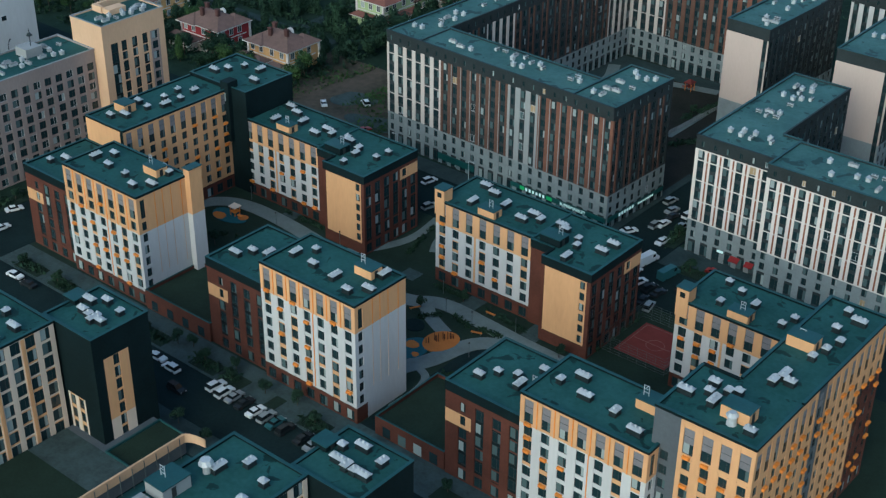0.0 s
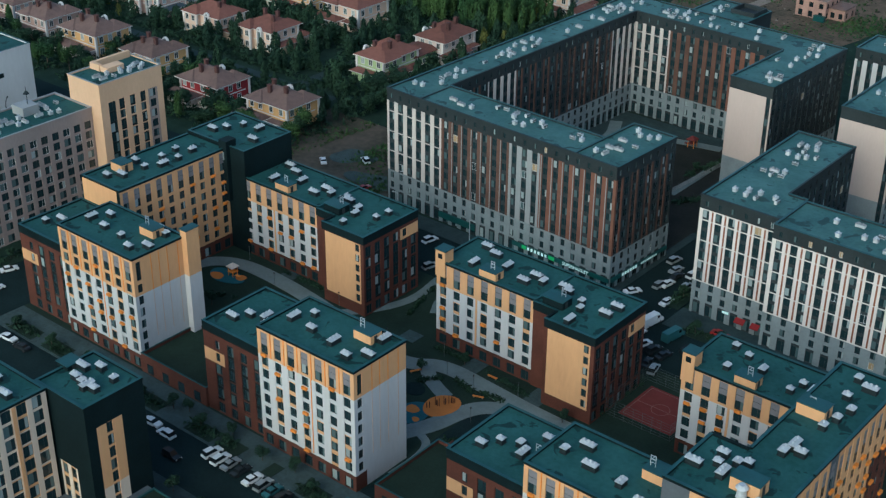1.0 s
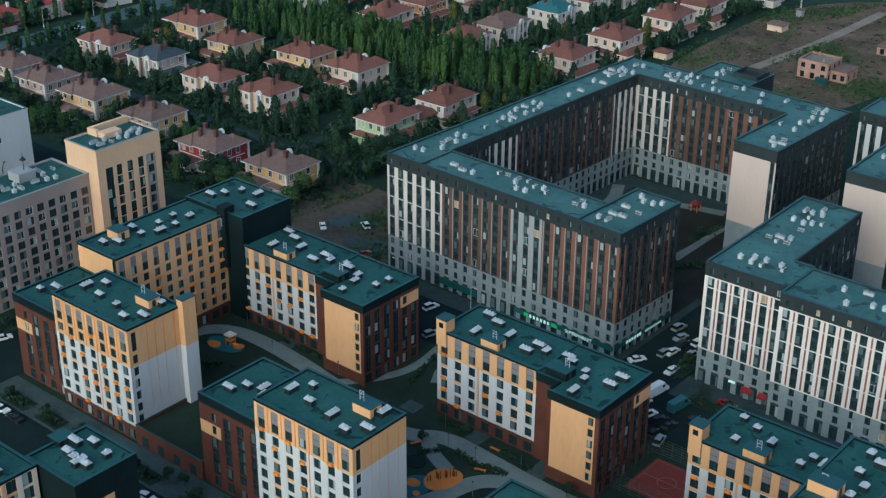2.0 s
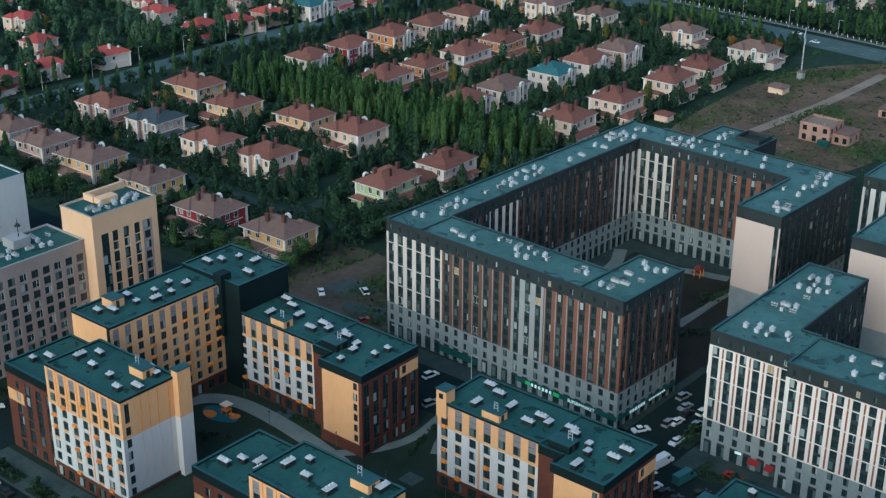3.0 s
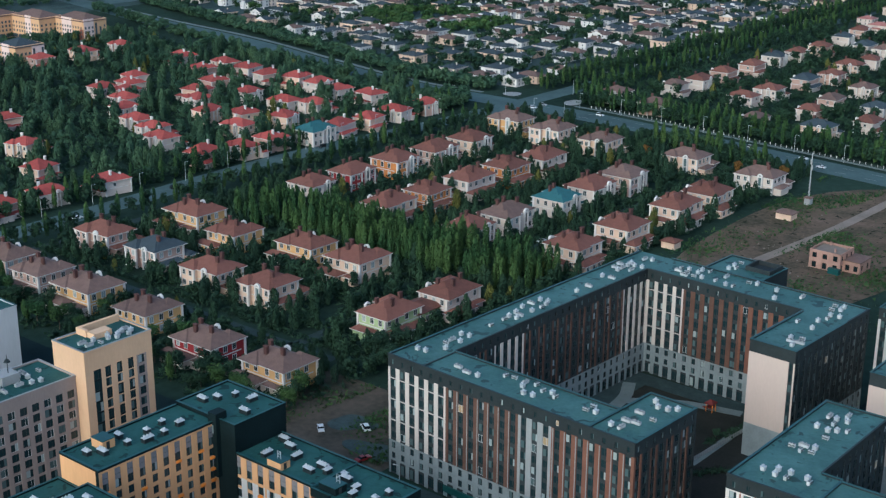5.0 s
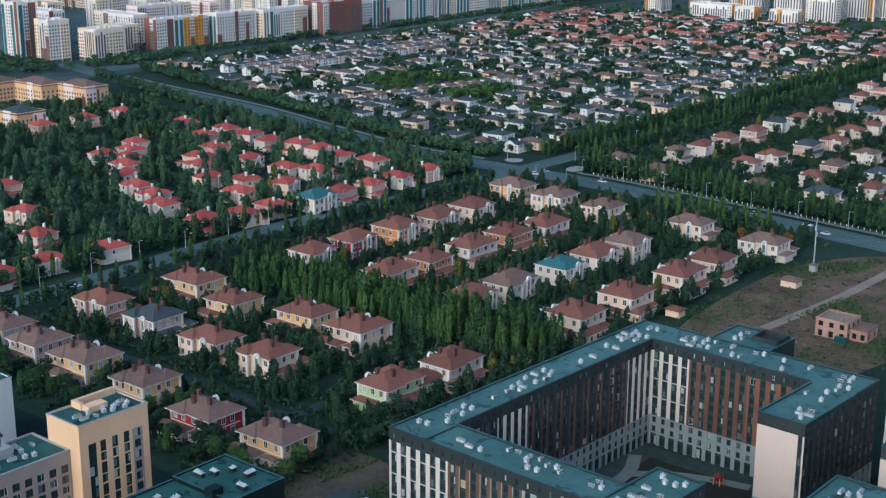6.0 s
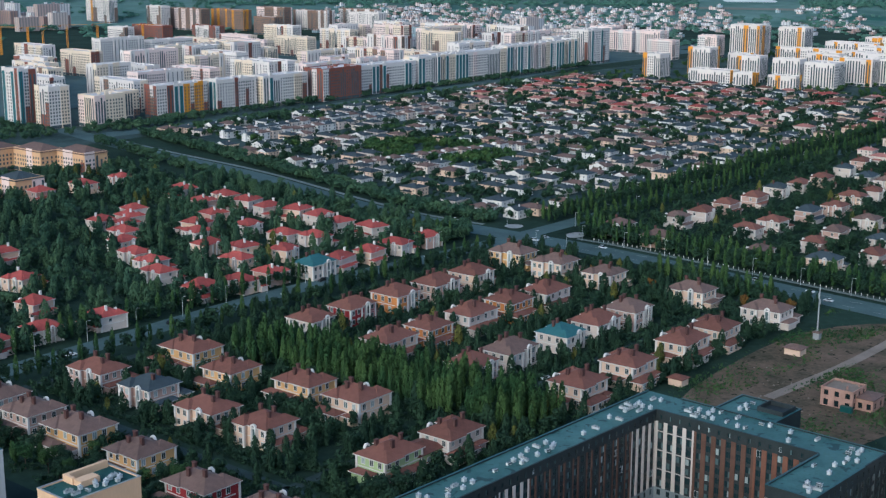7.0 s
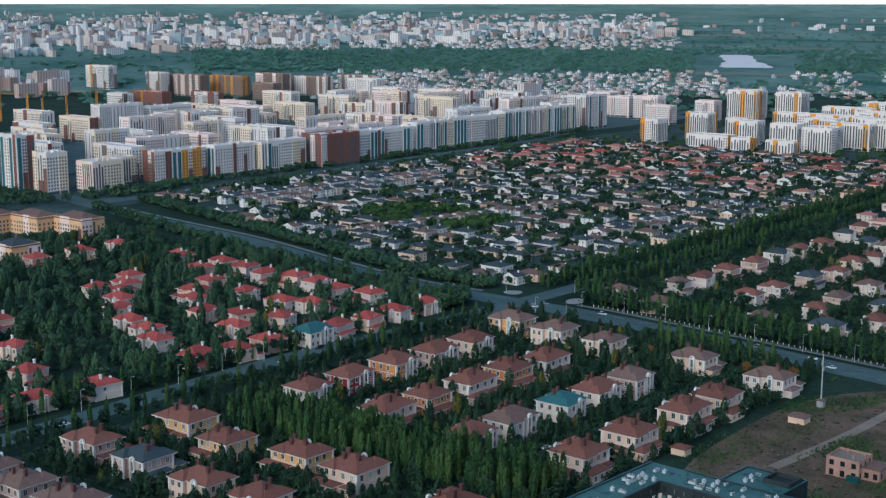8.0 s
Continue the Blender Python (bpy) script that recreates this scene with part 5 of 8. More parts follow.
# ---- cars ----
PAINT = {
    "white": material("car_paint_white", (0.62, 0.65, 0.66), 0.25, 0.04),
    "silver": material("car_paint_silver", (0.32, 0.35, 0.36), 0.3, 0.06, metal=0.4),
    "dark": material("car_paint_dark", (0.02, 0.025, 0.028), 0.25, 0.1),
    "blue": material("car_paint_teal", (0.03, 0.1, 0.11), 0.3, 0.1),
    "red": material("car_paint_red", (0.2, 0.02, 0.02), 0.3, 0.1),
}
M["tyre"] = material("tyre_rubber", (0.015, 0.015, 0.016), 0.9, 0.2)
M["carglass"] = material("car_glass", (0.01, 0.014, 0.016), 0.08, 0.1, bump=0)
M["lamp"] = material("lamp_lens", (0.5, 0.5, 0.48), 0.2, 0.1, bump=0)


def extrude_profile(s, prof, y0, y1, m=0, inset=0.0):
    """A body from a side outline (x, z), drawn between two sides; inset draws the upper points in."""
    zmin, zmax = min(z for _, z in prof), max(z for _, z in prof)
    def row(y, sg):
        return [(x, y + sg * inset * (z - zmin) / (zmax - zmin), z) for x, z in prof]
    a, c = row(y0, 1), row(y1, -1)
    n = len(prof)
    s.face(a, m), s.face(c[::-1], m)
    for i in range(n):
        j = (i + 1) % n
        s.face([a[j], a[i], c[i], c[j]], m)


def car(colour, shape):
    """A parked car: body, glasshouse, wheels, lamps."""
    top = thing("car", f"small parked {colour if colour != 'blue' else 'teal'} {'estate car' if shape == 'suv' else 'saloon car' if shape == 'saloon' else 'van'}", "car")
    L, Wd = (4.6, 1.8) if shape != "van" else (6.6, 2.1)
    h = {"saloon": 1.45, "suv": 1.75, "van": 2.6}[shape]
    s = Shape()
    if shape == "van":
        extrude_profile(s, [(-L / 2, 0.35), (L / 2, 0.35), (L / 2, 1.1), (L / 2 - 1.0, 1.5), (L / 2 - 1.5, h), (-L / 2 + 0.1, h), (-L / 2, h - 0.2)], -Wd / 2, Wd / 2, 0, 0.12)
    else:
        extrude_profile(s, [(-L / 2, 0.35), (L / 2, 0.35), (L / 2, 0.7), (L / 2 - 0.3, 0.85), (L / 2 - 1.2, 0.95), (-L / 2 + 0.6, 0.98), (-L / 2 + 0.05, 0.9)], -Wd / 2, Wd / 2, 0, 0.06)
        back = -L / 2 + (0.15 if shape == "suv" else 0.9)
        extrude_profile(s, [(back + 0.35, h - 0.06), (back + 0.35, h), (L / 2 - 2.1, h), (L / 2 - 2.0, h - 0.06)], -Wd / 2 + 0.25, Wd / 2 - 0.25, 0, 0)
    part("body", s, [PAINT[colour]], top)
    s = Shape()
    if shape == "van":
        s.face([(L / 2 - 1.02, -Wd / 2 + 0.2, 1.55), (L / 2 - 1.02, Wd / 2 - 0.2, 1.55), (L / 2 - 1.44, Wd / 2 - 0.25, 2.35), (L / 2 - 1.44, -Wd / 2 + 0.25, 2.35)])
        for e in (-1, 1):
            s.box(L / 2 - 2.4, L / 2 - 1.5, e * (Wd / 2 - 0.06) - 0.02, e * (Wd / 2 - 0.06) + 0.02, 1.5, 2.2)
    else:
        back = -L / 2 + (0.15 if shape == "suv" else 0.9)
        extrude_profile(s, [(back, 0.94), (L / 2 - 1.25, 0.94), (L / 2 - 2.05, h - 0.05), (back + 0.35, h - 0.05)], -Wd / 2 + 0.08, Wd / 2 - 0.08, 0, 0.16)
    part("glasshouse", s, ["carglass"], top)
    for x in (-L * 0.31, L * 0.31):
        for e in (-1, 1):
            s = Shape()
            n = 10
            ring = [(0.32 * math.cos(2 * math.pi * i / n), 0.32 * math.sin(2 * math.pi * i / n)) for i in range(n)]
            y0, y1 = e * (Wd / 2 - 0.2), e * (Wd / 2 + 0.01)
            s.face([(x + a, y1, 0.32 + c) for a, c in ring]), s.face([(x + a, y0, 0.32 + c) for a, c in ring])
            for i in range(n):
                p, q = ring[i], ring[(i + 1) % n]
                s.face([(x + p[0], y0, 0.32 + p[1]), (x + q[0], y0, 0.32 + q[1]), (x + q[0], y1, 0.32 + q[1]), (x + p[0], y1, 0.32 + p[1])])
            part("wheel", s, ["tyre"], top)
    for e in (-1, 1):
        s = Shape()
        s.box(L / 2 - 0.02, L / 2 + 0.03, e * Wd * 0.36 - 0.18, e * Wd * 0.36 + 0.18, 0.58, 0.74)
        part("headlight", s, ["lamp"], top)
    return top


MODELS = {}


def park(colour, shape, x, y, heading, z=0.04):
    m = pose(x, y, z, 0, 0, heading)
    if (colour, shape) not in MODELS:
        MODELS[colour, shape] = car(colour, shape)
        MODELS[colour, shape].matrix_basis = m
        return MODELS[colour, shape]
    return copy_thing(MODELS[colour, shape], m)


# south street
for c, sh, x, y, hd in (("white", "saloon", -254, 148.6, 6), ("dark", "saloon", -248.2, 148.2, 184), ("white", "saloon", -202, 148.4, 4), ("white", "suv", -196.6, 147.6, 178),
                        ("white", "suv", -184.4, 149.4, 86), ("white", "suv", -181.4, 149.0, 90), ("silver", "saloon", -178.6, 149.2, 92), ("dark", "saloon", -175.4, 149, 88),
                        ("white", "saloon", -171.6, 148.6, 88), ("silver", "suv", -168.6, 148.8, 92), ("blue", "saloon", -165.8, 148.6, 90), ("dark", "suv", -162.8, 148.4, 90),
                        ("dark", "suv", -190, 143.4, 0), ("silver", "saloon", -264, 146, 0), ("white", "saloon", -276, 160, 88), ("white", "suv", -272, 176, 92), ("white", "saloon", -282, 168, 70)):
    park(c, sh, x, y, hd)
# middle street and waste plot
for c, sh, x, y, hd in (("white", "suv", -211, 250, 80), ("silver", "suv", -201.6, 239, 78), ("white", "saloon", -194, 238, 84), ("white", "suv", -258.6, 276.4, 150), ("white", "saloon", -268, 268, 140),
                        ("white", "saloon", -240, 256.4, 90), ("red", "saloon", -246, 262, 80), ("silver", "saloon", -226, 250.6, 84), ("dark", "suv", -185, 247, 2)):
    park(c, sh, x, y, hd, 0.06)
# more cars along the east street and the yard by the court
for c, sh, x, y, hd in (("white", "saloon", -150.3, 270.8, 22), ("silver", "suv", -145.7, 272.5, 24), ("white", "saloon", -145.7, 262.9, 26), ("white", "van", -143.4, 252.4, 20), ("silver", "suv", -132.0, 235.0, 40), ("dark", "saloon", -134.6, 236.4, 40), ("white", "suv", -149.6, 294, 18),
                        ("dark", "suv", -147.5, 302, 18), ("white", "saloon", -156, 318, 80), ("silver", "saloon", -148, 318, 20), ("dark", "saloon", -148, 340, 95), ("white", "suv", -156.4, 346, 92), ("white", "saloon", -218, 239, 4), ("dark", "saloon", -228, 239, 2), ("silver", "suv", -240, 246, 0), ("white", "saloon", -176, 239.4, 84), ("dark", "suv", -171, 248, 0),
                        ("dark", "saloon", -158, 148.6, 90), ("silver", "saloon", -155, 148.4, 88), ("dark", "suv", -215, 148.2, 2), ("silver", "saloon", -222, 141.5, 182), ("dark", "saloon", -150, 142, 180), ("white", "saloon", -268, 190, 90), ("dark", "suv", -272, 205, 88), ("silver", "saloon", -268, 215, 92)):
    park(c, sh, x, y, hd + 62 if 5 < hd < 45 else hd)
# east street
for c, sh, x, y, hd in (("silver", "suv", -155.4, 282.6, 20), ("silver", "saloon", -152.4, 278.4, 20), ("dark", "saloon", -150.6, 275.6, 24), ("white", "suv", -147.6, 279, 20), ("silver", "suv", -151.4, 269, 24),
                        ("white", "saloon", -147.4, 290, 22), ("white", "van", -155, 300, 62), ("silver", "saloon", -150, 304, 110), ("white", "saloon", -155, 262, 60),
                        ("white", "suv", -139.6, 242.6, 75), ("dark", "suv", -136.4, 242, 78), ("dark", "saloon", -133.4, 241.4, 80), ("blue", "van", -136, 250, 20), ("white", "saloon", -143, 246, 84),
                        ("dark", "suv", -130, 247, 10), ("silver", "saloon", -150, 330, 90), ("white", "suv", -130, 320, 0), ("red", "saloon", -128, 258, 0)):
    park(c, sh, x, y, hd + 62 if 5 < hd < 45 else hd)

# awnings on the white-ribbed block's shops
for x, m, w in ((-125.8, "court", 2.6), (-121.8, "court", 2.2)):
    aw = thing("awning", "small red shop awning on the grey base", "awning")
    s = Shape()
    y = 263.5 if x < -119.4 else 260.6
    s.face([(x - w / 2, y - 1.3, 2.6), (x + w / 2, y - 1.3, 2.6), (x + w / 2, y - 0.05, 3.3), (x - w / 2, y - 0.05, 3.3)])
    s.face([(x - w / 2, y - 1.3, 2.3), (x + w / 2, y - 1.3, 2.3), (x + w / 2, y - 1.3, 2.6), (x - w / 2, y - 1.3, 2.6)])
    part("cloth", s, [PAINT["red"]], aw)
sign = thing("shop_sign", "small lit white shop sign over a door", "sign")
s = Shape()
s.box(-130.8, -129.2, 263.2, 263.45, 3.1, 3.6)
part("board", s, ["letters"], sign)
# pedestrian rail along the crossing path
rail = thing("railing", "pale slatted railing across the dark court", "fence")
pp = Shape()
pp.box(-0.08, 0.08, -0.25, 0.25, 0, 1.2)
pm = pp.mesh("slat", ["pale"])
for k in range(30):
    part("slat", pm, None, rail, at=pose(-178 + 0.07 * k, 318 + 0.9 * k, 0.15))
s = Shape()
s.box(-178.6, -176.2, 317, 345.5, 0.1, 0.2)
part("footing", s, ["path"], rail, "pale paved strip")

# ---- roads of the villa estate and beyond ----
M["asphalt_pale"] = material("worn_asphalt", (0.066, 0.104, 0.107), 0.9, 0.25, 0.05, 0.6, 0.15, spec=0.08)
def road_y(x):
    """The middle of the main road."""
    return 648.0 if x < -420 else 648 - 0.125 * (x + 420)


ribbon("main_road", [(150, road_y(150)), (-250, road_y(-250)), (-420, 648), (-490, 648), (-571, 645), (-660, 664), (-760, 690), (-880, 702), (-990, 722), (-1200, 770)], 20, 0.06, "asphalt_pale", "wide grey main road lined with trees", "road")
ribbon("main_road", [(-492, 100), (-490, 330), (-497, 440), (-496, 500), (-489, 560), (-484, 640), (-482, 760), (-479, 930), (-470, 1300)], 14, 0.075, "asphalt_pale", "grey road between the villa estates", "road")
ribbon("boulevard", [(-1000, 740), (-990, 900), (-1000, 1120), (-1020, 1340), (-1072, 1650), (-1110, 2000)], 26, 0.09, "asphalt_pale", "broad grey boulevard in front of the white city blocks", "road")
for pts in ([(-470, 306), (-300, 306)], [(-319, 306), (-319, 420), (-319, 610)], [(-411, 390), (-411, 610)], [(-468, 306), (-468, 380)]):
    ribbon("estate_road", pts, 4.4, 0.05, "paving", "narrow pale estate road between gardens", "road")
ribbon("footpath", [(-520, 661), (-571, 659), (-660, 678.5), (-760, 704.5), (-880, 716.5), (-960, 730)], 3.4, 0.1, "path", "pale footpath along the main road", "path")
ribbon("footpath", [(-455, road_y(-455) + 16.5), (-420, 664.5), (-180, road_y(-180) + 16.5)], 2.6, 0.1, "path", "pale footpath along the main road", "path")
for side in (-4.5, 4.5):
    for k in range(16):
        s = Shape()
        y = road_y(-467 + 16 * k) + side
        s.box(-470 + 16 * k, -464 + 16 * k, y - 0.12, y + 0.12, 0.06, 0.075)
        tagged(new("lane_mark", s.mesh("lane_mark", ["line"])), "pale lane mark on the main road", "marking", kind="structure")
blob("verge_island", -461, 672, 5, 8, 0.2, "kerb", "pale kerbed island at the crossing", seed=12, category="traffic island")
blob("verge_island", -503, 668, 5, 6, 0.2, "kerb", "pale kerbed island at the crossing", seed=13, category="traffic island")
M["dust"] = material("pale_dust", (0.2, 0.165, 0.135), 0.95, 0.25, 0.1, 1, 0.2)
M["waste"] = material("rough_waste", (0.042, 0.052, 0.03), 0.95, 0.35, 0.05, 0.6, 0.4, tint=(0.17, 0.12, 0.09), spec=0.05, patch=0.62)
blob("waste_ground", -222, 536, 60, 96, 0.06, "waste", "bare brown waste ground with grass patches", seed=15, category="ground", wob=0.35)
rg = random.Random(61)
rubble = Shape()
for _ in range(70):
    x, y, k = rg.gauss(-238, 12), rg.gauss(500, 26), rg.uniform(0.15, 0.5)
    rubble.tube(x, y, 0.05, 0.1 + k * 0.6, k, k * 0.5, 5)
tagged(new("rubble", rubble.mesh("rubble", ["dust"])), "brown rubble strewn over waste ground", "rubble", kind="stuff")
ribbon("dirt_track", [(-244, 483), (-241, 511), (-238, 541), (-237, 596)], 4.8, 0.16, "dust", "pale dusty track across waste ground", "track")

# ---- villas ----
WALLS = {
    "cream": material("villa_cream", (0.62, 0.46, 0.35), 0.8, 0.1, 0.3, 3, 0.08, piece=0.15),
    "ochre": material("villa_ochre", (0.6, 0.37, 0.16), 0.8, 0.12, 0.3, 3, 0.08, piece=0.15),
    "white": material("villa_white", (0.55, 0.475, 0.425), 0.8, 0.08, 0.3, 3, 0.08, piece=0.1),
    "pink": material("villa_rose", (0.44, 0.3, 0.25), 0.8, 0.12, 0.3, 3, 0.08, piece=0.15),
    "red": material("villa_red", (0.27, 0.03, 0.035), 0.8, 0.12, 0.3, 3, 0.08),
    "green": material("villa_green", (0.36, 0.46, 0.24), 0.8, 0.12, 0.3, 3, 0.08),
    "cool": material("house_pale_grey", (0.6, 0.585, 0.57), 0.8, 0.1, 0.3, 3, 0.08),
    "orange": material("villa_orange", (0.5, 0.2, 0.06), 0.8, 0.12, 0.3, 3, 0.08),
}


def tiles(name, color):
    """Roof tiles: courses as fine relief, tint from house to house."""
    m = material(name, color, 0.75, 0.22, 0.5, 3, 0.0, piece=0.35)
    n, l = m.node_tree.nodes, m.node_tree.links
    geo = n.new("ShaderNodeNewGeometry")
    w = n.new("ShaderNodeTexWave")
    w.bands_direction = "Z"
    w.inputs["Scale"].default_value = 1.6
    w.inputs["Distortion"].default_value = 0.4
    l.new(geo.outputs["Position"], w.inputs[0])
    bp = n.new("ShaderNodeBump")
    bp.inputs["Strength"].default_value = 0.35
    bp.inputs["Distance"].default_value = 0.1
    l.new(w.outputs[0], bp.inputs["Height"])
    l.new(bp.outputs[0], n["Principled BSDF"].inputs["Normal"])
    return m


ROOFS = {
    "brown": tiles("brown_roof_tiles", (0.15, 0.065, 0.048)),
    "taupe": tiles("taupe_roof_tiles", (0.135, 0.088, 0.074)),
    "red": tiles("red_roof_tiles", (0.28, 0.06, 0.05)),
    "salmon": tiles("salmon_roof_tiles", (0.32, 0.14, 0.12)),
    "slate": tiles("slate_roof_tiles", (0.04, 0.055, 0.065)),
    "teal": tiles("teal_roof_tiles", (0.03, 0.1, 0.11)),
}
M["trim"] = material("white_trim", (0.62, 0.6, 0.575), 0.7, 0.06)
M["chimney"] = material("chimney_brick", (0.09, 0.045, 0.04), 0.85, 0.2)
VW = {}


def villa_window(w, h):
    if (w, h) not in VW:
        s = Shape()
        s.box(-w / 2 - 0.16, w / 2 + 0.16, -0.1, 0.02, -0.2, 0), s.box(-w / 2 - 0.16, w / 2 + 0.16, -0.1, 0.02, h, h + 0.2)
        s.box(-w / 2 - 0.16, -w / 2, -0.08, 0.02, 0, h), s.box(w / 2, w / 2 + 0.16, -0.08, 0.02, 0, h), s.box(-0.04, 0.04, -0.07, 0.02, 0, h)
        s.face([(-w / 2, -0.03, 0), (w / 2, -0.03, 0), (w / 2, -0.03, h), (-w / 2, -0.03, h)], 1)
        VW[w, h] = s.mesh("window", ["trim", "glass"])
    return VW[w, h]


def villa(wall, roof, style, label, plain=False):
    """A two-storey villa: hipped roof, rear annex, arched white porch bay, chimneys. plain: as far ones show."""
    top = thing("villa", label, "house", group="villas")
    a, d, e = (7.0, 6.2, 7.4) if style == 0 else (8.2, 5.6, 7.2)
    s = Shape()
    s.box(-a, a, -d, d, 0, e)
    s.box(-a, -a * 0.2, -d - 1.6, -d + 0.1, 0, e)
    part("wall", s, [WALLS[wall]], top)
    s = Shape()
    for x, y in ((-a, d), (a, -d), (a, d), (-a, -d - 1.6), (-a * 0.2, -d - 1.6)):
        s.box(x - 0.35, x + 0.35, y - 0.35, y + 0.35, 0, e - 0.1)
    s.box(-a - 0.12, a + 0.12, -d - 0.12, d + 0.12, 3.5, 3.8), s.box(-a - 0.2, a + 0.2, -d - 0.2, d + 0.2, e - 0.45, e - 0.05)
    part("corner_trim", s, ["trim"], top, "white corner stones and bands")
    s = Shape()
    s.hip(-a - 0.9, a + 0.9, -d - 0.9, d + 0.9, e, 3.3, 0, 1), s.hip(a * 0.1, a + 0.85, -d + 0.5, d + 1.7, e + 0.02, 2.0, 0, 1)
    s.hip(-a - 0.8, -a * 0.2 + 0.8, -d - 2.3, -d + 5.0, e + 0.03, 2.2, 0, 1)
    part("roof", s, [ROOFS[roof], "trim"], top)
    # rear annex
    s = Shape()
    s.box(-a * 0.15, a + 1.6, d, d + 4.4, 0, 3.2), s.box(-a * 0.9, -a * 0.15, d, d + 2.2, 0, 2.9)
    annex = part("annex", s, [WALLS[wall if style == 0 else "white"]], top)
    s = Shape()
    s.hip(-a * 0.15 - 0.7, a + 2.4, d + 0.02, d + 5.2, 3.2, 1.3, 0, 1), s.hip(-a * 0.9 - 0.6, -a * 0.15 - 0.7, d + 0.02, d + 3.0, 2.92, 0.8, 0, 1)
    part("roof", s, [ROOFS[roof], "trim"], annex)
    s = Shape()
    if not plain:
        s.box(a, a + 3.6, -d + 1, d - 3, 0, 3.0)
        s.hip(a + 0.02, a + 4.3, -d + 0.3, d - 2.3, 3.05, 1.1, 1, 2)
        part("side_wing", s, [WALLS[wall], ROOFS[roof], "trim"], top)
    # porch bay with arched head
    s = Shape()
    px = a * 0.35
    s.box(px - 1.15, px - 0.75, -d - 1.3, -d, 0, 7.3), s.box(px + 0.75, px + 1.15, -d - 1.3, -d, 0, 7.3)
    n = 8
    for i in range(n):
        t0, t1 = math.pi * i / n, math.pi * (i + 1) / n
        q = [(px + r0 * math.cos(t), 7.3 + r0 * math.sin(t)) for r0, t in ((0.7, t0), (1.2, t0), (1.2, t1), (0.7, t1))]
        s.face([(x, -d - 1.35, z) for x, z in q]), s.face([(x, -d - 0.6, z) for x, z in reversed(q)])
        s.face([(q[1][0], -d - 1.35, q[1][1]), (q[1][0], -d - 0.6, q[1][1]), (q[2][0], -d - 0.6, q[2][1]), (q[2][0], -d - 1.35, q[2][1])])
        s.face([(q[0][0], -d - 1.35, q[0][1]), (q[3][0], -d - 1.35, q[3][1]), (q[3][0], -d - 0.6, q[3][1]), (q[0][0], -d - 0.6, q[0][1])])
    s.box(px - 0.8, px + 0.8, -d - 1.2, -d, 3.0, 3.3), s.box(px - 1.2, px + 1.2, -d - 1.2, -d - 0.7, 6.9, 7.35)
    part("porch", s, ["trim"], top, "white arched porch bay")
    s = Shape()
    s.box(px - 0.74, px + 0.74, -d - 0.75, -d + 0.4, 0.1, 7.6)
    if not plain:
        part("porch_glass", s, ["glass"], top)
    for k, (x, y, h) in enumerate(((-a * 0.45, 1.2, 11.6), (a * 0.5, -1.5, 11.2), (a * 0.2, 2.6, 11.3))[: 1 if plain else 3]):
        s = Shape()
        s.box(x - 0.6, x + 0.6, y - 0.45, y + 0.45, e + 1.0, h), s.box(x - 0.74, x + 0.74, y - 0.58, y + 0.58, h, h + 0.22)
        part("chimney", s, ["trim" if roof == "red" else "chimney"], top)
    if plain:
        for x0, z in ((-a * 0.6, 4.6), (a * 0.78, 4.6)):
            part("window", villa_window(1.4, 1.6), None, top, at=pose(x0, -d - (1.62 if x0 < 0 else 0.02), z))
        for y0 in (d * 0.2,):
            part("window", villa_window(1.4, 1.6), None, top, at=pose(a + 0.02, y0, 4.6, 0, 0, 90)), part("window", villa_window(1.4, 1.6), None, top, at=pose(-a - 0.02, y0, 4.6, 0, 0, -90))
        return top
    for x0 in (-a * 0.8, -a * 0.42):
        for z in (1.0, 4.6):
            part("window", villa_window(1.3, 1.8), None, top, at=pose(x0, -d - 1.62, z))
    part("window", villa_window(1.3, 1.8), None, top, at=pose(a * 0.78, -d - 0.02, 4.6)), part("window", villa_window(1.3, 1.8), None, top, at=pose(a * 0.78, -d - 0.02, 1.0))
    for y0 in (-d * 0.55, d * 0.05, d * 0.65):
        part("window", villa_window(1.3, 1.8), None, top, at=pose(a + 0.02, y0, 4.6, 0, 0, 90))
        part("window", villa_window(1.3, 1.8), None, top, at=pose(-a - 0.02, y0, 4.6, 0, 0, -90))
        part("window", villa_window(1.3, 1.8), None, top, at=pose(-a - 0.02, y0, 1.0, 0, 0, -90))
    part("window", villa_window(1.3, 1.8), None, top, at=pose(a + 0.02, d * 0.72, 1.0, 0, 0, 90))
    for x0 in (-a * 0.7, -a * 0.2, a * 0.35, a * 0.78):
        part("window", villa_window(1.3, 1.8), None, top, at=pose(x0, d + 0.02, 4.6, 0, 0, 180))
    for x0 in (a * 0.05, a * 0.45, a * 0.95):
        part("window", villa_window(1.3, 1.7), None, annex, at=pose(x0, d + 4.42, 0.8, 0, 0, 180))
    part("window", villa_window(1.2, 1.6), None, annex, at=pose(-a * 0.5, d + 2.22, 0.8, 0, 0, 180))
    return top


KINDS, HOUSES = {}, []
WORDS = {"cream": "cream", "ochre": "ochre yellow", "white": "white", "pink": "dusky rose", "red": "dark red", "green": "pale green", "orange": "orange"}
TURN = {"S": 0, "E": 90, "N": 180, "W": -90}


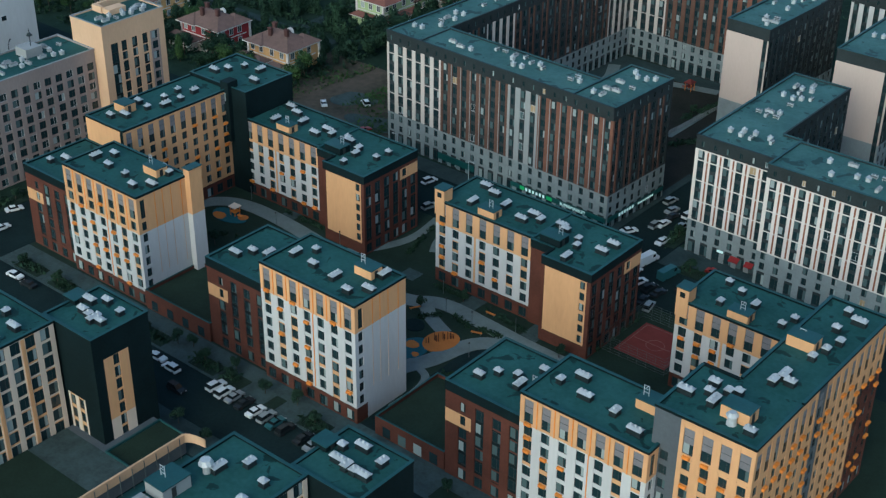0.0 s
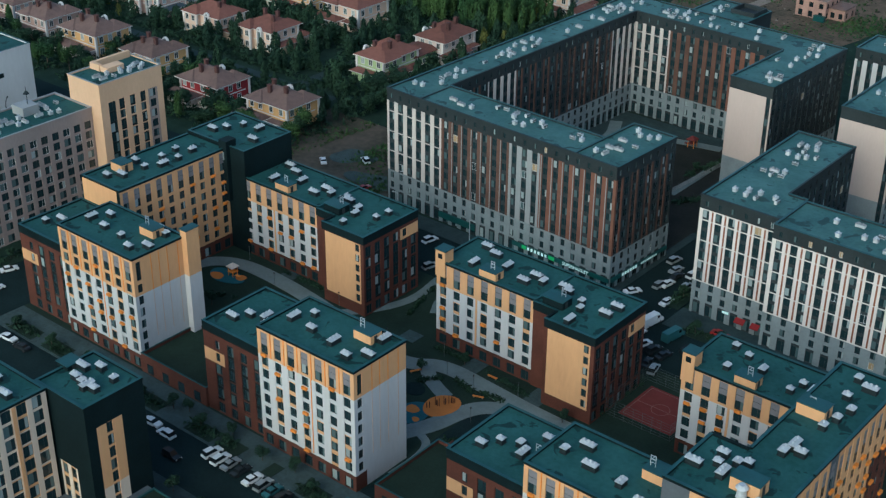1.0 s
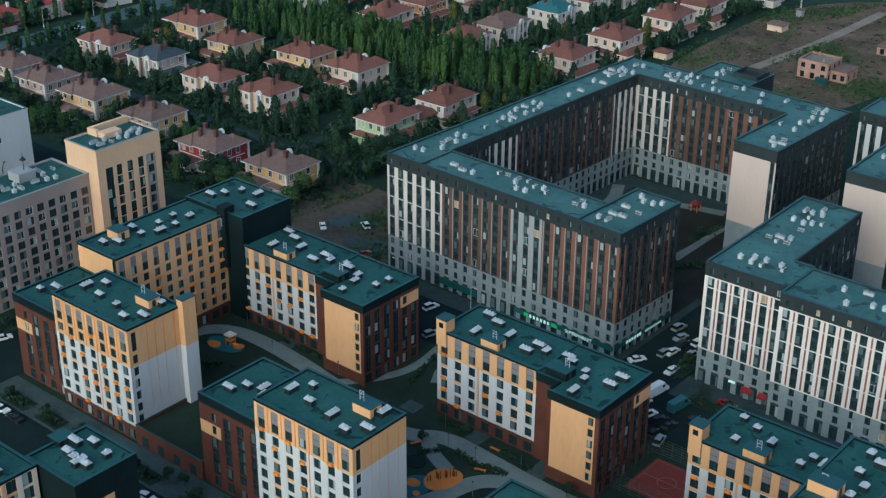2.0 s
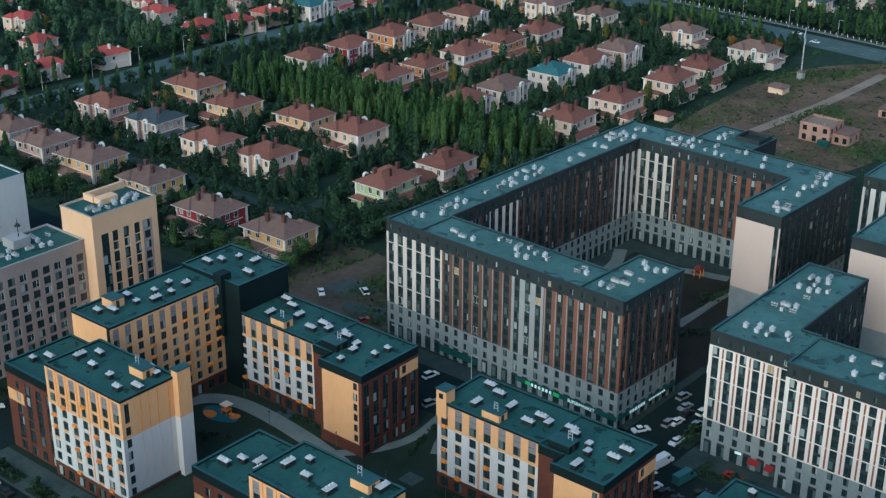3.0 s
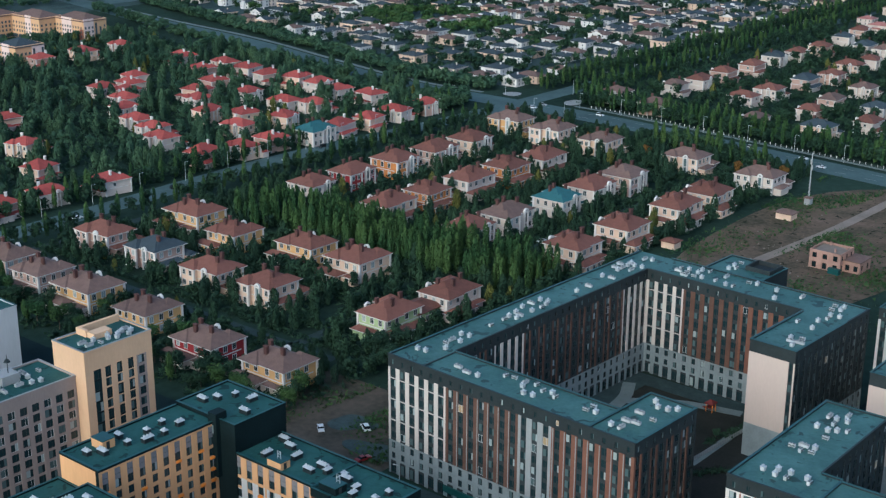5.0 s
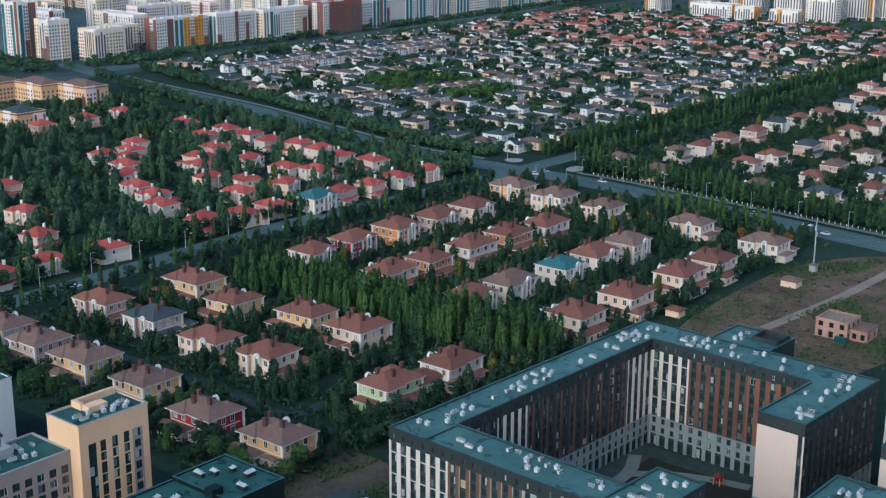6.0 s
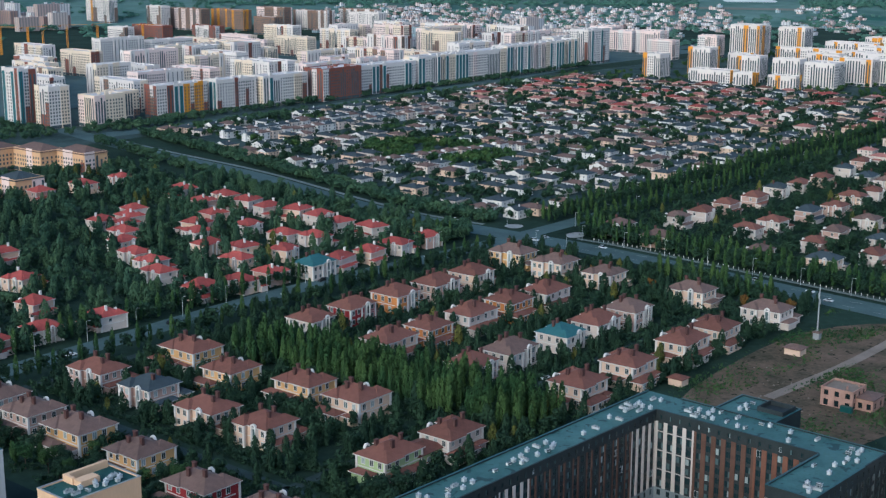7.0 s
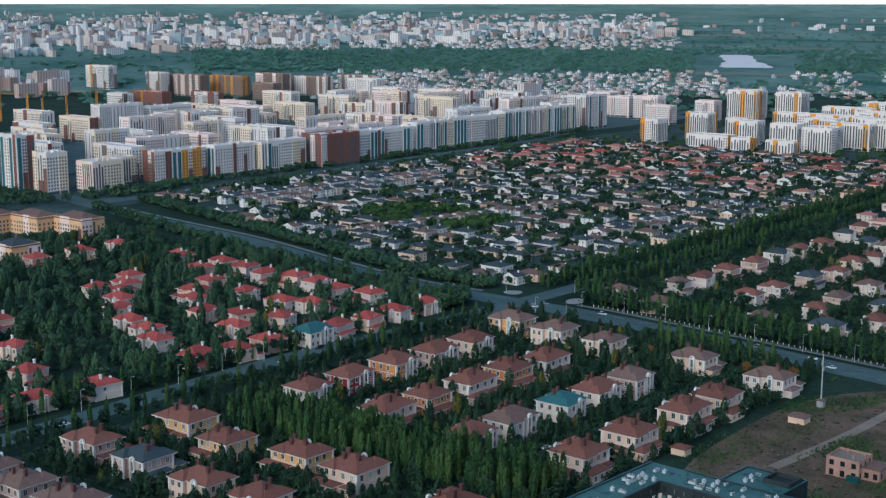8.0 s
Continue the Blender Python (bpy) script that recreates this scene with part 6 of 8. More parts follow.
def settle(wall, roof, style, x, y, front, tilt=0.0, plain=False, size=0.95):
    m = pose(x, y, 0.02, 0, 0, TURN[front] + tilt) @ Matrix.Scale(size if plain else 1.08, 4)
    HOUSES.append((x, y))
    key = (wall, roof, style, plain)
    if key not in KINDS:
        KINDS[key] = villa(wall, roof, style, f"{WORDS[wall]} two-storey villa with {roof} hipped tile roof among trees", plain)
        KINDS[key].matrix_basis = m
        return KINDS[key]
    return copy_thing(KINDS[key], m)


# southern rows
for w, rf, st, x, y, f in (("ochre", "taupe", 1, -301, 283, "N"), ("red", "taupe", 1, -331, 281, "N"), ("ochre", "taupe", 0, -367, 286, "N"), ("ochre", "taupe", 1, -400, 286, "N"), ("pink", "taupe", 0, -427, 286, "N"), ("pink", "taupe", 1, -452, 288, "N"),
                           ("cream", "brown", 0, -355, 330, "S"), ("cream", "brown", 1, -382, 328, "S"), ("pink", "slate", 0, -417, 330, "S"), ("pink", "brown", 1, -448, 330, "S"),
                           ("cream", "brown", 0, -349, 369, "N"), ("ochre", "brown", 1, -377, 370, "N"), ("ochre", "brown", 0, -409, 362, "N"), ("ochre", "brown", 1, -441, 369, "N"),
                           ("green", "brown", 1, -304, 337, "W"), ("white", "brown", 1, -301, 365, "W")):
    settle(w, rf, st, x, y, f)
# eastern rows
for w, rf, st, x, y, f in (("cream", "brown", 0, -297, 434, "W"), ("cream", "brown", 0, -296, 467, "W"), ("cream", "brown", 1, -295, 507, "W"), ("cream", "brown", 0, -294, 532, "W"), ("white", "taupe", 1, -291, 575, "S"),
                           ("pink", "brown", 0, -343, 428, "E"), ("white", "taupe", 1, -342, 451, "E"), ("white", "teal", 0, -340, 484, "E"), ("white", "brown", 1, -339, 508, "E"), ("pink", "taupe", 0, -338, 533, "E"), ("cream", "taupe", 1, -334, 583, "S"),
                           ("cream", "brown", 1, -389, 431, "W"), ("orange", "brown", 0, -389, 456, "W"), ("white", "brown", 1, -388, 484, "W"), ("orange", "brown", 0, -387, 510, "W"), ("white", "brown", 1, -385, 536, "W"), ("cream", "taupe", 0, -383, 583, "S"),
                           ("white", "brown", 0, -436, 432, "E"), ("red", "brown", 1, -437, 459, "E"), ("orange", "brown", 0, -435, 486, "E"), ("pink", "brown", 1, -434, 514, "E"), ("cream", "brown", 0, -433, 540, "E"), ("ochre", "taupe", 1, -444, 589, "S"), ("cream", "taupe", 0, -414, 585, "S")):
    settle(w, rf, st, x, y, f)
# red-roofed western estate
red_spots = [(-787, 533), (-789, 568), (-791, 601), (-725, 600), (-683, 581), (-688, 605), (-662, 599), (-639, 596), (-617, 599), (-597, 598), (-573, 591), (-550, 594), (-647, 559), (-634, 535), (-615, 520), (-587, 503), (-608, 551), (-574, 548), (-567, 511), (-549, 491)]
red_spots += [(-546, 520), (-556, 555), (-508, 547), (-510, 570), (-509, 595), (-510, 526), (-695, 537), (-680, 522), (-664, 507), (-648, 494), (-628, 478), (-600, 465), (-578, 458), (-558, 447), (-514, 481), (-513, 461), (-598, 394), (-519, 440), (-682, 503), (-654, 419), (-554, 372), (-516, 350), (-512, 380), (-515, 325)]
rr = random.Random(9)
for k, (x, y) in enumerate(red_spots):
    settle(rr.choice(("white", "cream", "white", "pink")), "red", k % 2, x, y, rr.choice("SEWN"), rr.uniform(-12, 12), True, 0.95)
settle("white", "teal", 1, -508, 506, "E")
# eastern estate beyond the main road
for k, (x, y) in enumerate(((-443, 690), (-409, 678), (-429, 732), (-426, 756), (-426, 786), (-424, 820), (-427, 857), (-424, 884), (-420, 912), (-382, 730), (-379, 756), (-377, 799), (-371, 824), (-350, 682), (-336, 721), (-340, 756), (-339, 798), (-376, 861), (-426, 962), (-399, 938), (-374, 888), (-315, 686), (-311, 751), (-300, 715), (-305, 790), (-290, 830), (-330, 840), (-340, 880), (-300, 880), (-380, 930), (-350, 950), (-430, 1000), (-395, 1000))):
    settle(rr.choice(("white", "cream", "white", "pink")), rr.choice(("brown", "brown", "taupe", "slate")), k % 2, x, y, rr.choice("SEW"), 0.0, True)

link = thing("link_building", "low green link with brown tile roof joining two villas", "house")
s = Shape()
s.box(-308, -298, 344.5, 358, 0, 4.8)
part("wall", s, [WALLS["green"]], link)
s = Shape()
s.hip(-308.8, -297.2, 343.8, 358.7, 4.8, 2.2)
part("roof", s, [ROOFS["brown"]], link)
for k in range(4):
    part("window", villa_window(1.4, 1.6), None, link, at=pose(-297.98, 346.5 + 3.0 * k, 1.4, 0, 0, 90))
# small sheds, ruin, mast on the waste ground
shed = thing("shed", "small cream shed with a taupe hipped roof", "shed")
s = Shape()
s.box(-264.5, -257.5, 538, 544, 0, 3.0)
part("wall", s, [WALLS["cream"]], shed)
s = Shape()
s.hip(-265.2, -256.8, 537.3, 544.7, 3.0, 1.4)
part("roof", s, [ROOFS["taupe"]], shed)
shed = thing("shed", "small brick garden house among trees", "shed")
s = Shape()
s.box(-281, -275, 472.5, 477.5, 0, 3.0)
part("wall", s, [WALLS["cream"]], shed)
s = Shape()
s.hip(-281.6, -274.4, 471.9, 478.1, 3.0, 1.3)
part("roof", s, [ROOFS["brown"]], shed)
mast = thing("radio_mast", "white lattice mast on a small concrete hut", "mast")
s = Shape()
s.box(-264.4, -261.6, 564.8, 567.4, 0, 3.4)
part("hut", s, ["pale"], mast)
s = Shape()
s.hip(-264.8, -261.2, 564.4, 567.8, 3.4, 0.6)
part("hut_roof", s, [ROOFS["taupe"]], mast)
s = Shape()
for k in range(9):
    w0 = 0.2 - 0.016 * k
    for ex, ey in ((-1, -1), (1, -1), (1, 1), (-1, 1)):
        s.box(-263 + ex * w0 - 0.05, -263 + ex * w0 + 0.05, 566 + ey * w0 - 0.05, 566 + ey * w0 + 0.05, 3.6 + 2.2 * k, 5.8 + 2.2 * k)
    s.box(-263 - w0, -263 + w0, 566 - w0, 566 + w0, 5.7 + 2.2 * k, 5.8 + 2.2 * k)
part("lattice", s, ["ventcap"], mast)
for k in range(3):
    s = Shape()
    s.tube(-263 + 0.5 * math.cos(2.1 * k), 566 + 0.5 * math.sin(2.1 * k), 16 + 1.2 * k, 18.2 + 1.2 * k, 0.16, n=6)
    part("antenna", s, ["ventcap"], mast)


M["rawbrick"] = material("raw_brick", (0.35, 0.215, 0.17), 0.9, 0.25, 0.3, 3, 0.3)


def ruin(x, y, w, d, floors, label, roof=2.4):
    """An unfinished brick house with empty window holes under a plain hipped roof."""
    b = Building("unfinished_house", label, "house")
    h = 3.4 * floors
    b.block(x, x + w, y, y + d, h)
    for side, cx, cy, ln in (("S", x, y, w), ("E", x + w, y, d), ("N", x + w, y + d, w), ("W", x, y + d, d)):
        n = max(2, round(ln / 4.2))
        b.facade(side, cx, cy, 0, [ln / n] * n, [3.4] * floors, lambda i, j: (1.8, 2.0 if j else 2.4, 0.8 if j else 0.3, "hole", "rawbrick", "rawbrick", 0), ["rawbrick"])
    s = Shape()
    if roof:
        s.hip(x - 0.6, x + w + 0.6, y - 0.6, y + d + 0.6, h + 0.1, roof)
        part("roof", s, [ROOFS["taupe"]], b.top)
    else:
        s.box(x + 0.35, x + w - 0.35, y + 0.35, y + d - 0.35, h - 0.5, h - 0.3)
        part("roof_slab", s, ["dust"], b.top, "bare dusty concrete slab")
        for cx, cy in ((x + 3.5, y + d - 1), (x + w - 2, y + d - 2), (x + w - 4, y + 4)):
            s = Shape()
            s.box(cx - 0.3, cx + 0.3, cy - 0.3, cy + 0.3, h - 0.3, h + 1.1)
            part("brick_stub", s, ["rawbrick"], b.top)
        for q in ((x, x + w, y, y + 0.3), (x, x + w, y + d - 0.3, y + d), (x, x + 0.3, y + 0.3, y + d - 0.3), (x + w - 0.3, x + w, y + 0.3, y + d - 0.3)):
            s = Shape()
            s.box(*q, h, h + 0.5)
            part("wall_top", s, ["rawbrick"], b.top)
    return b


b = ruin(-226, 489, 12.5, 12, 2, "unfinished roofless two-storey pink brick house with empty window holes", 0)
b.block(-213.5, -207, 492, 502, 5.2)
for side, cx, cy, ln in (("S", -213.5, 492, 6.5), ("E", -207, 492, 10), ("N", -207, 502, 6.5)):
    b.facade(side, cx, cy, 0, [ln / 2] * 2, [4.6], lambda i, j: (1.7, 2.2, 0.8, "hole", "rawbrick", "rawbrick", 0), ["rawbrick"])
s = Shape()
s.hip(-213.6, -206.6, 491.6, 502.4, 4.7, 0.9)
part("lean_to_roof", s, [ROOFS["taupe"]], b.top)
ruin(-214, 536, 18, 12, 1, "single-storey unfinished brick house with brown roof by the track", 2.8)
s = Shape()
s.box(-217, -212.5, 486, 487.8, 0, 2.2)
hoard = tagged(new("site_container", s.mesh("site_container", ["sign"])), "teal site container beside the unfinished house", "container")

# ---- trees ----
def leaf_material(name, color, tint):
    m = bpy.data.materials.new(name)
    m.use_nodes = True
    n, l = m.node_tree.nodes, m.node_tree.links
    p = n["Principled BSDF"]
    geo, info = n.new("ShaderNodeNewGeometry"), n.new("ShaderNodeObjectInfo")
    no = n.new("ShaderNodeTexNoise")
    no.inputs["Scale"].default_value = 0.06
    no.inputs["Detail"].default_value = 3
    l.new(geo.outputs["Position"], no.inputs[0])
    mul = n.new("ShaderNodeMath")
    mul.operation = "MULTIPLY_ADD"
    mul.inputs[1].default_value = 0.14
    l.new(geo.outputs["Random Per Island"], mul.inputs[0])
    l.new(no.outputs[0], mul.inputs[2])
    ramp = n.new("ShaderNodeValToRGB")
    ramp.color_ramp.elements[0].position, ramp.color_ramp.elements[0].color = 0.42, (*color, 1)
    ramp.color_ramp.elements[1].position, ramp.color_ramp.elements[1].color = 1.0, (*tint, 1)
    l.new(mul.outputs[0], ramp.inputs[0])
    l.new(ramp.outputs[0], p.inputs["Base Color"])
    p.inputs["Roughness"].default_value = 0.7
    p.inputs["Specular IOR Level"].default_value = 0.1
    return m


M["leaf"] = leaf_material("leaves_dark", (0.016, 0.037, 0.024), (0.037, 0.074, 0.036))
M["leaf_p"] = leaf_material("leaves_poplar", (0.024, 0.06, 0.024), (0.08, 0.13, 0.036))
# Greens for the western estate and far belt, lightened in place of haze.
M["leaf_w"] = leaf_material("leaves_hazed_light", (0.028, 0.063, 0.042), (0.07, 0.12, 0.055))
M["leaf_y"] = leaf_material("leaves_yellowing", (0.07, 0.085, 0.025), (0.16, 0.15, 0.035))
M["leaf_a"] = leaf_material("leaves_autumn", (0.12, 0.07, 0.02), (0.26, 0.12, 0.03))
# Leaves of the woods on the plain, haze painted in as paler green.
M["leaf_f"] = leaf_material("leaves_hazed_far", (0.075, 0.17, 0.135), (0.12, 0.22, 0.17))
M["bark"] = material("bark", (0.07, 0.055, 0.045), 0.9, 0.3)


def crown_cloud(seed, h, r, n, size, shape):
    """Leaf clumps as small tilted blades: (n, 3, 3). Lobed, uneven, with gaps."""
    g = np.random.RandomState(seed)
    if shape == "poplar":
        z = g.beta(1.3, 1.5, n) * h * 0.9 + h * 0.1
        t = (z - h * 0.1) / (h * 0.9)
        rad = r * np.sin(np.pi * np.clip(t * 0.86 + 0.12, 0, 1)) ** 0.6
        ang = g.uniform(0, 2 * np.pi, n)
        rho = rad * np.sqrt(g.uniform(0.35, 1.0, n)) * (1 + 0.12 * np.sin(3 * ang + seed))
        c = np.stack([rho * np.cos(ang), rho * np.sin(ang), z], 1)
    else:
        k = 9
        lobes = np.stack([g.uniform(-0.55, 0.55, k) * r, g.uniform(-0.55, 0.55, k) * r, h * 0.42 + g.uniform(0, 0.42, k) * h], 1)
        lr = g.uniform(0.38, 0.62, k) * r
        which = g.randint(0, k, n)
        d = g.normal(size=(n, 3))
        d /= np.linalg.norm(d, axis=1)[:, None]
        c = lobes[which] + d * (lr[which] * g.uniform(0.65, 1.05, n))[:, None] * np.array([1, 1, 0.85])
    if shape == "poplar":
        out = np.stack([np.cos(ang), np.sin(ang), 0.35 + 0.9 * np.clip(t - 0.75, 0, 1)], 1)
    else:
        out = d + np.array([0, 0, 0.25])
    out = out / np.linalg.norm(out, axis=1)[:, None] + 0.38 * g.normal(size=(n, 3))
    out /= np.linalg.norm(out, axis=1)[:, None]
    a = np.cross(out, g.normal(size=(n, 3)))
    a /= np.linalg.norm(a, axis=1)[:, None]
    b2 = np.cross(out, a)
    if shape == "poplar":
        a, b2 = a * np.array([0.8, 0.8, 1.7]), b2 * np.array([0.8, 0.8, 1.7])
    s = (size * g.uniform(0.6, 1.3, n))[:, None]
    return np.stack([c - a * s - b2 * s * 0.75, c + a * s - b2 * s * 0.75, c + b2 * s * 1.0], 1)


def leaf_mesh(name, q, m):
    q = np.asarray(q, dtype=np.float32).reshape(-1, 3)
    n = len(q) // 3
    me = bpy.data.meshes.new(name)
    me.vertices.add(3 * n), me.loops.add(3 * n), me.polygons.add(n)
    me.vertices.foreach_set("co", q.ravel())
    me.loops.foreach_set("vertex_index", np.arange(3 * n, dtype=np.int32))
    me.polygons.foreach_set("loop_start", np.arange(0, 3 * n, 3, dtype=np.int32))
    me.update(calc_edges=True)
    me.materials.append(M[m])
    return me


def trunk_shape(h, r, seed):
    g = random.Random(seed)
    s = Shape()
    s.tube(0, 0, 0, h * 0.35, r, r * 0.75, 6), s.tube(0, 0, h * 0.35, h * 0.8, r * 0.75, r * 0.2, 6)
    for k in range(5):
        t, z = g.uniform(0, 6.3), h * g.uniform(0.3, 0.6)
        d = Vector((math.cos(t), math.sin(t), 0.8)) * h * 0.2
        w = r * 0.35
        p, q = Vector((0, 0, z)), Vector((0, 0, z)) + d
        s.face([p + Vector((w, 0, 0)), q, p + Vector((-w, 0, 0))]), s.face([p + Vector((0, w, 0)), q, p + Vector((0, -w, 0))])
    return s


TREES = []
for k in range(5):
    h, r0 = 8 + 0.8 * k, 3.0 + 0.3 * k
    TREES.append(("broad", trunk_shape(h, 0.22, k).mesh("trunk", ["bark"]), leaf_mesh("crown", crown_cloud(20 + k, h, r0, 900, 0.36, "round"), "leaf" if k < 4 else "leaf_p")))
for k in range(3):
    h = 12 + 1.5 * k
    TREES.append(("poplar", trunk_shape(h, 0.2, 9 + k).mesh("trunk", ["bark"]), leaf_mesh("crown", crown_cloud(40 + k, h, 1.7, 900, 0.34, "poplar"), "leaf_p")))
TREES.append(("autumn", trunk_shape(7, 0.18, 4).mesh("trunk", ["bark"]), leaf_mesh("crown", crown_cloud(60, 7, 2.6, 700, 0.34, "round"), "leaf_a")))
SAY = {"broad": "dark green broad-leaved garden tree with uneven crown", "poplar": "slender upright green poplar", "autumn": "small tree turning rusty orange"}
planted = []


def plant(k, x, y, size=1.0, turn=0.0, z=0.0):
    kind, tr, cr = TREES[k]
    top = thing("tree", SAY[kind], "tree", pose(x, y, z, 0, 0, turn) @ Matrix.Scale(size, 4), "garden trees")
    part("trunk", tr, None, top), part("crown", cr, None, top)
    planted.append((x, y))


LOW = {"midc": [crown_cloud(170 + k, 9.5, 1.9, 260, 0.46, "poplar") for k in range(4)], "mid": [crown_cloud(70 + k, 8.5, 3.0, 300, 0.56, "round") for k in range(5)], "midp": [crown_cloud(80 + k, 14, 1.4, 300, 0.43, "poplar") for k in range(4)], "far": [crown_cloud(90 + k, 7, 3.2, 60, 1.15, "round") for k in range(5)], "farp": [crown_cloud(95 + k, 11, 2.2, 60, 1.1, "poplar") for k in range(3)]}
ROAD_X = (-319, -411, -468)


def free(x, y, gap=9.5):
    if any((x - hx) ** 2 + (y - hy) ** 2 < gap * gap for hx, hy in HOUSES):
        return False
    if x > -560 and abs(y - road_y(x)) < 17 or math.hypot(x + 484, y - 650) < 30:
        return False
    if abs(x + 491) < 9.5 or (y < 315 and abs(y - 306) < 4.5 and x < -300):
        return False
    if any(abs(x - k) < 4.0 for k in ROAD_X) and 300 < y < 612:
        return False
    if -278 < x and y > 440 and y < 625:
        return False
    return True


def scatter(seed, n, x0, x1, y0, y1, gap=9.5, sep=4.5, keep=None):
    g = random.Random(seed)
    cells, out = {}, []
    for _ in range(n * 6):
        if len(out) >= n:
            break
        x, y = g.uniform(x0, x1), g.uniform(y0, y1)
        c = (int(x // sep), int(y // sep))
        if c in cells or not free(x, y, gap) or (keep and not keep(x, y)):
            continue
        cells[c] = 1
        out.append((x, y))
    return out


def woods(name, spots, kind, m, label, seed, lo=0.7, hi=1.2, ground_at=False):
    g = np.random.RandomState(seed)
    q = []
    for x, y in spots:
        t = LOW[kind][g.randint(len(LOW[kind]))]
        a, sc = g.uniform(0, 6.28), g.uniform(lo, hi)
        ca, sa = np.cos(a) * sc, np.sin(a) * sc
        r2 = np.stack([t[..., 0] * ca - t[..., 1] * sa + x, t[..., 0] * sa + t[..., 1] * ca + y, t[..., 2] * sc + (land(x, y) if ground_at else 0)], -1)
        q.append(r2)
    return tagged(new(name, leaf_mesh(name, np.concatenate(q), m)), label, "trees", kind="stuff")


g = random.Random(3)
near = scatter(1, 620, -470, -282, 262, 420, 11.5, 3.2)
rest = scatter(2, 800, -482, -280, 400, 624, 12.0, 4.0)
near.sort(key=lambda p: p[1])
for x, y in near[:105]:
    plant(g.choice((0, 1, 2, 3, 0, 1, 4, 5)), x, y, g.uniform(0.5, 0.95), g.uniform(0, 360))
gt = near[105:] + rest
woods("garden_trees", gt[::2], "mid", "leaf", "dense dark green garden trees between villas", 5, 0.45, 0.95)
woods("garden_conifers", gt[1::2], "midc", "leaf", "dark upright garden trees between villas", 15, 0.55, 1.1)
for x, y in scatter(6, 14, -290, -240, 286, 330, 8, 5):
    plant(g.choice((0, 2, 3)), x, y, g.uniform(0.8, 1.2), g.uniform(0, 360))
# poplar screen
pop = [(x + g.uniform(-1.5, 1.5), 385 + 9 * k + (x + 410) * 0.06 + g.uniform(-2, 2)) for k in range(3) for x in np.arange(-432, -288, 2.5)]
pop += [(x, y) for x, y in scatter(8, 120, -425, -295, 388, 414, 8.5, 2.6)]
pop = [p for p in pop if free(*p, 8.5)]
woods("poplar_screen", pop, "midp", "leaf_p", "tall dense screen of green poplars", 7, 0.75, 1.2)
# roadside belts
belt = [(x + g.uniform(-1.5, 1.5), y + g.uniform(-2, 2)) for y in (21, 25, 29, 33) for x in np.arange(-452, -150, 3.2)]
belt = [(x, y + road_y(x)) for x, y in belt]
belt += [(x + g.uniform(-1.5, 1.5), road_y(x) + y + g.uniform(-1.5, 1.5)) for y in (-20, -24, -28) for x in np.arange(-374, -304, 3.4)]
belt += [(x + g.uniform(-1.5, 1.5), y + g.uniform(-2, 2)) for x in (-506, -512, -475) for y in np.arange(300, 616, 4.8)]
belt += [(x + g.uniform(-1.5, 1.5), y + g.uniform(-2, 2)) for x in (-466, -471, -494, -499) for y in np.arange(690, 1200, 4.4)]
belt = [p for p in belt if all((p[0] - hx) ** 2 + (p[1] - hy) ** 2 > 60 for hx, hy in HOUSES)]
woods("roadside_trees", belt[::2], "mid", "leaf", "dark dense roadside tree belt", 11, 0.7, 1.2)
woods("roadside_poplars", belt[1::2], "midp", "leaf_p", "green roadside poplars in rows", 12, 0.6, 1.0)
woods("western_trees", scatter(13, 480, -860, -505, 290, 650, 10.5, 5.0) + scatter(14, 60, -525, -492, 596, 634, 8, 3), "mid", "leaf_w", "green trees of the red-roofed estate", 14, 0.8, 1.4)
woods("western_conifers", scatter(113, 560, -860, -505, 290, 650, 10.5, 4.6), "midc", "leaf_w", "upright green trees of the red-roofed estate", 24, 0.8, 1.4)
woods("yellowing_trees", scatter(118, 34, -860, -505, 290, 650, 11, 5) + scatter(119, 26, -470, -285, 300, 620, 12, 5) + scatter(120, 20, -462, -200, 676, 900, 10, 5), "midc", "leaf_y", "scattered trees turning yellow", 28, 0.6, 1.1)
woods("northern_trees", scatter(15, 650, -462, -150, 676, 1020, 8.5, 5.5), "mid", "leaf", "dark green trees of the northern estate", 16, 0.7, 1.2)
for x, y in ((-310, 590), (-397, 595), (-360, 590), (-345, 600), (-290, 597)):
    plant(8, x, y, 1.0, 20 * x)
for x, y in ((-240, 185), (-230, 190), (-206, 186), (-172, 201), (-166, 209), (-140, 190), (-136, 205), (-205, 216), (-192, 232), (-257, 153), (-231, 154), (-193, 154), (-160, 154), (-126, 155), (-190, 300), (-200, 335), (-180, 335), (-172, 290), (-287, 158), (-287, 172), (-286, 190), (-287, 205), (-286, 220), (-292, 135), (-281, 135), (-270, 135), (-256, 134.5), (-243, 134.6), (-230, 134.4), (-218, 134.8), (-209, 134.5), (-244, 153.4), (-212, 153.6), (-184, 153.4), (-147, 153.4), (-144, 268), (-144, 282), (-144, 298), (-156.5, 330), (-133, 255), (-126, 255.4), (-122, 254.8), (-176, 222), (-150, 232), (-140, 215), (-222, 228), (-214, 232), (-203, 155), (-199.5, 156.4), (-186, 156.6), (-175, 154.6), (-167, 156), (-205, 144), (-196, 136), (-188, 135.4), (-181, 136.2), (-172, 135.6), (-163, 136), (-154, 135.4), (-146, 135.8)):
    plant(g.choice((0, 1, 2)), x, y, 0.42, 30 * x, 0.1)

# low shrubs that cover the garden ground
sg = np.random.RandomState(50)


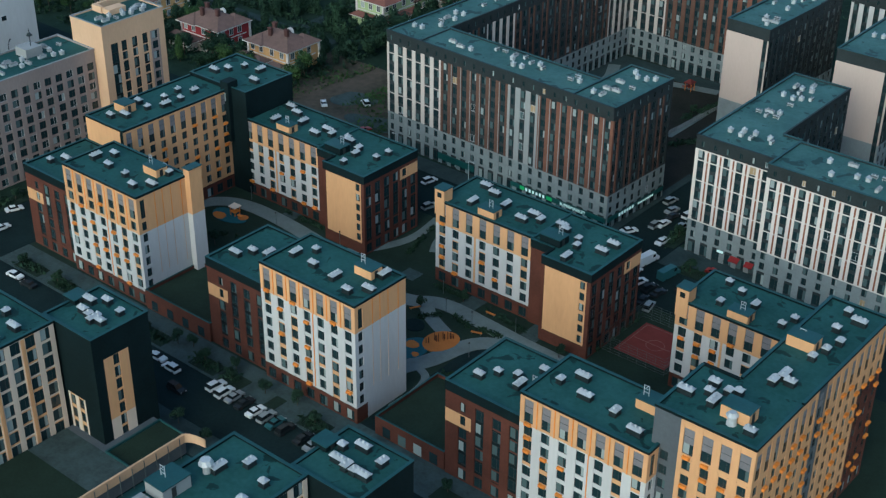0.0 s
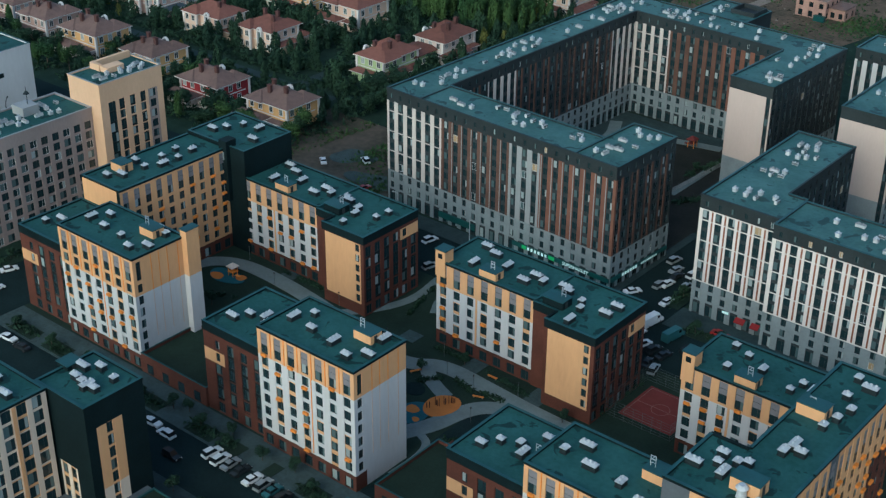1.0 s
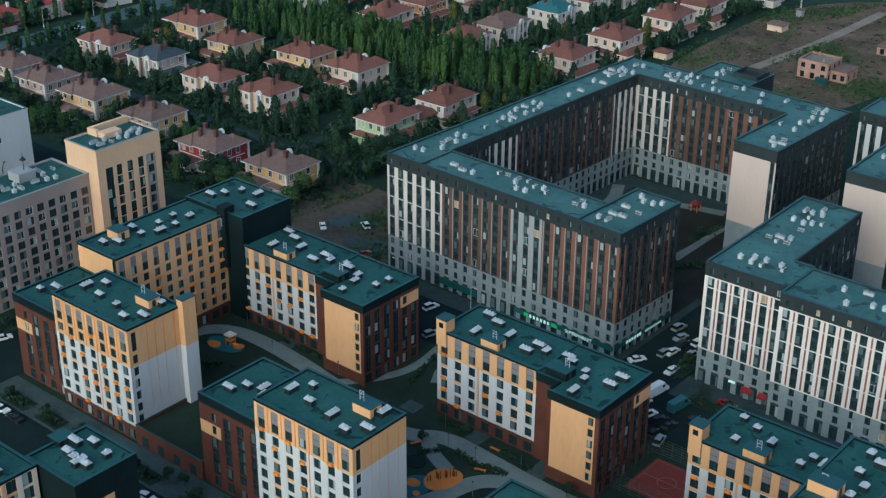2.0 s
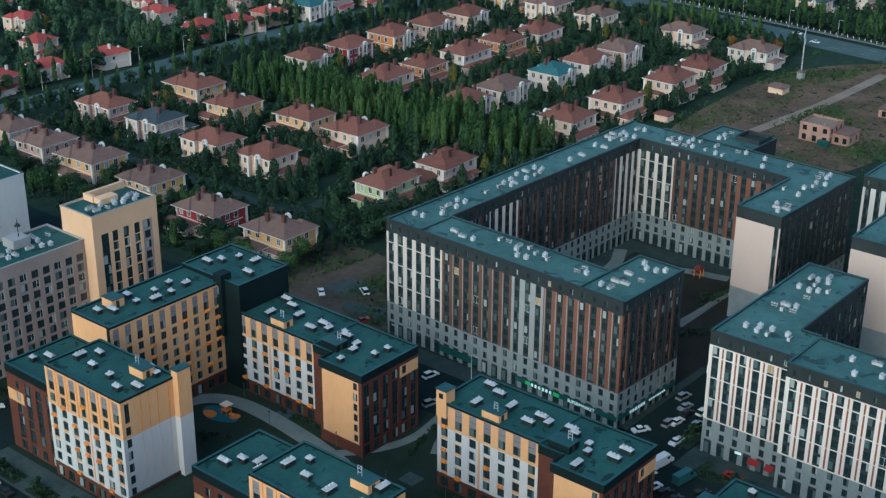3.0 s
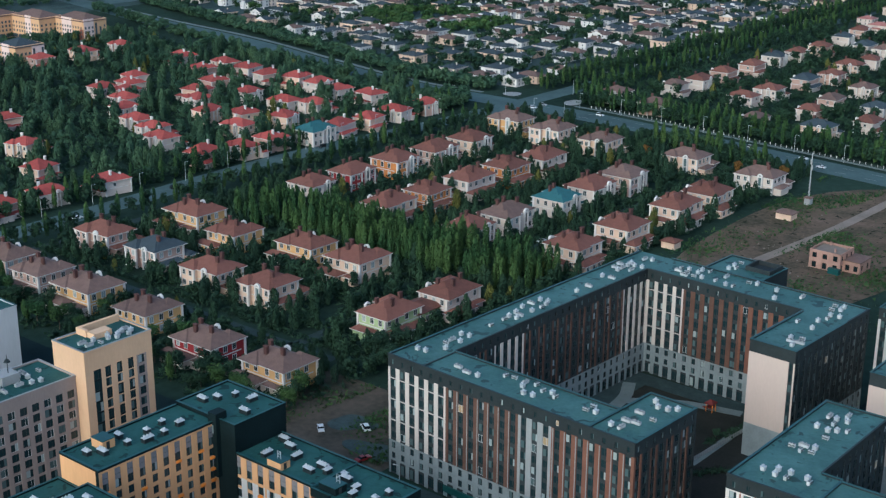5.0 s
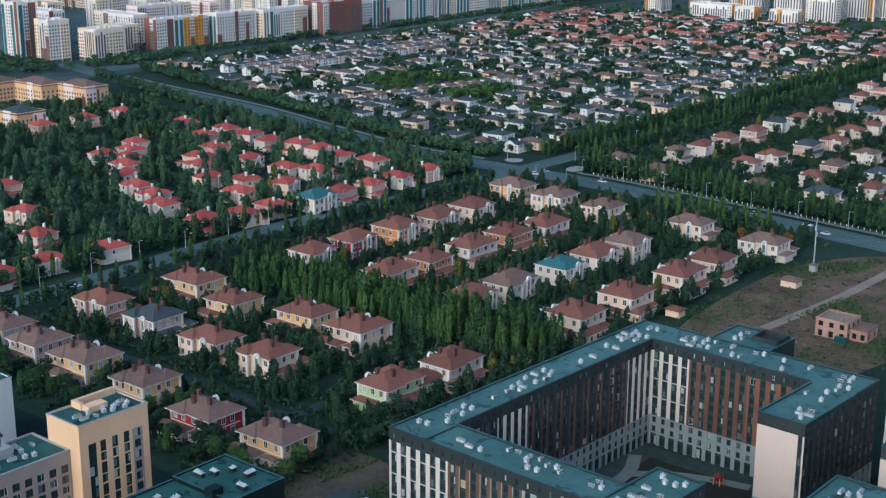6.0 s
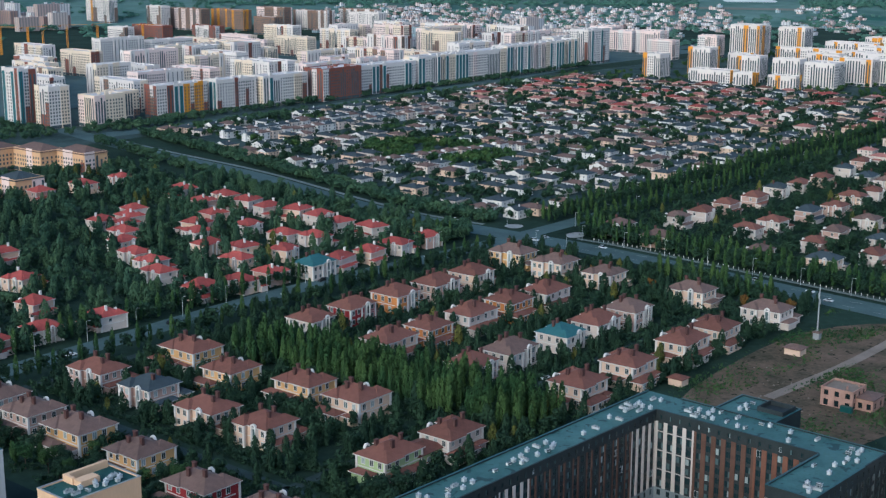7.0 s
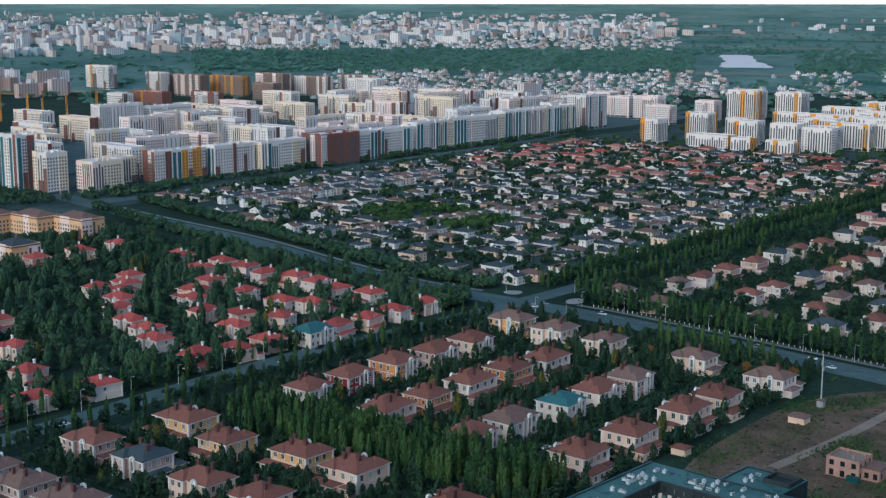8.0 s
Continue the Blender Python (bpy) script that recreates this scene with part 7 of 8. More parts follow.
def shrubs(name, n, x0, x1, y0, y1, size, tall, gap, label):
    c = np.stack([sg.uniform(x0, x1, n), sg.uniform(y0, y1, n), sg.uniform(0.1, 1.0, n) ** 1.5 * tall], 1)
    ok = np.ones(n, bool)
    for hx, hy in HOUSES:
        ok &= (c[:, 0] - hx) ** 2 + (c[:, 1] - hy) ** 2 > gap * gap
    ok &= np.array([free(x, y, 0.1) for x, y in c[:, :2]])
    lump = np.sin(c[:, 0] * 0.37 + 2 * np.sin(c[:, 1] * 0.21)) + np.sin(c[:, 1] * 0.33 + 2 * np.sin(c[:, 0] * 0.17))
    ok &= lump > -0.5
    c = c[ok]
    a, b2 = sg.normal(size=c.shape) * size, sg.normal(size=c.shape) * size
    q = np.stack([c - a - b2, c + a - b2, c + 1.2 * b2], 1)
    q[..., 2] = np.maximum(q[..., 2], 0.05)
    return tagged(new(name, leaf_mesh(name, q, "leaf")), label, "shrubs", kind="stuff")


shrubs("garden_shrubs", 90000, -470, -282, 258, 624, 0.4, 2.6, 9.6, "dark shrubs filling the villa gardens")
def tufts(name, n, x0, x1, y0, y1, size, tall, label):
    c = np.stack([sg.uniform(x0, x1, n), sg.uniform(y0, y1, n), sg.uniform(0.1, 1.0, n) * tall], 1)
    lump = np.sin(c[:, 0] * 0.12 + 2 * np.sin(c[:, 1] * 0.07)) + np.sin(c[:, 1] * 0.09 + 2 * np.sin(c[:, 0] * 0.06))
    c = c[(lump + 0.8 * sg.normal(size=n) > 0.7) & (np.abs(c[:, 0] + 244 - 0.1 * (c[:, 1] - 540)) > 6)]
    a, b2 = sg.normal(size=c.shape) * size, sg.normal(size=c.shape) * size
    return tagged(new(name, leaf_mesh(name, np.stack([c - a - b2, c + a - b2, c + 1.2 * b2], 1), "leaf_p")), label, "weeds", kind="stuff")


tufts("weeds", 42000, -278, -165, 440, 618, 0.3, 0.6, "rough green weeds on waste ground")
tufts("plot_weeds", 9000, -299, -240, 262, 300, 0.28, 0.7, "rough weeds on the trodden plot")
shrubs("western_shrubs", 60000, -860, -505, 290, 650, 0.55, 3.2, 8.5, "dark shrubs of the red-roofed estate")
shrubs("northern_shrubs", 44000, -465, -150, 672, 1020, 0.55, 3.0, 8.5, "dark shrubs of the northern estate")

# hedges along the plots
hq = []
for x0, y0, x1, y1 in ((-365, 405, -365, 600), (-457, 420, -457, 600), (-450, 350, -310, 350), (-470, 300, -305, 300), (-470, 312, -305, 312), (-316, 320, -316, 600), (-322, 320, -322, 600), (-408, 420, -408, 600), (-414, 420, -414, 600)):
    ln = math.hypot(x1 - x0, y1 - y0)
    gg = np.random.RandomState(int(ln))
    n = int(ln * 5)
    t = gg.uniform(0, 1, n)
    c = np.stack([x0 + (x1 - x0) * t, y0 + (y1 - y0) * t, gg.uniform(0.2, 2.2, n)], 1) + gg.normal(size=(n, 3)) * [0.5, 0.5, 0]
    a = gg.normal(size=(n, 3)) * 0.4
    b2 = gg.normal(size=(n, 3)) * 0.4
    hq.append(np.stack([c - a - b2, c + a - b2, c + 1.2 * b2], 1))
tagged(new("garden_hedge", leaf_mesh("garden_hedge", np.concatenate(hq), "leaf")), "clipped dark green hedges along garden plots", "hedge", kind="stuff")

# street lamps and a post fence by the main road
lamp_proto = None
lamps = [(-500.5, y) for y in range(310, 620, 26)] + [(x, road_y(x) + 14) for x in range(-450, -180, 28)] + [(-474, y) for y in range(690, 1000, 34)] + [(-440, 632), (-520, 632), (-462, 634), (-505, 664)]
lamps += [(-200, 253), (-225, 253), (-142, 270), (-142, 300)]
for x, y in lamps:
    if lamp_proto is None:
        lamp_proto = thing("street_lamp", "slim pale street lamp with a single arm", "street lamp", group="street lamps")
        s = Shape()
        s.tube(0, 0, 0, 9.0, 0.12, 0.07, 6)
        part("pole", s, ["ventcap"], lamp_proto)
        s = Shape()
        s.box(0, 1.6, -0.05, 0.05, 8.9, 9.0)
        part("arm", s, ["ventcap"], lamp_proto)
        s = Shape()
        s.box(1.2, 2.0, -0.16, 0.16, 8.82, 8.96)
        part("head", s, ["ventcap"], lamp_proto)
        lamp_proto.matrix_basis = pose(x, y, 0)
    else:
        copy_thing(lamp_proto, pose(x, y, 0, 0, 0, (x * 7) % 2 * 180))
fence = thing("road_fence", "low fence of pale posts along the main road", "fence")
ps = Shape()
ps.box(-0.13, 0.13, -0.13, 0.13, 0, 1.1), ps.box(-0.18, 0.18, -0.18, 0.18, 1.1, 1.2)
pm = ps.mesh("post", ["trim"])
for k in range(95):
    part("post", pm, None, fence, at=pose(-445 + 3.2 * k, road_y(-445 + 3.2 * k) + 18.6, 0))
s = Shape()
for z in (0.5, 1.0):
    a, c = -445, -445 + 3.2 * 94
    s.face([(a, road_y(a) + 18.6, z), (c, road_y(c) + 18.6, z), (c, road_y(c) + 18.6, z + 0.12), (a, road_y(a) + 18.6, z + 0.12)])
part("rail", s, ["metal"], fence)
for c, sh, x, y, hd in (("white", "saloon", -286, 628, 173), ("silver", "suv", -330, 641, -7), ("white", "saloon", -488, 345, 88), ("dark", "suv", -494, 402, 90), ("silver", "saloon", -492, 470, 85), ("white", "suv", -470, 644, 10), ("silver", "saloon", -520, 640, 165), ("white", "saloon", -321, 447, 88), ("silver", "suv", -317.6, 530, 88)):
    park(c, sh, x, y, hd, 0.1)

# entrance pads, low lamps and planting in the courtyard
for x, y0, y1 in ((-164, 206.9, 212.6), (-145.6, 206.0, 212.4), (-226, 210.6, 214.5), (-183.4, 208.5, 212.6)):
    slab("entrance_pad", x - 2.2, x + 2.2, y0, y1, 0.21, "pave_s", "grey paved pad in front of an entrance", "path", base=0.0)
for x, y in ((-166.3, 203.2), (-158.3, 202.6), (-151, 192.5), (-149, 206.6), (-172, 209), (-186, 205), (-225, 206.4), (-206, 209.8), (-240, 212)):
    lamp = thing("garden_lamp", "slim dark garden lamp beside the path", "lamp", pose(x, y, 0.1), "garden lamps")
    s = Shape()
    s.tube(0, 0, 0, 3.6, 0.06, n=6)
    part("pole", s, ["metal"], lamp)
    s = Shape()
    s.tube(0, 0, 3.6, 3.9, 0.16, 0.2, 6)
    part("head", s, ["darkframe"], lamp)


def bed_of_leaves(name, rows, label, seed, wide=0.7, tall=0.9, per=26, size=0.2):
    """Low planting along straight or slanting rows."""
    r = np.random.RandomState(seed)
    out = []
    for x0, y0, x1, y1 in rows:
        n = int(math.hypot(x1 - x0, y1 - y0) * per)
        t = r.uniform(0, 1, n)
        keep = np.sin(t * n * 0.02 + x0) > -0.75
        c = np.stack([x0 + (x1 - x0) * t + r.normal(0, wide / 2, n), y0 + (y1 - y0) * t + r.normal(0, wide / 2, n), 0.15 + r.uniform(0, 1, n) ** 1.4 * tall], 1)[keep]
        a, b2 = r.normal(size=c.shape) * size, r.normal(size=c.shape) * size
        out.append(np.stack([c - a - b2, c + a - b2, c + 1.2 * b2], 1))
    return tagged(new(name, leaf_mesh(name, np.concatenate(out), "leaf")), label, "shrubs", kind="stuff")


bed_of_leaves("courtyard_shrubs", [(-160, 209.8, -148, 208.2), (-178, 210.4, -167, 210.6), (-206, 212.6, -228, 213), (-170, 197, -166, 201.6), (-164, 203, -158, 201.4), (-156, 202.4, -150, 203), (-151, 183, -145, 189), (-146, 196, -138, 200), (-175, 192, -171, 189), (-210, 202, -190, 199), (-240, 190, -228, 196), (-190, 216, -194, 232), (-186, 226, -182, 234), (-131.6, 212, -131.6, 231), (-219.6, 178.4, -199, 178.4), (-218, 163, -200, 163), (-218, 168, -201, 173), (-147, 164, -133, 164), (-146, 170, -134, 175)], "dark low shrubs in the courtyard beds", 71)
bed_of_leaves("street_shrubs", [(-258.6, 153.6, -250.4, 153.6), (-245.6, 153.6, -238.4, 153.6), (-233.6, 153.6, -226.4, 153.6), (-217.6, 153.6, -205.4, 153.6), (-195.6, 153.6, -188.4, 153.6), (-186, 153.6, -180.4, 153.6), (-162.6, 153.6, -156.4, 153.6), (-299, 135, -206, 134.6), (-287, 153, -287, 234), (-278.2, 181, -278.2, 227), (-144.4, 263, -144, 307), (-135.6, 255, -120.4, 255), (-165.6, 239, -150.4, 239), (-156.6, 309, -156.6, 359), (-205, 276, -180, 290), (-214, 300, -200, 345), (-184, 300, -168, 320), (-180, 330, -176, 352)], "dark low shrubs along streets and courts", 72, 1.6, 1.0, 24, 0.24)

# cars on the main road
for c, sh, x, off, hd in (("white", "saloon", -300, 5, -7), ("silver", "suv", -360, -5, 173), ("white", "suv", -430, 5, 0), ("dark", "saloon", -245, -5, 173), ("white", "van", -520, -4, 180), ("silver", "saloon", -470, 6, 0), ("white", "saloon", -200, 5, -7)):
    park(c, sh, x, road_y(x) + off, hd, 0.1)
for c, sh, y, off, hd in (("white", "saloon", 420, 3, 92), ("dark", "suv", 500, -3, 270), ("silver", "saloon", 575, 3, 88)):
    park(c, sh, -494 + off, y, hd, 0.1)

# ---- the white city beyond the boulevard ----
M["city_white"] = material("city_white", (0.63, 0.585, 0.56), 0.7, 0.1, 0.03, 0.4, 0)
M["city_cream"] = material("city_cream", (0.66, 0.55, 0.43), 0.7, 0.1, 0.03, 0.4, 0)
M["city_teal"] = material("city_teal", (0.025, 0.15, 0.18), 0.6, 0.15, 0.03, 0.4, 0)
M["city_brick"] = material("city_brick", (0.2, 0.075, 0.055), 0.8, 0.15, 0.03, 0.4, 0)
M["city_orange"] = material("city_orange", (0.6, 0.26, 0.03), 0.7, 0.1, 0.03, 0.4, 0)
M["city_brown"] = material("city_brown", (0.2, 0.13, 0.1), 0.7, 0.15, 0.03, 0.4, 0)
M["city_rose"] = material("city_rose", (0.7, 0.56, 0.52), 0.7, 0.1, 0.03, 0.4, 0)
M["city_roof"] = material("city_roof", (0.5, 0.48, 0.48), 0.8, 0.2, 0.05, 0.4, 0)
M["city_beige"] = material("city_beige", (0.6, 0.38, 0.22), 0.7, 0.1, 0.03, 0.4, 0)
M["city_glass"] = material("city_glass", (0.075, 0.1, 0.11), 0.25, 0.3, 0.2, 1.0, 0)
CITY = ["city_white", "city_cream", "city_teal", "city_brick", "city_orange", "city_brown", "city_rose", "city_roof", "city_glass"]


def city_block(x0, x1, y0, y1, h, base, accents, seed, label, roof="city_roof", strips=0.25, near=False):
    """A city block: storeys of windows, framed glass strips, panels that change colour part of the way up, roof houses."""
    g = random.Random(seed)
    top = thing("city_block", label, "apartment building", group="white city blocks")
    z = land((x0 + x1) / 2, (y0 + y1) / 2)
    s = Shape()
    s.box(x0, x1, y0, y1, z - 3, z + h, 0, 1)
    for q in ((x0, x1, y0, y0 + 0.5), (x0, x1, y1 - 0.5, y1), (x0, x0 + 0.5, y0 + 0.5, y1 - 0.5), (x1 - 0.5, x1, y0 + 0.5, y1 - 0.5)):
        s.box(*q, z + h, z + h + 0.9)
    part("wall", s, [base, roof], top)
    wins, rest = Shape(), Shape()
    tints = sorted(set(accents) | {base, "city_white", "city_teal"})
    for side, ox, oy, ln in (("S", x0, y0, x1 - x0), ("E", x1, y0, y1 - y0)):
        u, nrm = SIDES[side]

        def at(a, d, zz):
            return (ox + u[0] * a + nrm[0] * d, oy + u[1] * a + nrm[1] * d, zz)

        def proud(sh, a0, a1, za, zb, d, m=0):
            p, q = at(a0, -0.3, 0), at(a1, d, 0)
            sh.box(min(p[0], q[0]), max(p[0], q[0]), min(p[1], q[1]), max(p[1], q[1]), za, zb, m)

        def pane(a0, a1, za, zb, d):
            wins.face([at(a0, d, za), at(a1, d, za), at(a1, d, zb), at(a0, d, zb)])

        def bay(a0, a1, za, zb, d, m):
            if near:
                b = Shape()
                proud(b, a0, a1, za, zb, d)
                part("bay", b, [m], top)
            else:
                proud(rest, a0, a1, za, zb, d, tints.index(m))

        a = 0.0
        while a < ln - 3:
            m = g.choice(accents)
            if m == "city_teal":
                w = min(6.0, ln - a)
                lift = g.choice((0.6, 1.4, 2.2))
                bay(a + 0.2, a + w - 0.2, z, z + h + lift, 0.5, base if base == "city_white" else "city_white")
                if near:
                    bay(a + 1.1, a + w - 1.1, z + 3, z + h - 1.4, 0.75, "city_teal")
                pane(a + w / 2 - 0.5, a + w / 2 + 0.5, z + 3.4, z + h - 1.8, 0.8)
            else:
                pale = m in ("city_white", "city_cream", "city_rose", base)
                w = min(g.choice((7.5, 9, 12)) if pale else g.choice((5, 6.5, 8)), ln - a)
                up = h * (1 if pale or m == "city_orange" or g.random() < 0.35 else g.choice((0.35, 0.5, 0.65)))
                d = 0.1
                if m != base:
                    d = 0.5
                    bay(a + 0.3, a + w - 0.3, z, z + up + (g.choice((0, 0.8, 1.6)) if up == h else 0), 0.4, m)
                n = max(1, round(w / 3.2))
                upright = g.random() < strips
                for i in range(n):
                    c = a + w * (i + 0.5) / n
                    if upright:
                        pane(c - 0.85, c + 0.85, z + 4, z + h - g.choice((1.6, 4.6)), d)
                    else:
                        for f in range(int((h - 4.4) / 3.0)):
                            pane(c - 0.75, c + 0.75, z + 4.6 + 3 * f, z + 6.3 + 3 * f, d)
            pane(a + 0.5, a + w - 0.5, z + 0.5, z + 3.2, 0.85)
            a += w
    if rest.v:
        tagged(part("cladding", rest, tints, top), kind="stuff")
    tagged(part("glazing", wins, ["city_glass"], top), kind="stuff")
    s = Shape()
    for k in range(max(3, int((x1 - x0) * (y1 - y0) / 260))):
        x, y = g.uniform(x0 + 1, x1 - 4), g.uniform(y0 + 1, y1 - 4)
        s.box(x, x + g.uniform(1.5, 4), y, y + g.uniform(1.5, 4), z + h - 0.1, z + h + g.uniform(1.0, 2.8))
    tagged(part("roof_clutter", s, [base], top), kind="stuff")
    return top


W_, C_, T_, B_, O_, N_, R_ = "city_white", "city_cream", "city_teal", "city_brick", "city_orange", "city_brown", "city_rose"
slab("city_ground", -1620, -1040, 690, 1850, 0.04, "asphalt_pale", "dark streets between the white city blocks", "ground")
# first row along the boulevard
for x0, x1, y0, y1, h, base, acc, say in (
    (-1122, -1098, 722, 742, 51, W_, (W_, B_, T_), "tall white tower with brick and teal bays"),
    (-1085, -1064, 730, 752, 37, W_, (W_, C_, B_), "white and brick corner tower with tall windows"),
    (-1066, -1042, 762, 796, 28, C_, (C_, C_, R_), "cream stone block with pilasters and a cornice"),
    (-1090, -1066, 806, 830, 26, C_, (C_, N_), "low cream block behind the corner"),
    (-1068, -1050, 838, 900, 30, W_, (W_, T_, N_, O_, B_), "white, brown and orange striped block"),
    (-1066, -1046, 908, 960, 30, W_, (C_, W_, T_, B_), "white block with teal and cream bays"),
    (-1060, -1040, 964, 1026, 30, W_, (C_, T_, B_, W_), "white, cream and teal block facing the boulevard"),
    (-1054, -1026, 1034, 1092, 33, B_, (B_, W_, B_), "brick corner block with white columns"),
    (-1056, -1034, 1100, 1190, 31, W_, (W_, C_, T_, B_), "long white and cream block"),
    (-1058, -1036, 1196, 1360, 34, W_, (W_, C_, T_, R_, T_), "long white block with teal window bays"),
    (-1062, -1040, 1366, 1520, 36, W_, (W_, C_, T_, R_, T_), "long white block with teal window bays"),
    (-1082, -1052, 1560, 1612, 45, W_, (T_, W_, B_, W_), "white and teal corner tower with brick bays"),
):
    city_block(x0, x1, y0, y1, h, base, acc, int(y0), say, near=True)
# rows behind, round their courts
cg = random.Random(77)
for x1, ya, yb in ((-1100, 850, 1560), (-1165, 800, 1620), (-1240, 850, 1700), (-1320, 900, 1700), (-1410, 960, 1720), (-1500, 1020, 1750)):
    y = ya
    while y < yb:
        ln = cg.choice((45, 70, 95))
        if cg.random() < 0.86 and y > 700 - 0.34 * (x1 + 1040) * 2.1 - 60:
            h, base = cg.choice((27, 30, 30, 33, 36)), cg.choice((W_, W_, C_, R_))
            if cg.random() < 0.5:
                city_block(x1 - 18, x1, y, y + ln, h, base, (base, C_, T_, R_, T_, B_) if x1 > -1330 else (base, T_), int(y - x1), "white city block with pale coloured bays")
            else:
                city_block(x1 - 62, x1, y, y + 18, h, base, (base, C_, B_, N_, T_) if x1 > -1330 else (base, C_, B_), int(y - x1) + 1, "white city block with brown and cream bays")
        y += ln + cg.uniform(10, 26)
# orange and white quarter to the north-east
for x0, x1, y0, y1, h in ((-900, -876, 1452, 1476, 30), (-866, -836, 1500, 1524, 36), (-836, -806, 1545, 1560, 28), (-830, -776, 1440, 1462, 17), (-768, -744, 1432, 1448, 17), (-800, -770, 1500, 1520, 30), (-750, -716, 1492, 1510, 30), (-724, -690, 1430, 1446, 17), (-700, -664, 1470, 1500, 30), (-740, -700, 1560, 1580, 32), (-660, -600, 1560, 1580, 30), (-650, -570, 1640, 1662, 34), (-720, -640, 1700, 1720, 32), (-600, -520, 1720, 1740, 36), (-560, -480, 1560, 1580, 34), (-820, -760, 1640, 1660, 30), (-760, -690, 1640, 1660, 30), (-790, -720, 1720, 1740, 34), (-704, -650, 1540, 1560, 30), (-770, -730, 1800, 1822, 36), (-690, -640, 1600, 1618, 32), (-720, -660, 1660, 1680, 34)):
    city_block(x0, x1, y0, y1, h, W_, (W_, O_, W_, W_), int(x0 * 3 + y0), "white block with orange upright bays", strips=0.92)
for x0, x1, y0, y1, h in ((-930, -886, 1724, 1752, 50), (-876, -838, 1760, 1786, 47), (-660, -630, 1830, 1856, 52)):
    city_block(x0, x1, y0, y1, h, W_, (W_, O_, W_), int(x0), "tall white tower with orange edges", strips=0.9)
for x0, x1, y0, y1, h in ((-1040, -1000, 1690, 1710, 26), (-1000, -970, 1760, 1784, 30), (-1090, -1050, 1740, 1765, 34), (-960, -930, 1820, 1845, 42), (-1150, -1110, 1760, 1790, 30), (-1210, -1170, 1800, 1830, 32)):
    city_block(x0, x1, y0, y1, h, R_, (R_, W_, R_), int(x0), "rose-coloured block with white upright stripes")
# beige houses by the crossing to the west, under steep dark roofs
for x0, x1, y0, y1, h, rf in ((-871, -838, 604, 624, 16, "taupe"), (-905, -871, 590, 611, 16, "taupe"), (-938, -905, 574, 597, 16, "taupe"), (-820, -797, 521, 543, 13, "slate"), (-850, -826, 505, 520, 14, "slate")):
    block = city_block(x0, x1, y0, y1, h, "city_beige", ("city_beige", "city_beige", R_, "city_beige", B_), int(y0), "low beige block with ochre bays and a steep dark roof", roof=ROOFS["taupe"], strips=0.2)
    s = Shape()
    s.hip(x0 - 0.8, x1 + 0.8, y0 - 0.8, y1 + 0.8, h + 0.1, 4.6)
    part("roof", s, [ROOFS[rf]], block)
# half-built brown row with cranes
for k, (x, y, ln, h, base, acc) in enumerate(((-1857, 1398, 30, 22, W_, (N_, W_)), (-1830, 1440, 55, 24, B_, (B_, B_)), (-1750, 1490, 40, 24, B_, (W_, B_)), (-2235, 1640, 50, 44, W_, (W_, N_, O_)), (-2020, 1605, 30, 42, W_, (N_, W_)), (-1975, 1640, 60, 38, N_, (N_, R_)), (-1920, 1690, 60, 36, N_, (N_, O_, N_)), (-1860, 1740, 50, 40, N_, (N_, R_)), (-1810, 1790, 60, 34, N_, (N_, T_)), (-1750, 1850, 60, 36, N_, (W_, N_)), (-1690, 1800, 44, 34, W_, (W_, T_)), (-1640, 1760, 36, 38, W_, (W_, T_)), (-1780, 1650, 36, 30, N_, (N_, N_)))):
    city_block(x - ln * 0.72, x + ln * 0.72, y, y + 20, h, base, acc, 300 + k, "brown and white block under construction")


def crane(x, y, h, turn):
    top = thing("tower_crane", "orange tower crane over a building site", "crane", pose(x, y, land(x, y), 0, 0, turn), "tower cranes")
    s = Shape()
    for k in range(int(h / 3)):
        for ex, ey in ((-1, -1), (1, -1), (1, 1), (-1, 1)):
            s.box(ex - 0.25, ex + 0.25, ey - 0.25, ey + 0.25, 3 * k, 3 * k + 3)
        s.box(-1.2, 1.2, -1.2, 1.2, 3 * k + 2.7, 3 * k + 3)
    part("mast", s, ["city_orange"], top)
    s = Shape()
    s.box(-10, 30, -0.22, 0.22, h, h + 0.5)
    part("jib", s, ["city_orange"], top)
    s = Shape()
    s.box(-12, -8, -1, 1, h - 2.4, h)
    part("counterweight", s, ["city_brown"], top)


for x, y, h, t in ((-1766, 1130, 40, 20), (-1780, 1184, 36, 80), (-1760, 1196, 30, 140), (-1752, 1232, 38, 60), (-1744, 1280, 38, 100), (-1700, 1330, 36, 30)):
    crane(x, y, h, t)

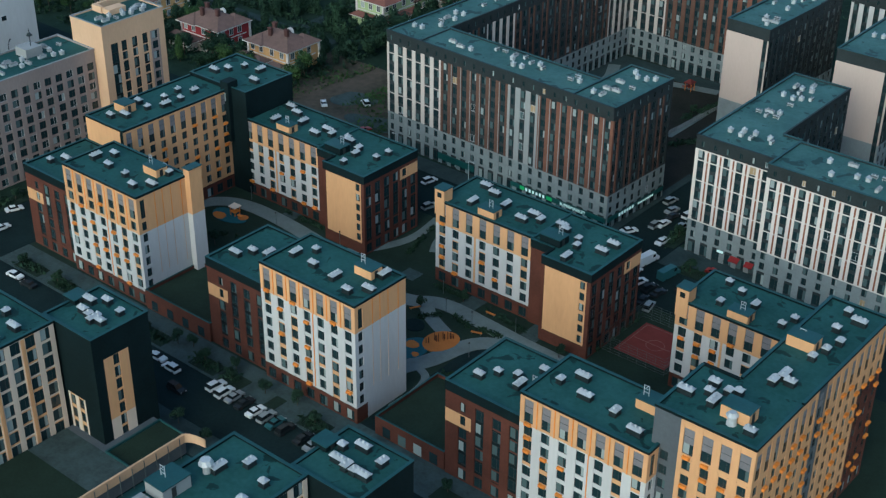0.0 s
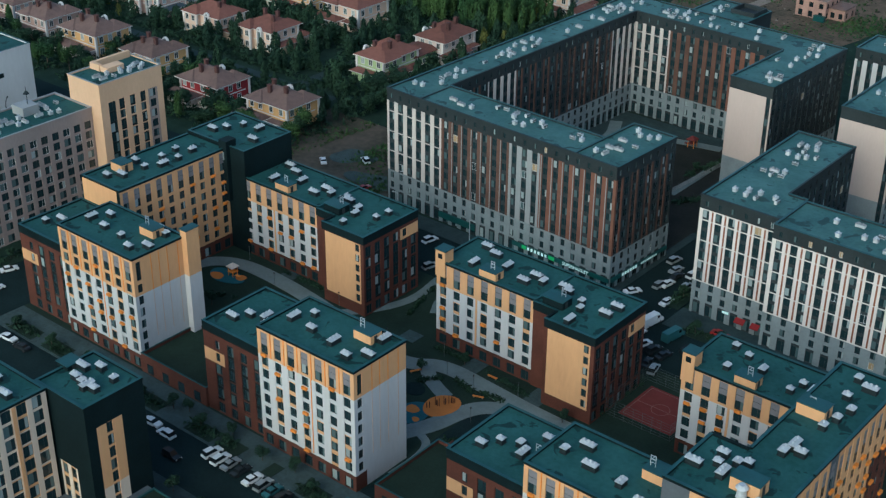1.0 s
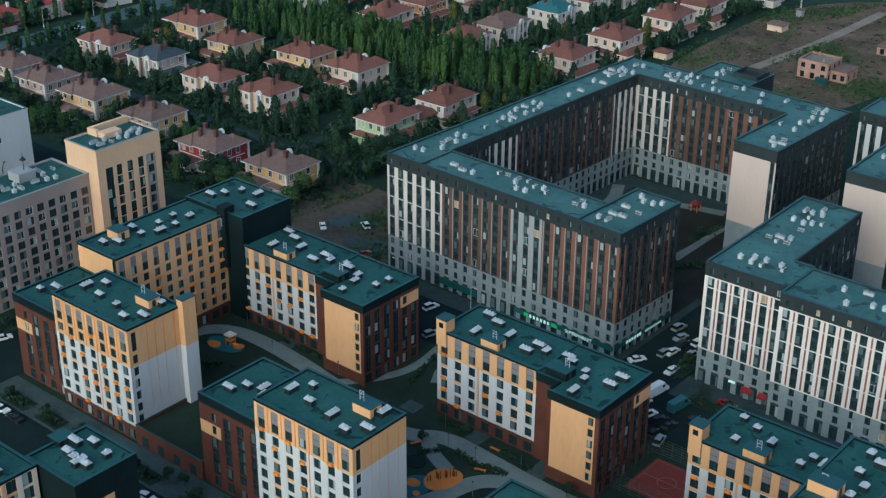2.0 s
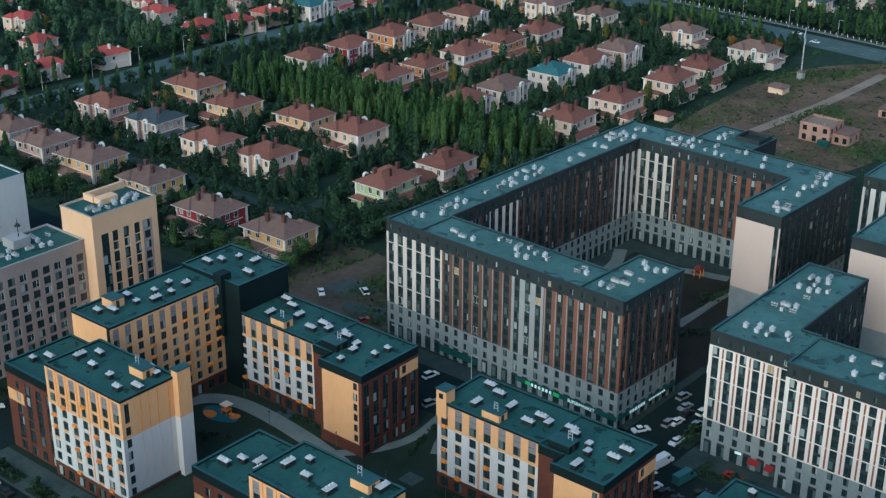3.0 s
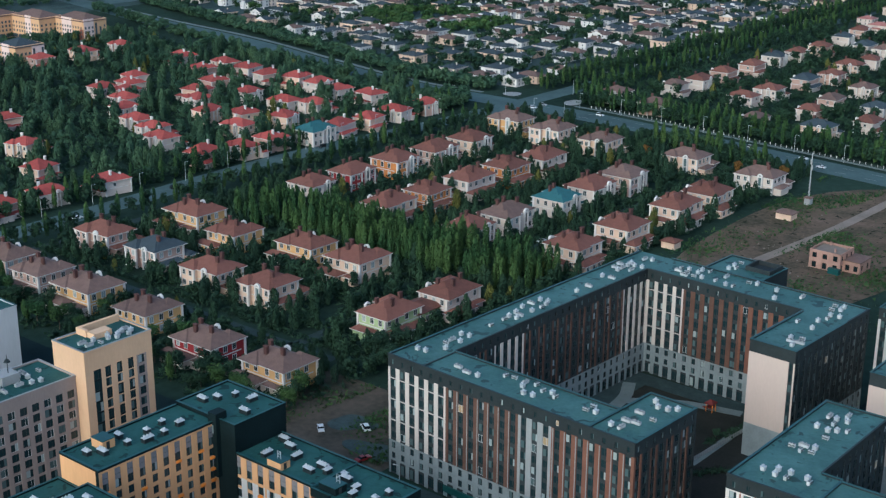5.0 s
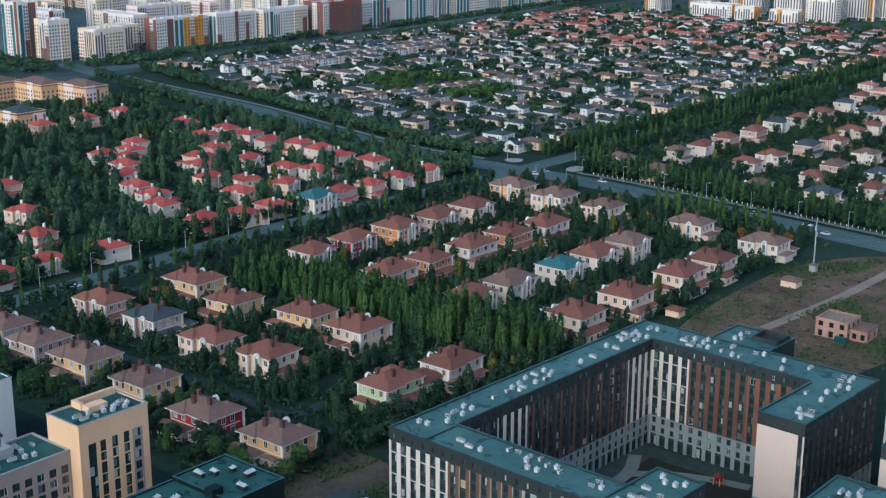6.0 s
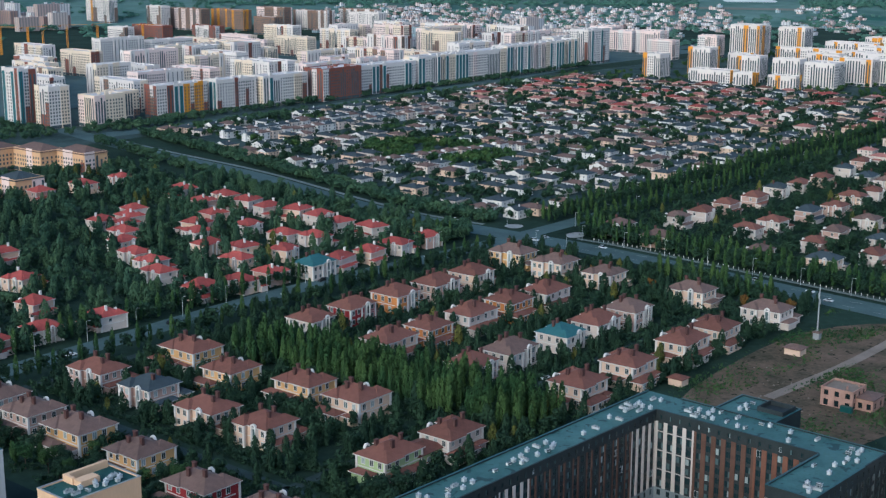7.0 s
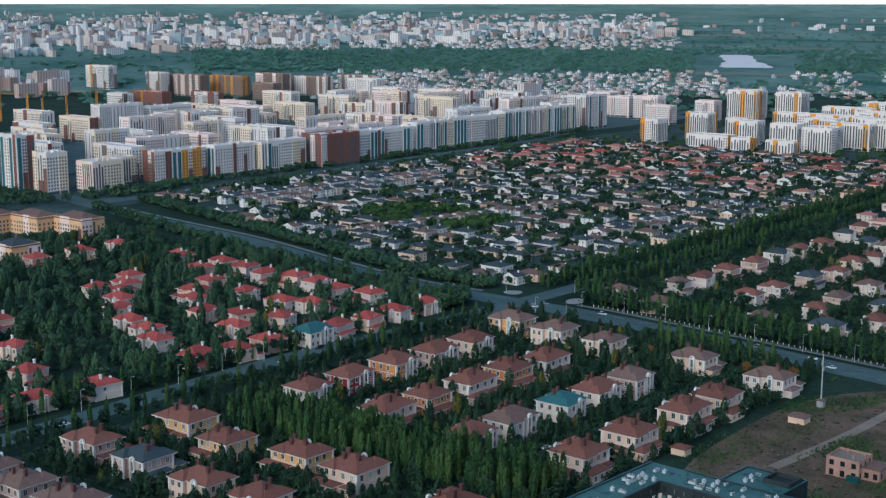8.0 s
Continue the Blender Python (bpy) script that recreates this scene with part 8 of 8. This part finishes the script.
# ---- far estates of small houses: too many to count ----
def small_houses(name, spots, walls, roofs, label, seed, size=(9, 8, 5.2), gables=False):
    g = random.Random(seed)
    s = Shape()
    nw = len(walls)
    for x, y in spots:
        a, d, e = (k * g.uniform(0.42, 0.62) for k in size)
        e *= 1.25
        w, rf = g.randrange(nw), nw + g.randrange(len(roofs))
        s.box(x - a, x + a, y - d, y + d, 0, e, w)
        s.hip(x - a - 0.6, x + a + 0.6, y - d - 0.6, y + d + 0.6, e, 2.2, rf, w)
        if g.random() < 0.5:
            s.box(x - a * 0.4, x + a * 0.4, y - d - 2.2, y - d, 0, e * 0.62, w)
            s.hip(x - a * 0.5, x + a * 0.5, y - d - 2.8, y - d + 0.02, e * 0.62, 0.9, rf)
        k = nw + len(roofs)
        for z in (0.9, 3.2):
            for t in (-0.55, 0.1, 0.6):
                s.box(x + a * t, x + a * t + 0.9, y - d - 0.03, y - d, z, z + 1.3, k)
                s.box(x + a, x + a + 0.03, y + d * t, y + d * t + 0.9, z, z + 1.3, k)
        if gables and g.random() < 0.22:
            q = [(x - a * 0.8, y - d - 0.7, e - 0.2), (x + a * 0.8, y - d - 0.7, e - 0.2), (x, y - d - 0.7, e + 2.3)]
            s.face(q, 0), s.face([q[1], (x + a * 0.8, y, e), (x, y, e + 2.3), q[2]], rf), s.face([q[0], q[2], (x, y, e + 2.3), (x - a * 0.8, y, e)], rf)
        s.box(x + a * 0.3, x + a * 0.3 + 0.8, y, y + 0.7, e, e + 2.8, w)
    return tagged(new(name, s.mesh(name, [WALLS[k] for k in walls] + [ROOFS[k] for k in roofs] + ["city_glass"])), label, "houses", kind="stuff")


def north_of_road(x, y):
    return y > 668 + max(0.0, -520 - x) * 0.24 and x > -975


hg = random.Random(21)
M["estate_ground"] = material("estate_yards", (0.026, 0.056, 0.053), 0.95, 0.5, 0.03, 0.3, 0.2, tint=(0.065, 0.096, 0.093), spec=0.05)
s = Shape()
s.face([(-965, 790, 0.045), (-520, 682, 0.045), (-505, 1440, 0.045), (-965, 1440, 0.045)])
s.face([(-1000, 1440.5, 0.045), (-440, 1440.5, 0.045), (-440, 1950, 0.045), (-1000, 1950, 0.045)])
s.face([(-1040, 560, 0.045), (-966, 560, 0.045), (-966, 1440, 0.045), (-1040, 1440, 0.045)])
s.face([(-1180, 640, 0.05), (-1041, 640, 0.05), (-1041, 860, 0.05), (-1180, 860, 0.05)])
tagged(new("estate_ground", s.mesh("estate_ground", ["estate_ground"])), "grey-green yards between small far houses", "ground", kind="structure")
for k in range(1, 17, 2):
    y = 683 + 44 * k
    x0 = max(-960, -520 - (y - 690) / 0.24)
    ribbon("estate_street", [(x0, y + 1), (-505, y)], 5, 0.085, "paving", "grey street between far houses", "road")
for k in range(4):
    x = -838 + 100 * k
    ribbon("estate_street", [(x, 800), (x, 1400)], 6, 0.09, "asphalt_pale", "pale street across the far estate", "road")
# terraces of joined houses
def terrace(x0, y0, x1, y1, n, seed):
    g = random.Random(seed)
    top = thing("terrace", "long row of joined pale houses with grey roofs", "house", group="terraces")
    for k in range(n):
        x, y = x0 + (x1 - x0) * k / (n - 1), y0 + (y1 - y0) * k / (n - 1)
        e = g.choice((5.8, 6.4, 7.2))
        s = Shape()
        s.box(x - 5, x + 5, y - 5, y + 5, 0, e), s.box(x - 1.6, x + 1.6, y - 6.6, y - 5, 0, e + 1)
        for t in (-3.6, 2.4):
            for z in (1, 3.8):
                s.box(x + t, x + t + 1.3, y - 5.05, y - 5, z, z + 1.5, 1), s.box(x + 5, x + 5.05, y + t, y + t + 1.3, z, z + 1.5, 1)
        house = part("house", s, [WALLS[g.choice(("cool", "white", "cool"))], "city_glass"], top)
        s = Shape()
        s.hip(x - 5.6, x + 5.6, y - 5.6, y + 5.6, e, 2.2)
        part("roof", s, [ROOFS[g.choice(("slate", "slate", "taupe"))]], house)


terrace(-908, 800, -894, 1052, 22, 1)
terrace(-880, 800, -868, 1040, 20, 2)
terrace(-710, 760, -668, 980, 18, 3)
terrace(-574, 870, -560, 1050, 14, 4)
plots_a, plots_b, plots_c, yards = [], [], [], []
for j in range(17):
    for back in (0, 17):
        y = 690 + 44 * j + back
        for i in range(19):
            p = (-960 + 24.5 * i + 8 * (j % 2) + hg.uniform(-2.5, 2.5), y + hg.uniform(-2, 2))
            in_park = ((p[0] + 715) / 75) ** 2 + ((p[1] - 850) / 48) ** 2 < 1
            if not north_of_road(*p) or p[0] > -512 or in_park or -918 < p[0] < -858 and p[1] < 1060:
                continue
            for _ in range(3):
                yards.append((p[0] + hg.uniform(-12, 12), y + (24 if back else -7) + hg.uniform(-5, 5)))
            yards.append((p[0] + 12, p[1] + hg.uniform(-8, 8)))
            if hg.random() < 0.26:
                yards += [(p[0] + hg.uniform(-7, 7), p[1] + hg.uniform(-6, 6)) for _ in range(3)]
                continue
            (plots_b if y > 1130 and hg.random() < 0.55 else plots_a).append(p)
park_trees = [(-715 + 74 * math.sqrt(hg.random()) * math.cos(t), 850 + 47 * math.sqrt(hg.random()) * math.sin(t)) for t in (hg.uniform(0, 6.28) for _ in range(230))]
for x in range(-455, -120, 30):
    for y in range(1030, 1420, 30):
        if hg.random() < 0.8:
            plots_c.append((x + hg.uniform(-5, 5), y + hg.uniform(-5, 5)))
        yards.append((x + 14, y + hg.uniform(-8, 8)))
small_houses("small_houses", plots_a, ("cool", "cool", "white", "cool", "cream"), ("slate", "slate", "slate", "taupe"), "rows of small pale houses with dark roofs", 1, (13.5, 11, 7.6), True)
small_houses("red_roof_houses", plots_b, ("cream", "white", "pink"), ("salmon", "brown", "salmon", "red"), "rows of small pale houses with red roofs", 2, (14.5, 12, 8.0))
small_houses("brown_roof_houses", plots_c, ("cream", "white", "white"), ("brown", "salmon", "taupe"), "pale houses with brown roofs in the far estate", 3, (13, 11, 8.4))
woods("far_garden_trees", yards, "far", "leaf", "dark trees between small far houses", 31, 0.6, 1.1)
woods("park_trees", park_trees, "far", "leaf_p", "green park trees amid the far estate", 32, 0.7, 1.2)
belt = []
for k in range(900):
    t = hg.random()
    x = -520 - 460 * t
    belt.append((x, 645 + max(0.0, -575 - x) * 0.24 + hg.choice((-1, 1, 1)) * hg.uniform(19, 33)))
belt += [(-968 + hg.uniform(-8, 8), 780 + 620 * hg.random()) for _ in range(260)]
belt += [(hg.uniform(-1010, -800), hg.uniform(540, 650)) for _ in range(230)]
belt += [(hg.uniform(-1180, -1020), hg.uniform(630, 722)) for _ in range(230)]
belt += [(hg.uniform(-1040, -1005), hg.uniform(735, 860)) for _ in range(90)]
belt += [(-1028 + hg.uniform(-9, 5) - (0.07 * (y - 1340) if y > 1340 else 0), y) for y in (760 + 800 * hg.random() for _ in range(330))]
belt += [(-975 + hg.uniform(-6, 8), 790 + 560 * hg.random()) for _ in range(160)]
belt = [p for p in belt if math.hypot(p[0] + 484, p[1] - 650) > 34 and all((p[0] - hx) ** 2 + (p[1] - hy) ** 2 > 80 for hx, hy in HOUSES)]
quarter = [(hg.uniform(-960, -480), hg.uniform(1410, 1900)) for _ in range(520)] + [(hg.uniform(-1000, -560), 800 + 125 * k + hg.uniform(-5, 5)) for k in range(6) for _ in range(60)]
woods("quarter_trees", quarter, "far", "leaf_p", "green street trees between far houses and blocks", 41, 0.6, 1.1)
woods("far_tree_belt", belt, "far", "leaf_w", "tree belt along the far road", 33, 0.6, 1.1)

# ---- the wide plain and the skyline ----
def afar(d, az):
    """A place d metres off on the compass line az, where the rising sheet of ground meets its line of sight."""
    lo, hi = min(d, 2600.0), min(d, 4900.0)
    for _ in range(40):
        r = (lo + hi) / 2
        lo, hi = (r, hi) if (170 - land(r, 0)) / r > 170 / d else (lo, r)
    t = math.radians(az)
    return lo * math.sin(t), lo * math.cos(t), lo / d


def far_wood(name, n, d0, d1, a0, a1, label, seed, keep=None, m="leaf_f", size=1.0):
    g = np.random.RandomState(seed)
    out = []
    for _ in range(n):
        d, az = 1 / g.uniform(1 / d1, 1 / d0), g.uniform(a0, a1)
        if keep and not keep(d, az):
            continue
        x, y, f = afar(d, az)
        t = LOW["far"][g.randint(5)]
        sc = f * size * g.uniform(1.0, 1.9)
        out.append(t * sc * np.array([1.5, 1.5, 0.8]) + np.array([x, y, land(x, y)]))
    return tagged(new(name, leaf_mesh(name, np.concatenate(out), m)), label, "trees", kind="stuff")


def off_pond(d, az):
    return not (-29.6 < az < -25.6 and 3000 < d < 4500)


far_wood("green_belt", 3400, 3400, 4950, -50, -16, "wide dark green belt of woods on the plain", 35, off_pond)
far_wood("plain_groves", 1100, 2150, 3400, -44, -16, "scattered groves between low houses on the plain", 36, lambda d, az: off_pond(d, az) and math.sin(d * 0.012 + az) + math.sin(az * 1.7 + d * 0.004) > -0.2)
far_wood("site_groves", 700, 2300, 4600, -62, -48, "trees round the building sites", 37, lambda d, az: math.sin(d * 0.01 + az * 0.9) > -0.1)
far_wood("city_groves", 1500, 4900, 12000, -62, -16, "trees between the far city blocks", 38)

# Skyline wall colours are kept pale so that they stand in for haze.
def tower_material():
    m = bpy.data.materials.new("skyline_facade_hazed")
    m.use_nodes = True
    n, l = m.node_tree.nodes, m.node_tree.links
    p = n["Principled BSDF"]
    geo = n.new("ShaderNodeNewGeometry")
    ramp = n.new("ShaderNodeValToRGB")
    r = ramp.color_ramp
    r.interpolation = "CONSTANT"
    r.elements[0].color = (0.58, 0.57, 0.58, 1)
    r.elements[1].position, r.elements[1].color = 0.3, (0.55, 0.46, 0.42, 1)
    for q, c in ((0.5, (0.42, 0.33, 0.3)), (0.64, (0.27, 0.36, 0.4)), (0.76, (0.7, 0.66, 0.64)), (0.88, (0.33, 0.22, 0.19))):
        r.elements.new(q).color = (*c, 1)
    l.new(geo.outputs["Random Per Island"], ramp.inputs[0])
    sep, add, comb = n.new("ShaderNodeSeparateXYZ"), n.new("ShaderNodeMath"), n.new("ShaderNodeCombineXYZ")
    l.new(geo.outputs["Position"], sep.inputs[0])
    l.new(sep.outputs[0], add.inputs[0]), l.new(sep.outputs[1], add.inputs[1])
    l.new(add.outputs[0], comb.inputs[0]), l.new(sep.outputs[2], comb.inputs[1])
    br = n.new("ShaderNodeTexBrick")
    br.inputs["Scale"].default_value = 1.0
    br.inputs["Brick Width"].default_value = 6.0
    br.inputs["Row Height"].default_value = 500.0
    br.inputs["Mortar Size"].default_value = 1.3
    br.offset = 0.0
    l.new(comb.outputs[0], br.inputs["Vector"])
    mix = n.new("ShaderNodeMix")
    mix.data_type = "RGBA"
    mix.inputs["B"].default_value = (0.1, 0.13, 0.15, 1)
    mul = n.new("ShaderNodeMath")
    mul.operation = "MULTIPLY"
    mul.inputs[1].default_value = 0.55
    l.new(br.outputs["Fac"], mul.inputs[0])
    l.new(mul.outputs[0], mix.inputs["Factor"])
    l.new(ramp.outputs[0], mix.inputs["A"])
    l.new(mix.outputs["Result"], p.inputs["Base Color"])
    p.inputs["Roughness"].default_value = 0.7
    return m


M["skyline"] = tower_material()


M["far_rose"] = material("rosy_roofs", (0.4, 0.31, 0.29), 0.8, 0.2, 0.01, 0.1, 0)
M["sky_roof"] = material("skyline_roofs", (0.3, 0.31, 0.33), 0.8, 0.2, 0.01, 0.1, 0)


def quarter_of(name, spots, label, seed, hs, ls, dp=(12, 16), tall=0.12, tops=("sky_roof", "far_rose"), row=3, m="skyline"):
    """Far slabs in short parallel rows round each spot (distance, compass line)."""
    g = random.Random(seed)
    s = Shape()
    for d, az in spots:
        x, y, f = afar(d, az)
        z = land(x, y)
        across = g.random() < 0.62
        for k in range(g.randint(1, row)):
            ln, dd, h = f * g.uniform(*ls), f * g.uniform(*dp), f * g.uniform(*hs) * (g.uniform(1.5, 2.0) if g.random() < tall else 1)
            if h > 45 * f:
                ln *= 0.45
            ox, oy = f * g.uniform(-70, 70), f * (k * 42 + g.uniform(-8, 8))
            cx, cy = (x + ox * 0.79 - oy * 0.62, y + ox * 0.62 + oy * 0.79)
            w, e = (ln, dd) if across else (dd, ln)
            zz = land(cx, cy)
            top = g.choice((1, 1, 2))
            s.box(cx - w / 2, cx + w / 2, cy - e / 2, cy + e / 2, zz - 12, zz + h, 0, top)
            for q in range(g.randint(0, 2)):
                a, c = cx + g.uniform(-0.35, 0.35) * w, cy + g.uniform(-0.35, 0.35) * e
                s.box(a - 2 * f, a + 2 * f, c - 2 * f, c + 2 * f, zz + h, zz + h + 2.6 * f, 0, top)
    return tagged(new(name, s.mesh(name, [m, *tops])), label, "buildings", kind="stuff")


sg2 = random.Random(404)


def spread(n, d0, d1, a0, a1, keep=None):
    out = []
    while len(out) < n:
        p = (1 / sg2.uniform(1 / d1, 1 / d0), sg2.uniform(a0, a1))
        if not keep or keep(*p):
            out.append(p)
    return out


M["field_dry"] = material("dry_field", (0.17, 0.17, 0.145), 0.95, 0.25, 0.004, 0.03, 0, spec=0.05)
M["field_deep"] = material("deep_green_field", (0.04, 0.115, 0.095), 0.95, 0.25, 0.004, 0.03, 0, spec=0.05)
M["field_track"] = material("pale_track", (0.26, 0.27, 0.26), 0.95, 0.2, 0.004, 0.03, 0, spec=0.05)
fields = Shape()
fg = random.Random(88)
for k in range(120):
    d, a0 = 1 / fg.uniform(1 / 22000, 1 / 2900), fg.uniform(-48, -15)
    span, deep, m = fg.uniform(1.0, 4.5), fg.uniform(0.01, 0.05), fg.choice((0, 1, 1, 1, 2))
    if not off_pond(d, a0) or not off_pond(d, a0 + span) or d < 5000 and a0 < -33:
        continue
    d1 = d * (1 + (0.006 if m == 2 else deep))
    slant = fg.uniform(-0.02, 0.02)
    n = 6
    for i in range(n):
        q = [afar(dd * (1 + slant * (i + e) / n), a0 + span * (i + e) / n) for dd, e in ((d, 0), (d, 1), (d1, 1), (d1, 0))]
        fields.face([(x, y, land(x, y) + 0.6 + 0.05 * (k % 9)) for x, y, _ in q][::-1], m)
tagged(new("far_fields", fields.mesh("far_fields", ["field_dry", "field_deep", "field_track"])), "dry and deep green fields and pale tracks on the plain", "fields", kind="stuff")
quarter_of("skyline_city", spread(640, 5400, 18000, -62, -39), "city blocks along the skyline, paled with painted haze", 1, (14, 30), (20, 85), tall=0.16)
quarter_of("skyline_city_left", spread(34, 4300, 5600, -62, -50.5), "pale tower blocks on the far skyline", 2, (18, 28), (30, 90))
quarter_of("skyline_outskirts", spread(170, 6400, 16000, -39, -30.5), "pale and brown blocks on the outskirts", 3, (12, 28), (20, 80), tall=0.16)
quarter_of("skyline_edge", spread(22, 7000, 13000, -30, -18), "scattered pale blocks at the edge of the city", 8, (12, 30), (20, 70), row=2)
LOW_TOPS = (ROOFS["taupe"], ROOFS["salmon"])
quarter_of("plain_houses", spread(360, 2350, 3300, -44, -31), "low pale houses scattered over the plain", 4, (4, 7), (8, 16), (7, 10), 0, LOW_TOPS)
quarter_of("plain_hamlets", spread(120, 2500, 3300, -31, -17, lambda d, az: off_pond(d, az) and math.sin(az * 1.3 + d * 0.003) > 0.1), "low pale houses beside the fields", 14, (4, 7), (8, 18), (7, 10), 0, LOW_TOPS)
quarter_of("plain_blocks", spread(44, 2080, 2420, -43, -34), "pale mid-rise blocks behind the white city", 5, (10, 20), (16, 44), row=2)
quarter_of("site_blocks", spread(9, 2550, 2800, -58.5, -55.6), "grey-blue blocks behind the building sites", 6, (22, 32), (30, 60), row=2)
quarter_of("village_houses", spread(430, 4900, 6500, -54, -30.5), "low houses beyond the wide green belt", 7, (6, 10), (10, 22), (9, 13), 0, LOW_TOPS)
M["pond"] = material("pond_water", (0.5, 0.48, 0.46), 0.45, 0.1, 0.02, 0.1, 0.0, spec=1.0)
s = Shape()
for i in range(12):
    for j in range(16):
        q = []
        for di, dj in ((0, 0), (1, 0), (1, 1), (0, 1)):
            u, v = (i + di) / 12, (j + dj) / 16
            mid, half = -27.5 - 0.5 * v, (0.95 - 0.45 * v) * (1 + 0.14 * math.sin(9 * v) + 0.08 * math.sin(23 * v))
            r0, t = 3170 + 270 * v, math.radians(mid + (2 * u - 1) * half)
            q.append((r0 * math.sin(t), r0 * math.cos(t), land(r0, 0) + 1.0))
        s.face(q)
tagged(new("pond", s.weld().mesh("pond", ["pond"])), "pale still pond on the plain", "water", kind="structure")

# added glowing band that stands in for pale dusk sky and haze over the skyline
M["horizon_glow"] = glowing("horizon_glow_band", (0.92, 0.88, 0.88), 0.5)
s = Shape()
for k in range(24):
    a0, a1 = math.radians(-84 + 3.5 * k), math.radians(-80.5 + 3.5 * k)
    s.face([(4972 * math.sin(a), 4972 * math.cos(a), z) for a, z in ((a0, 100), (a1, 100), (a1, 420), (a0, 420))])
tagged(new("backdrop", s.weld().mesh("backdrop", ["horizon_glow"])), "added glowing band in place of bright sky at the horizon", "sky", kind="structure")
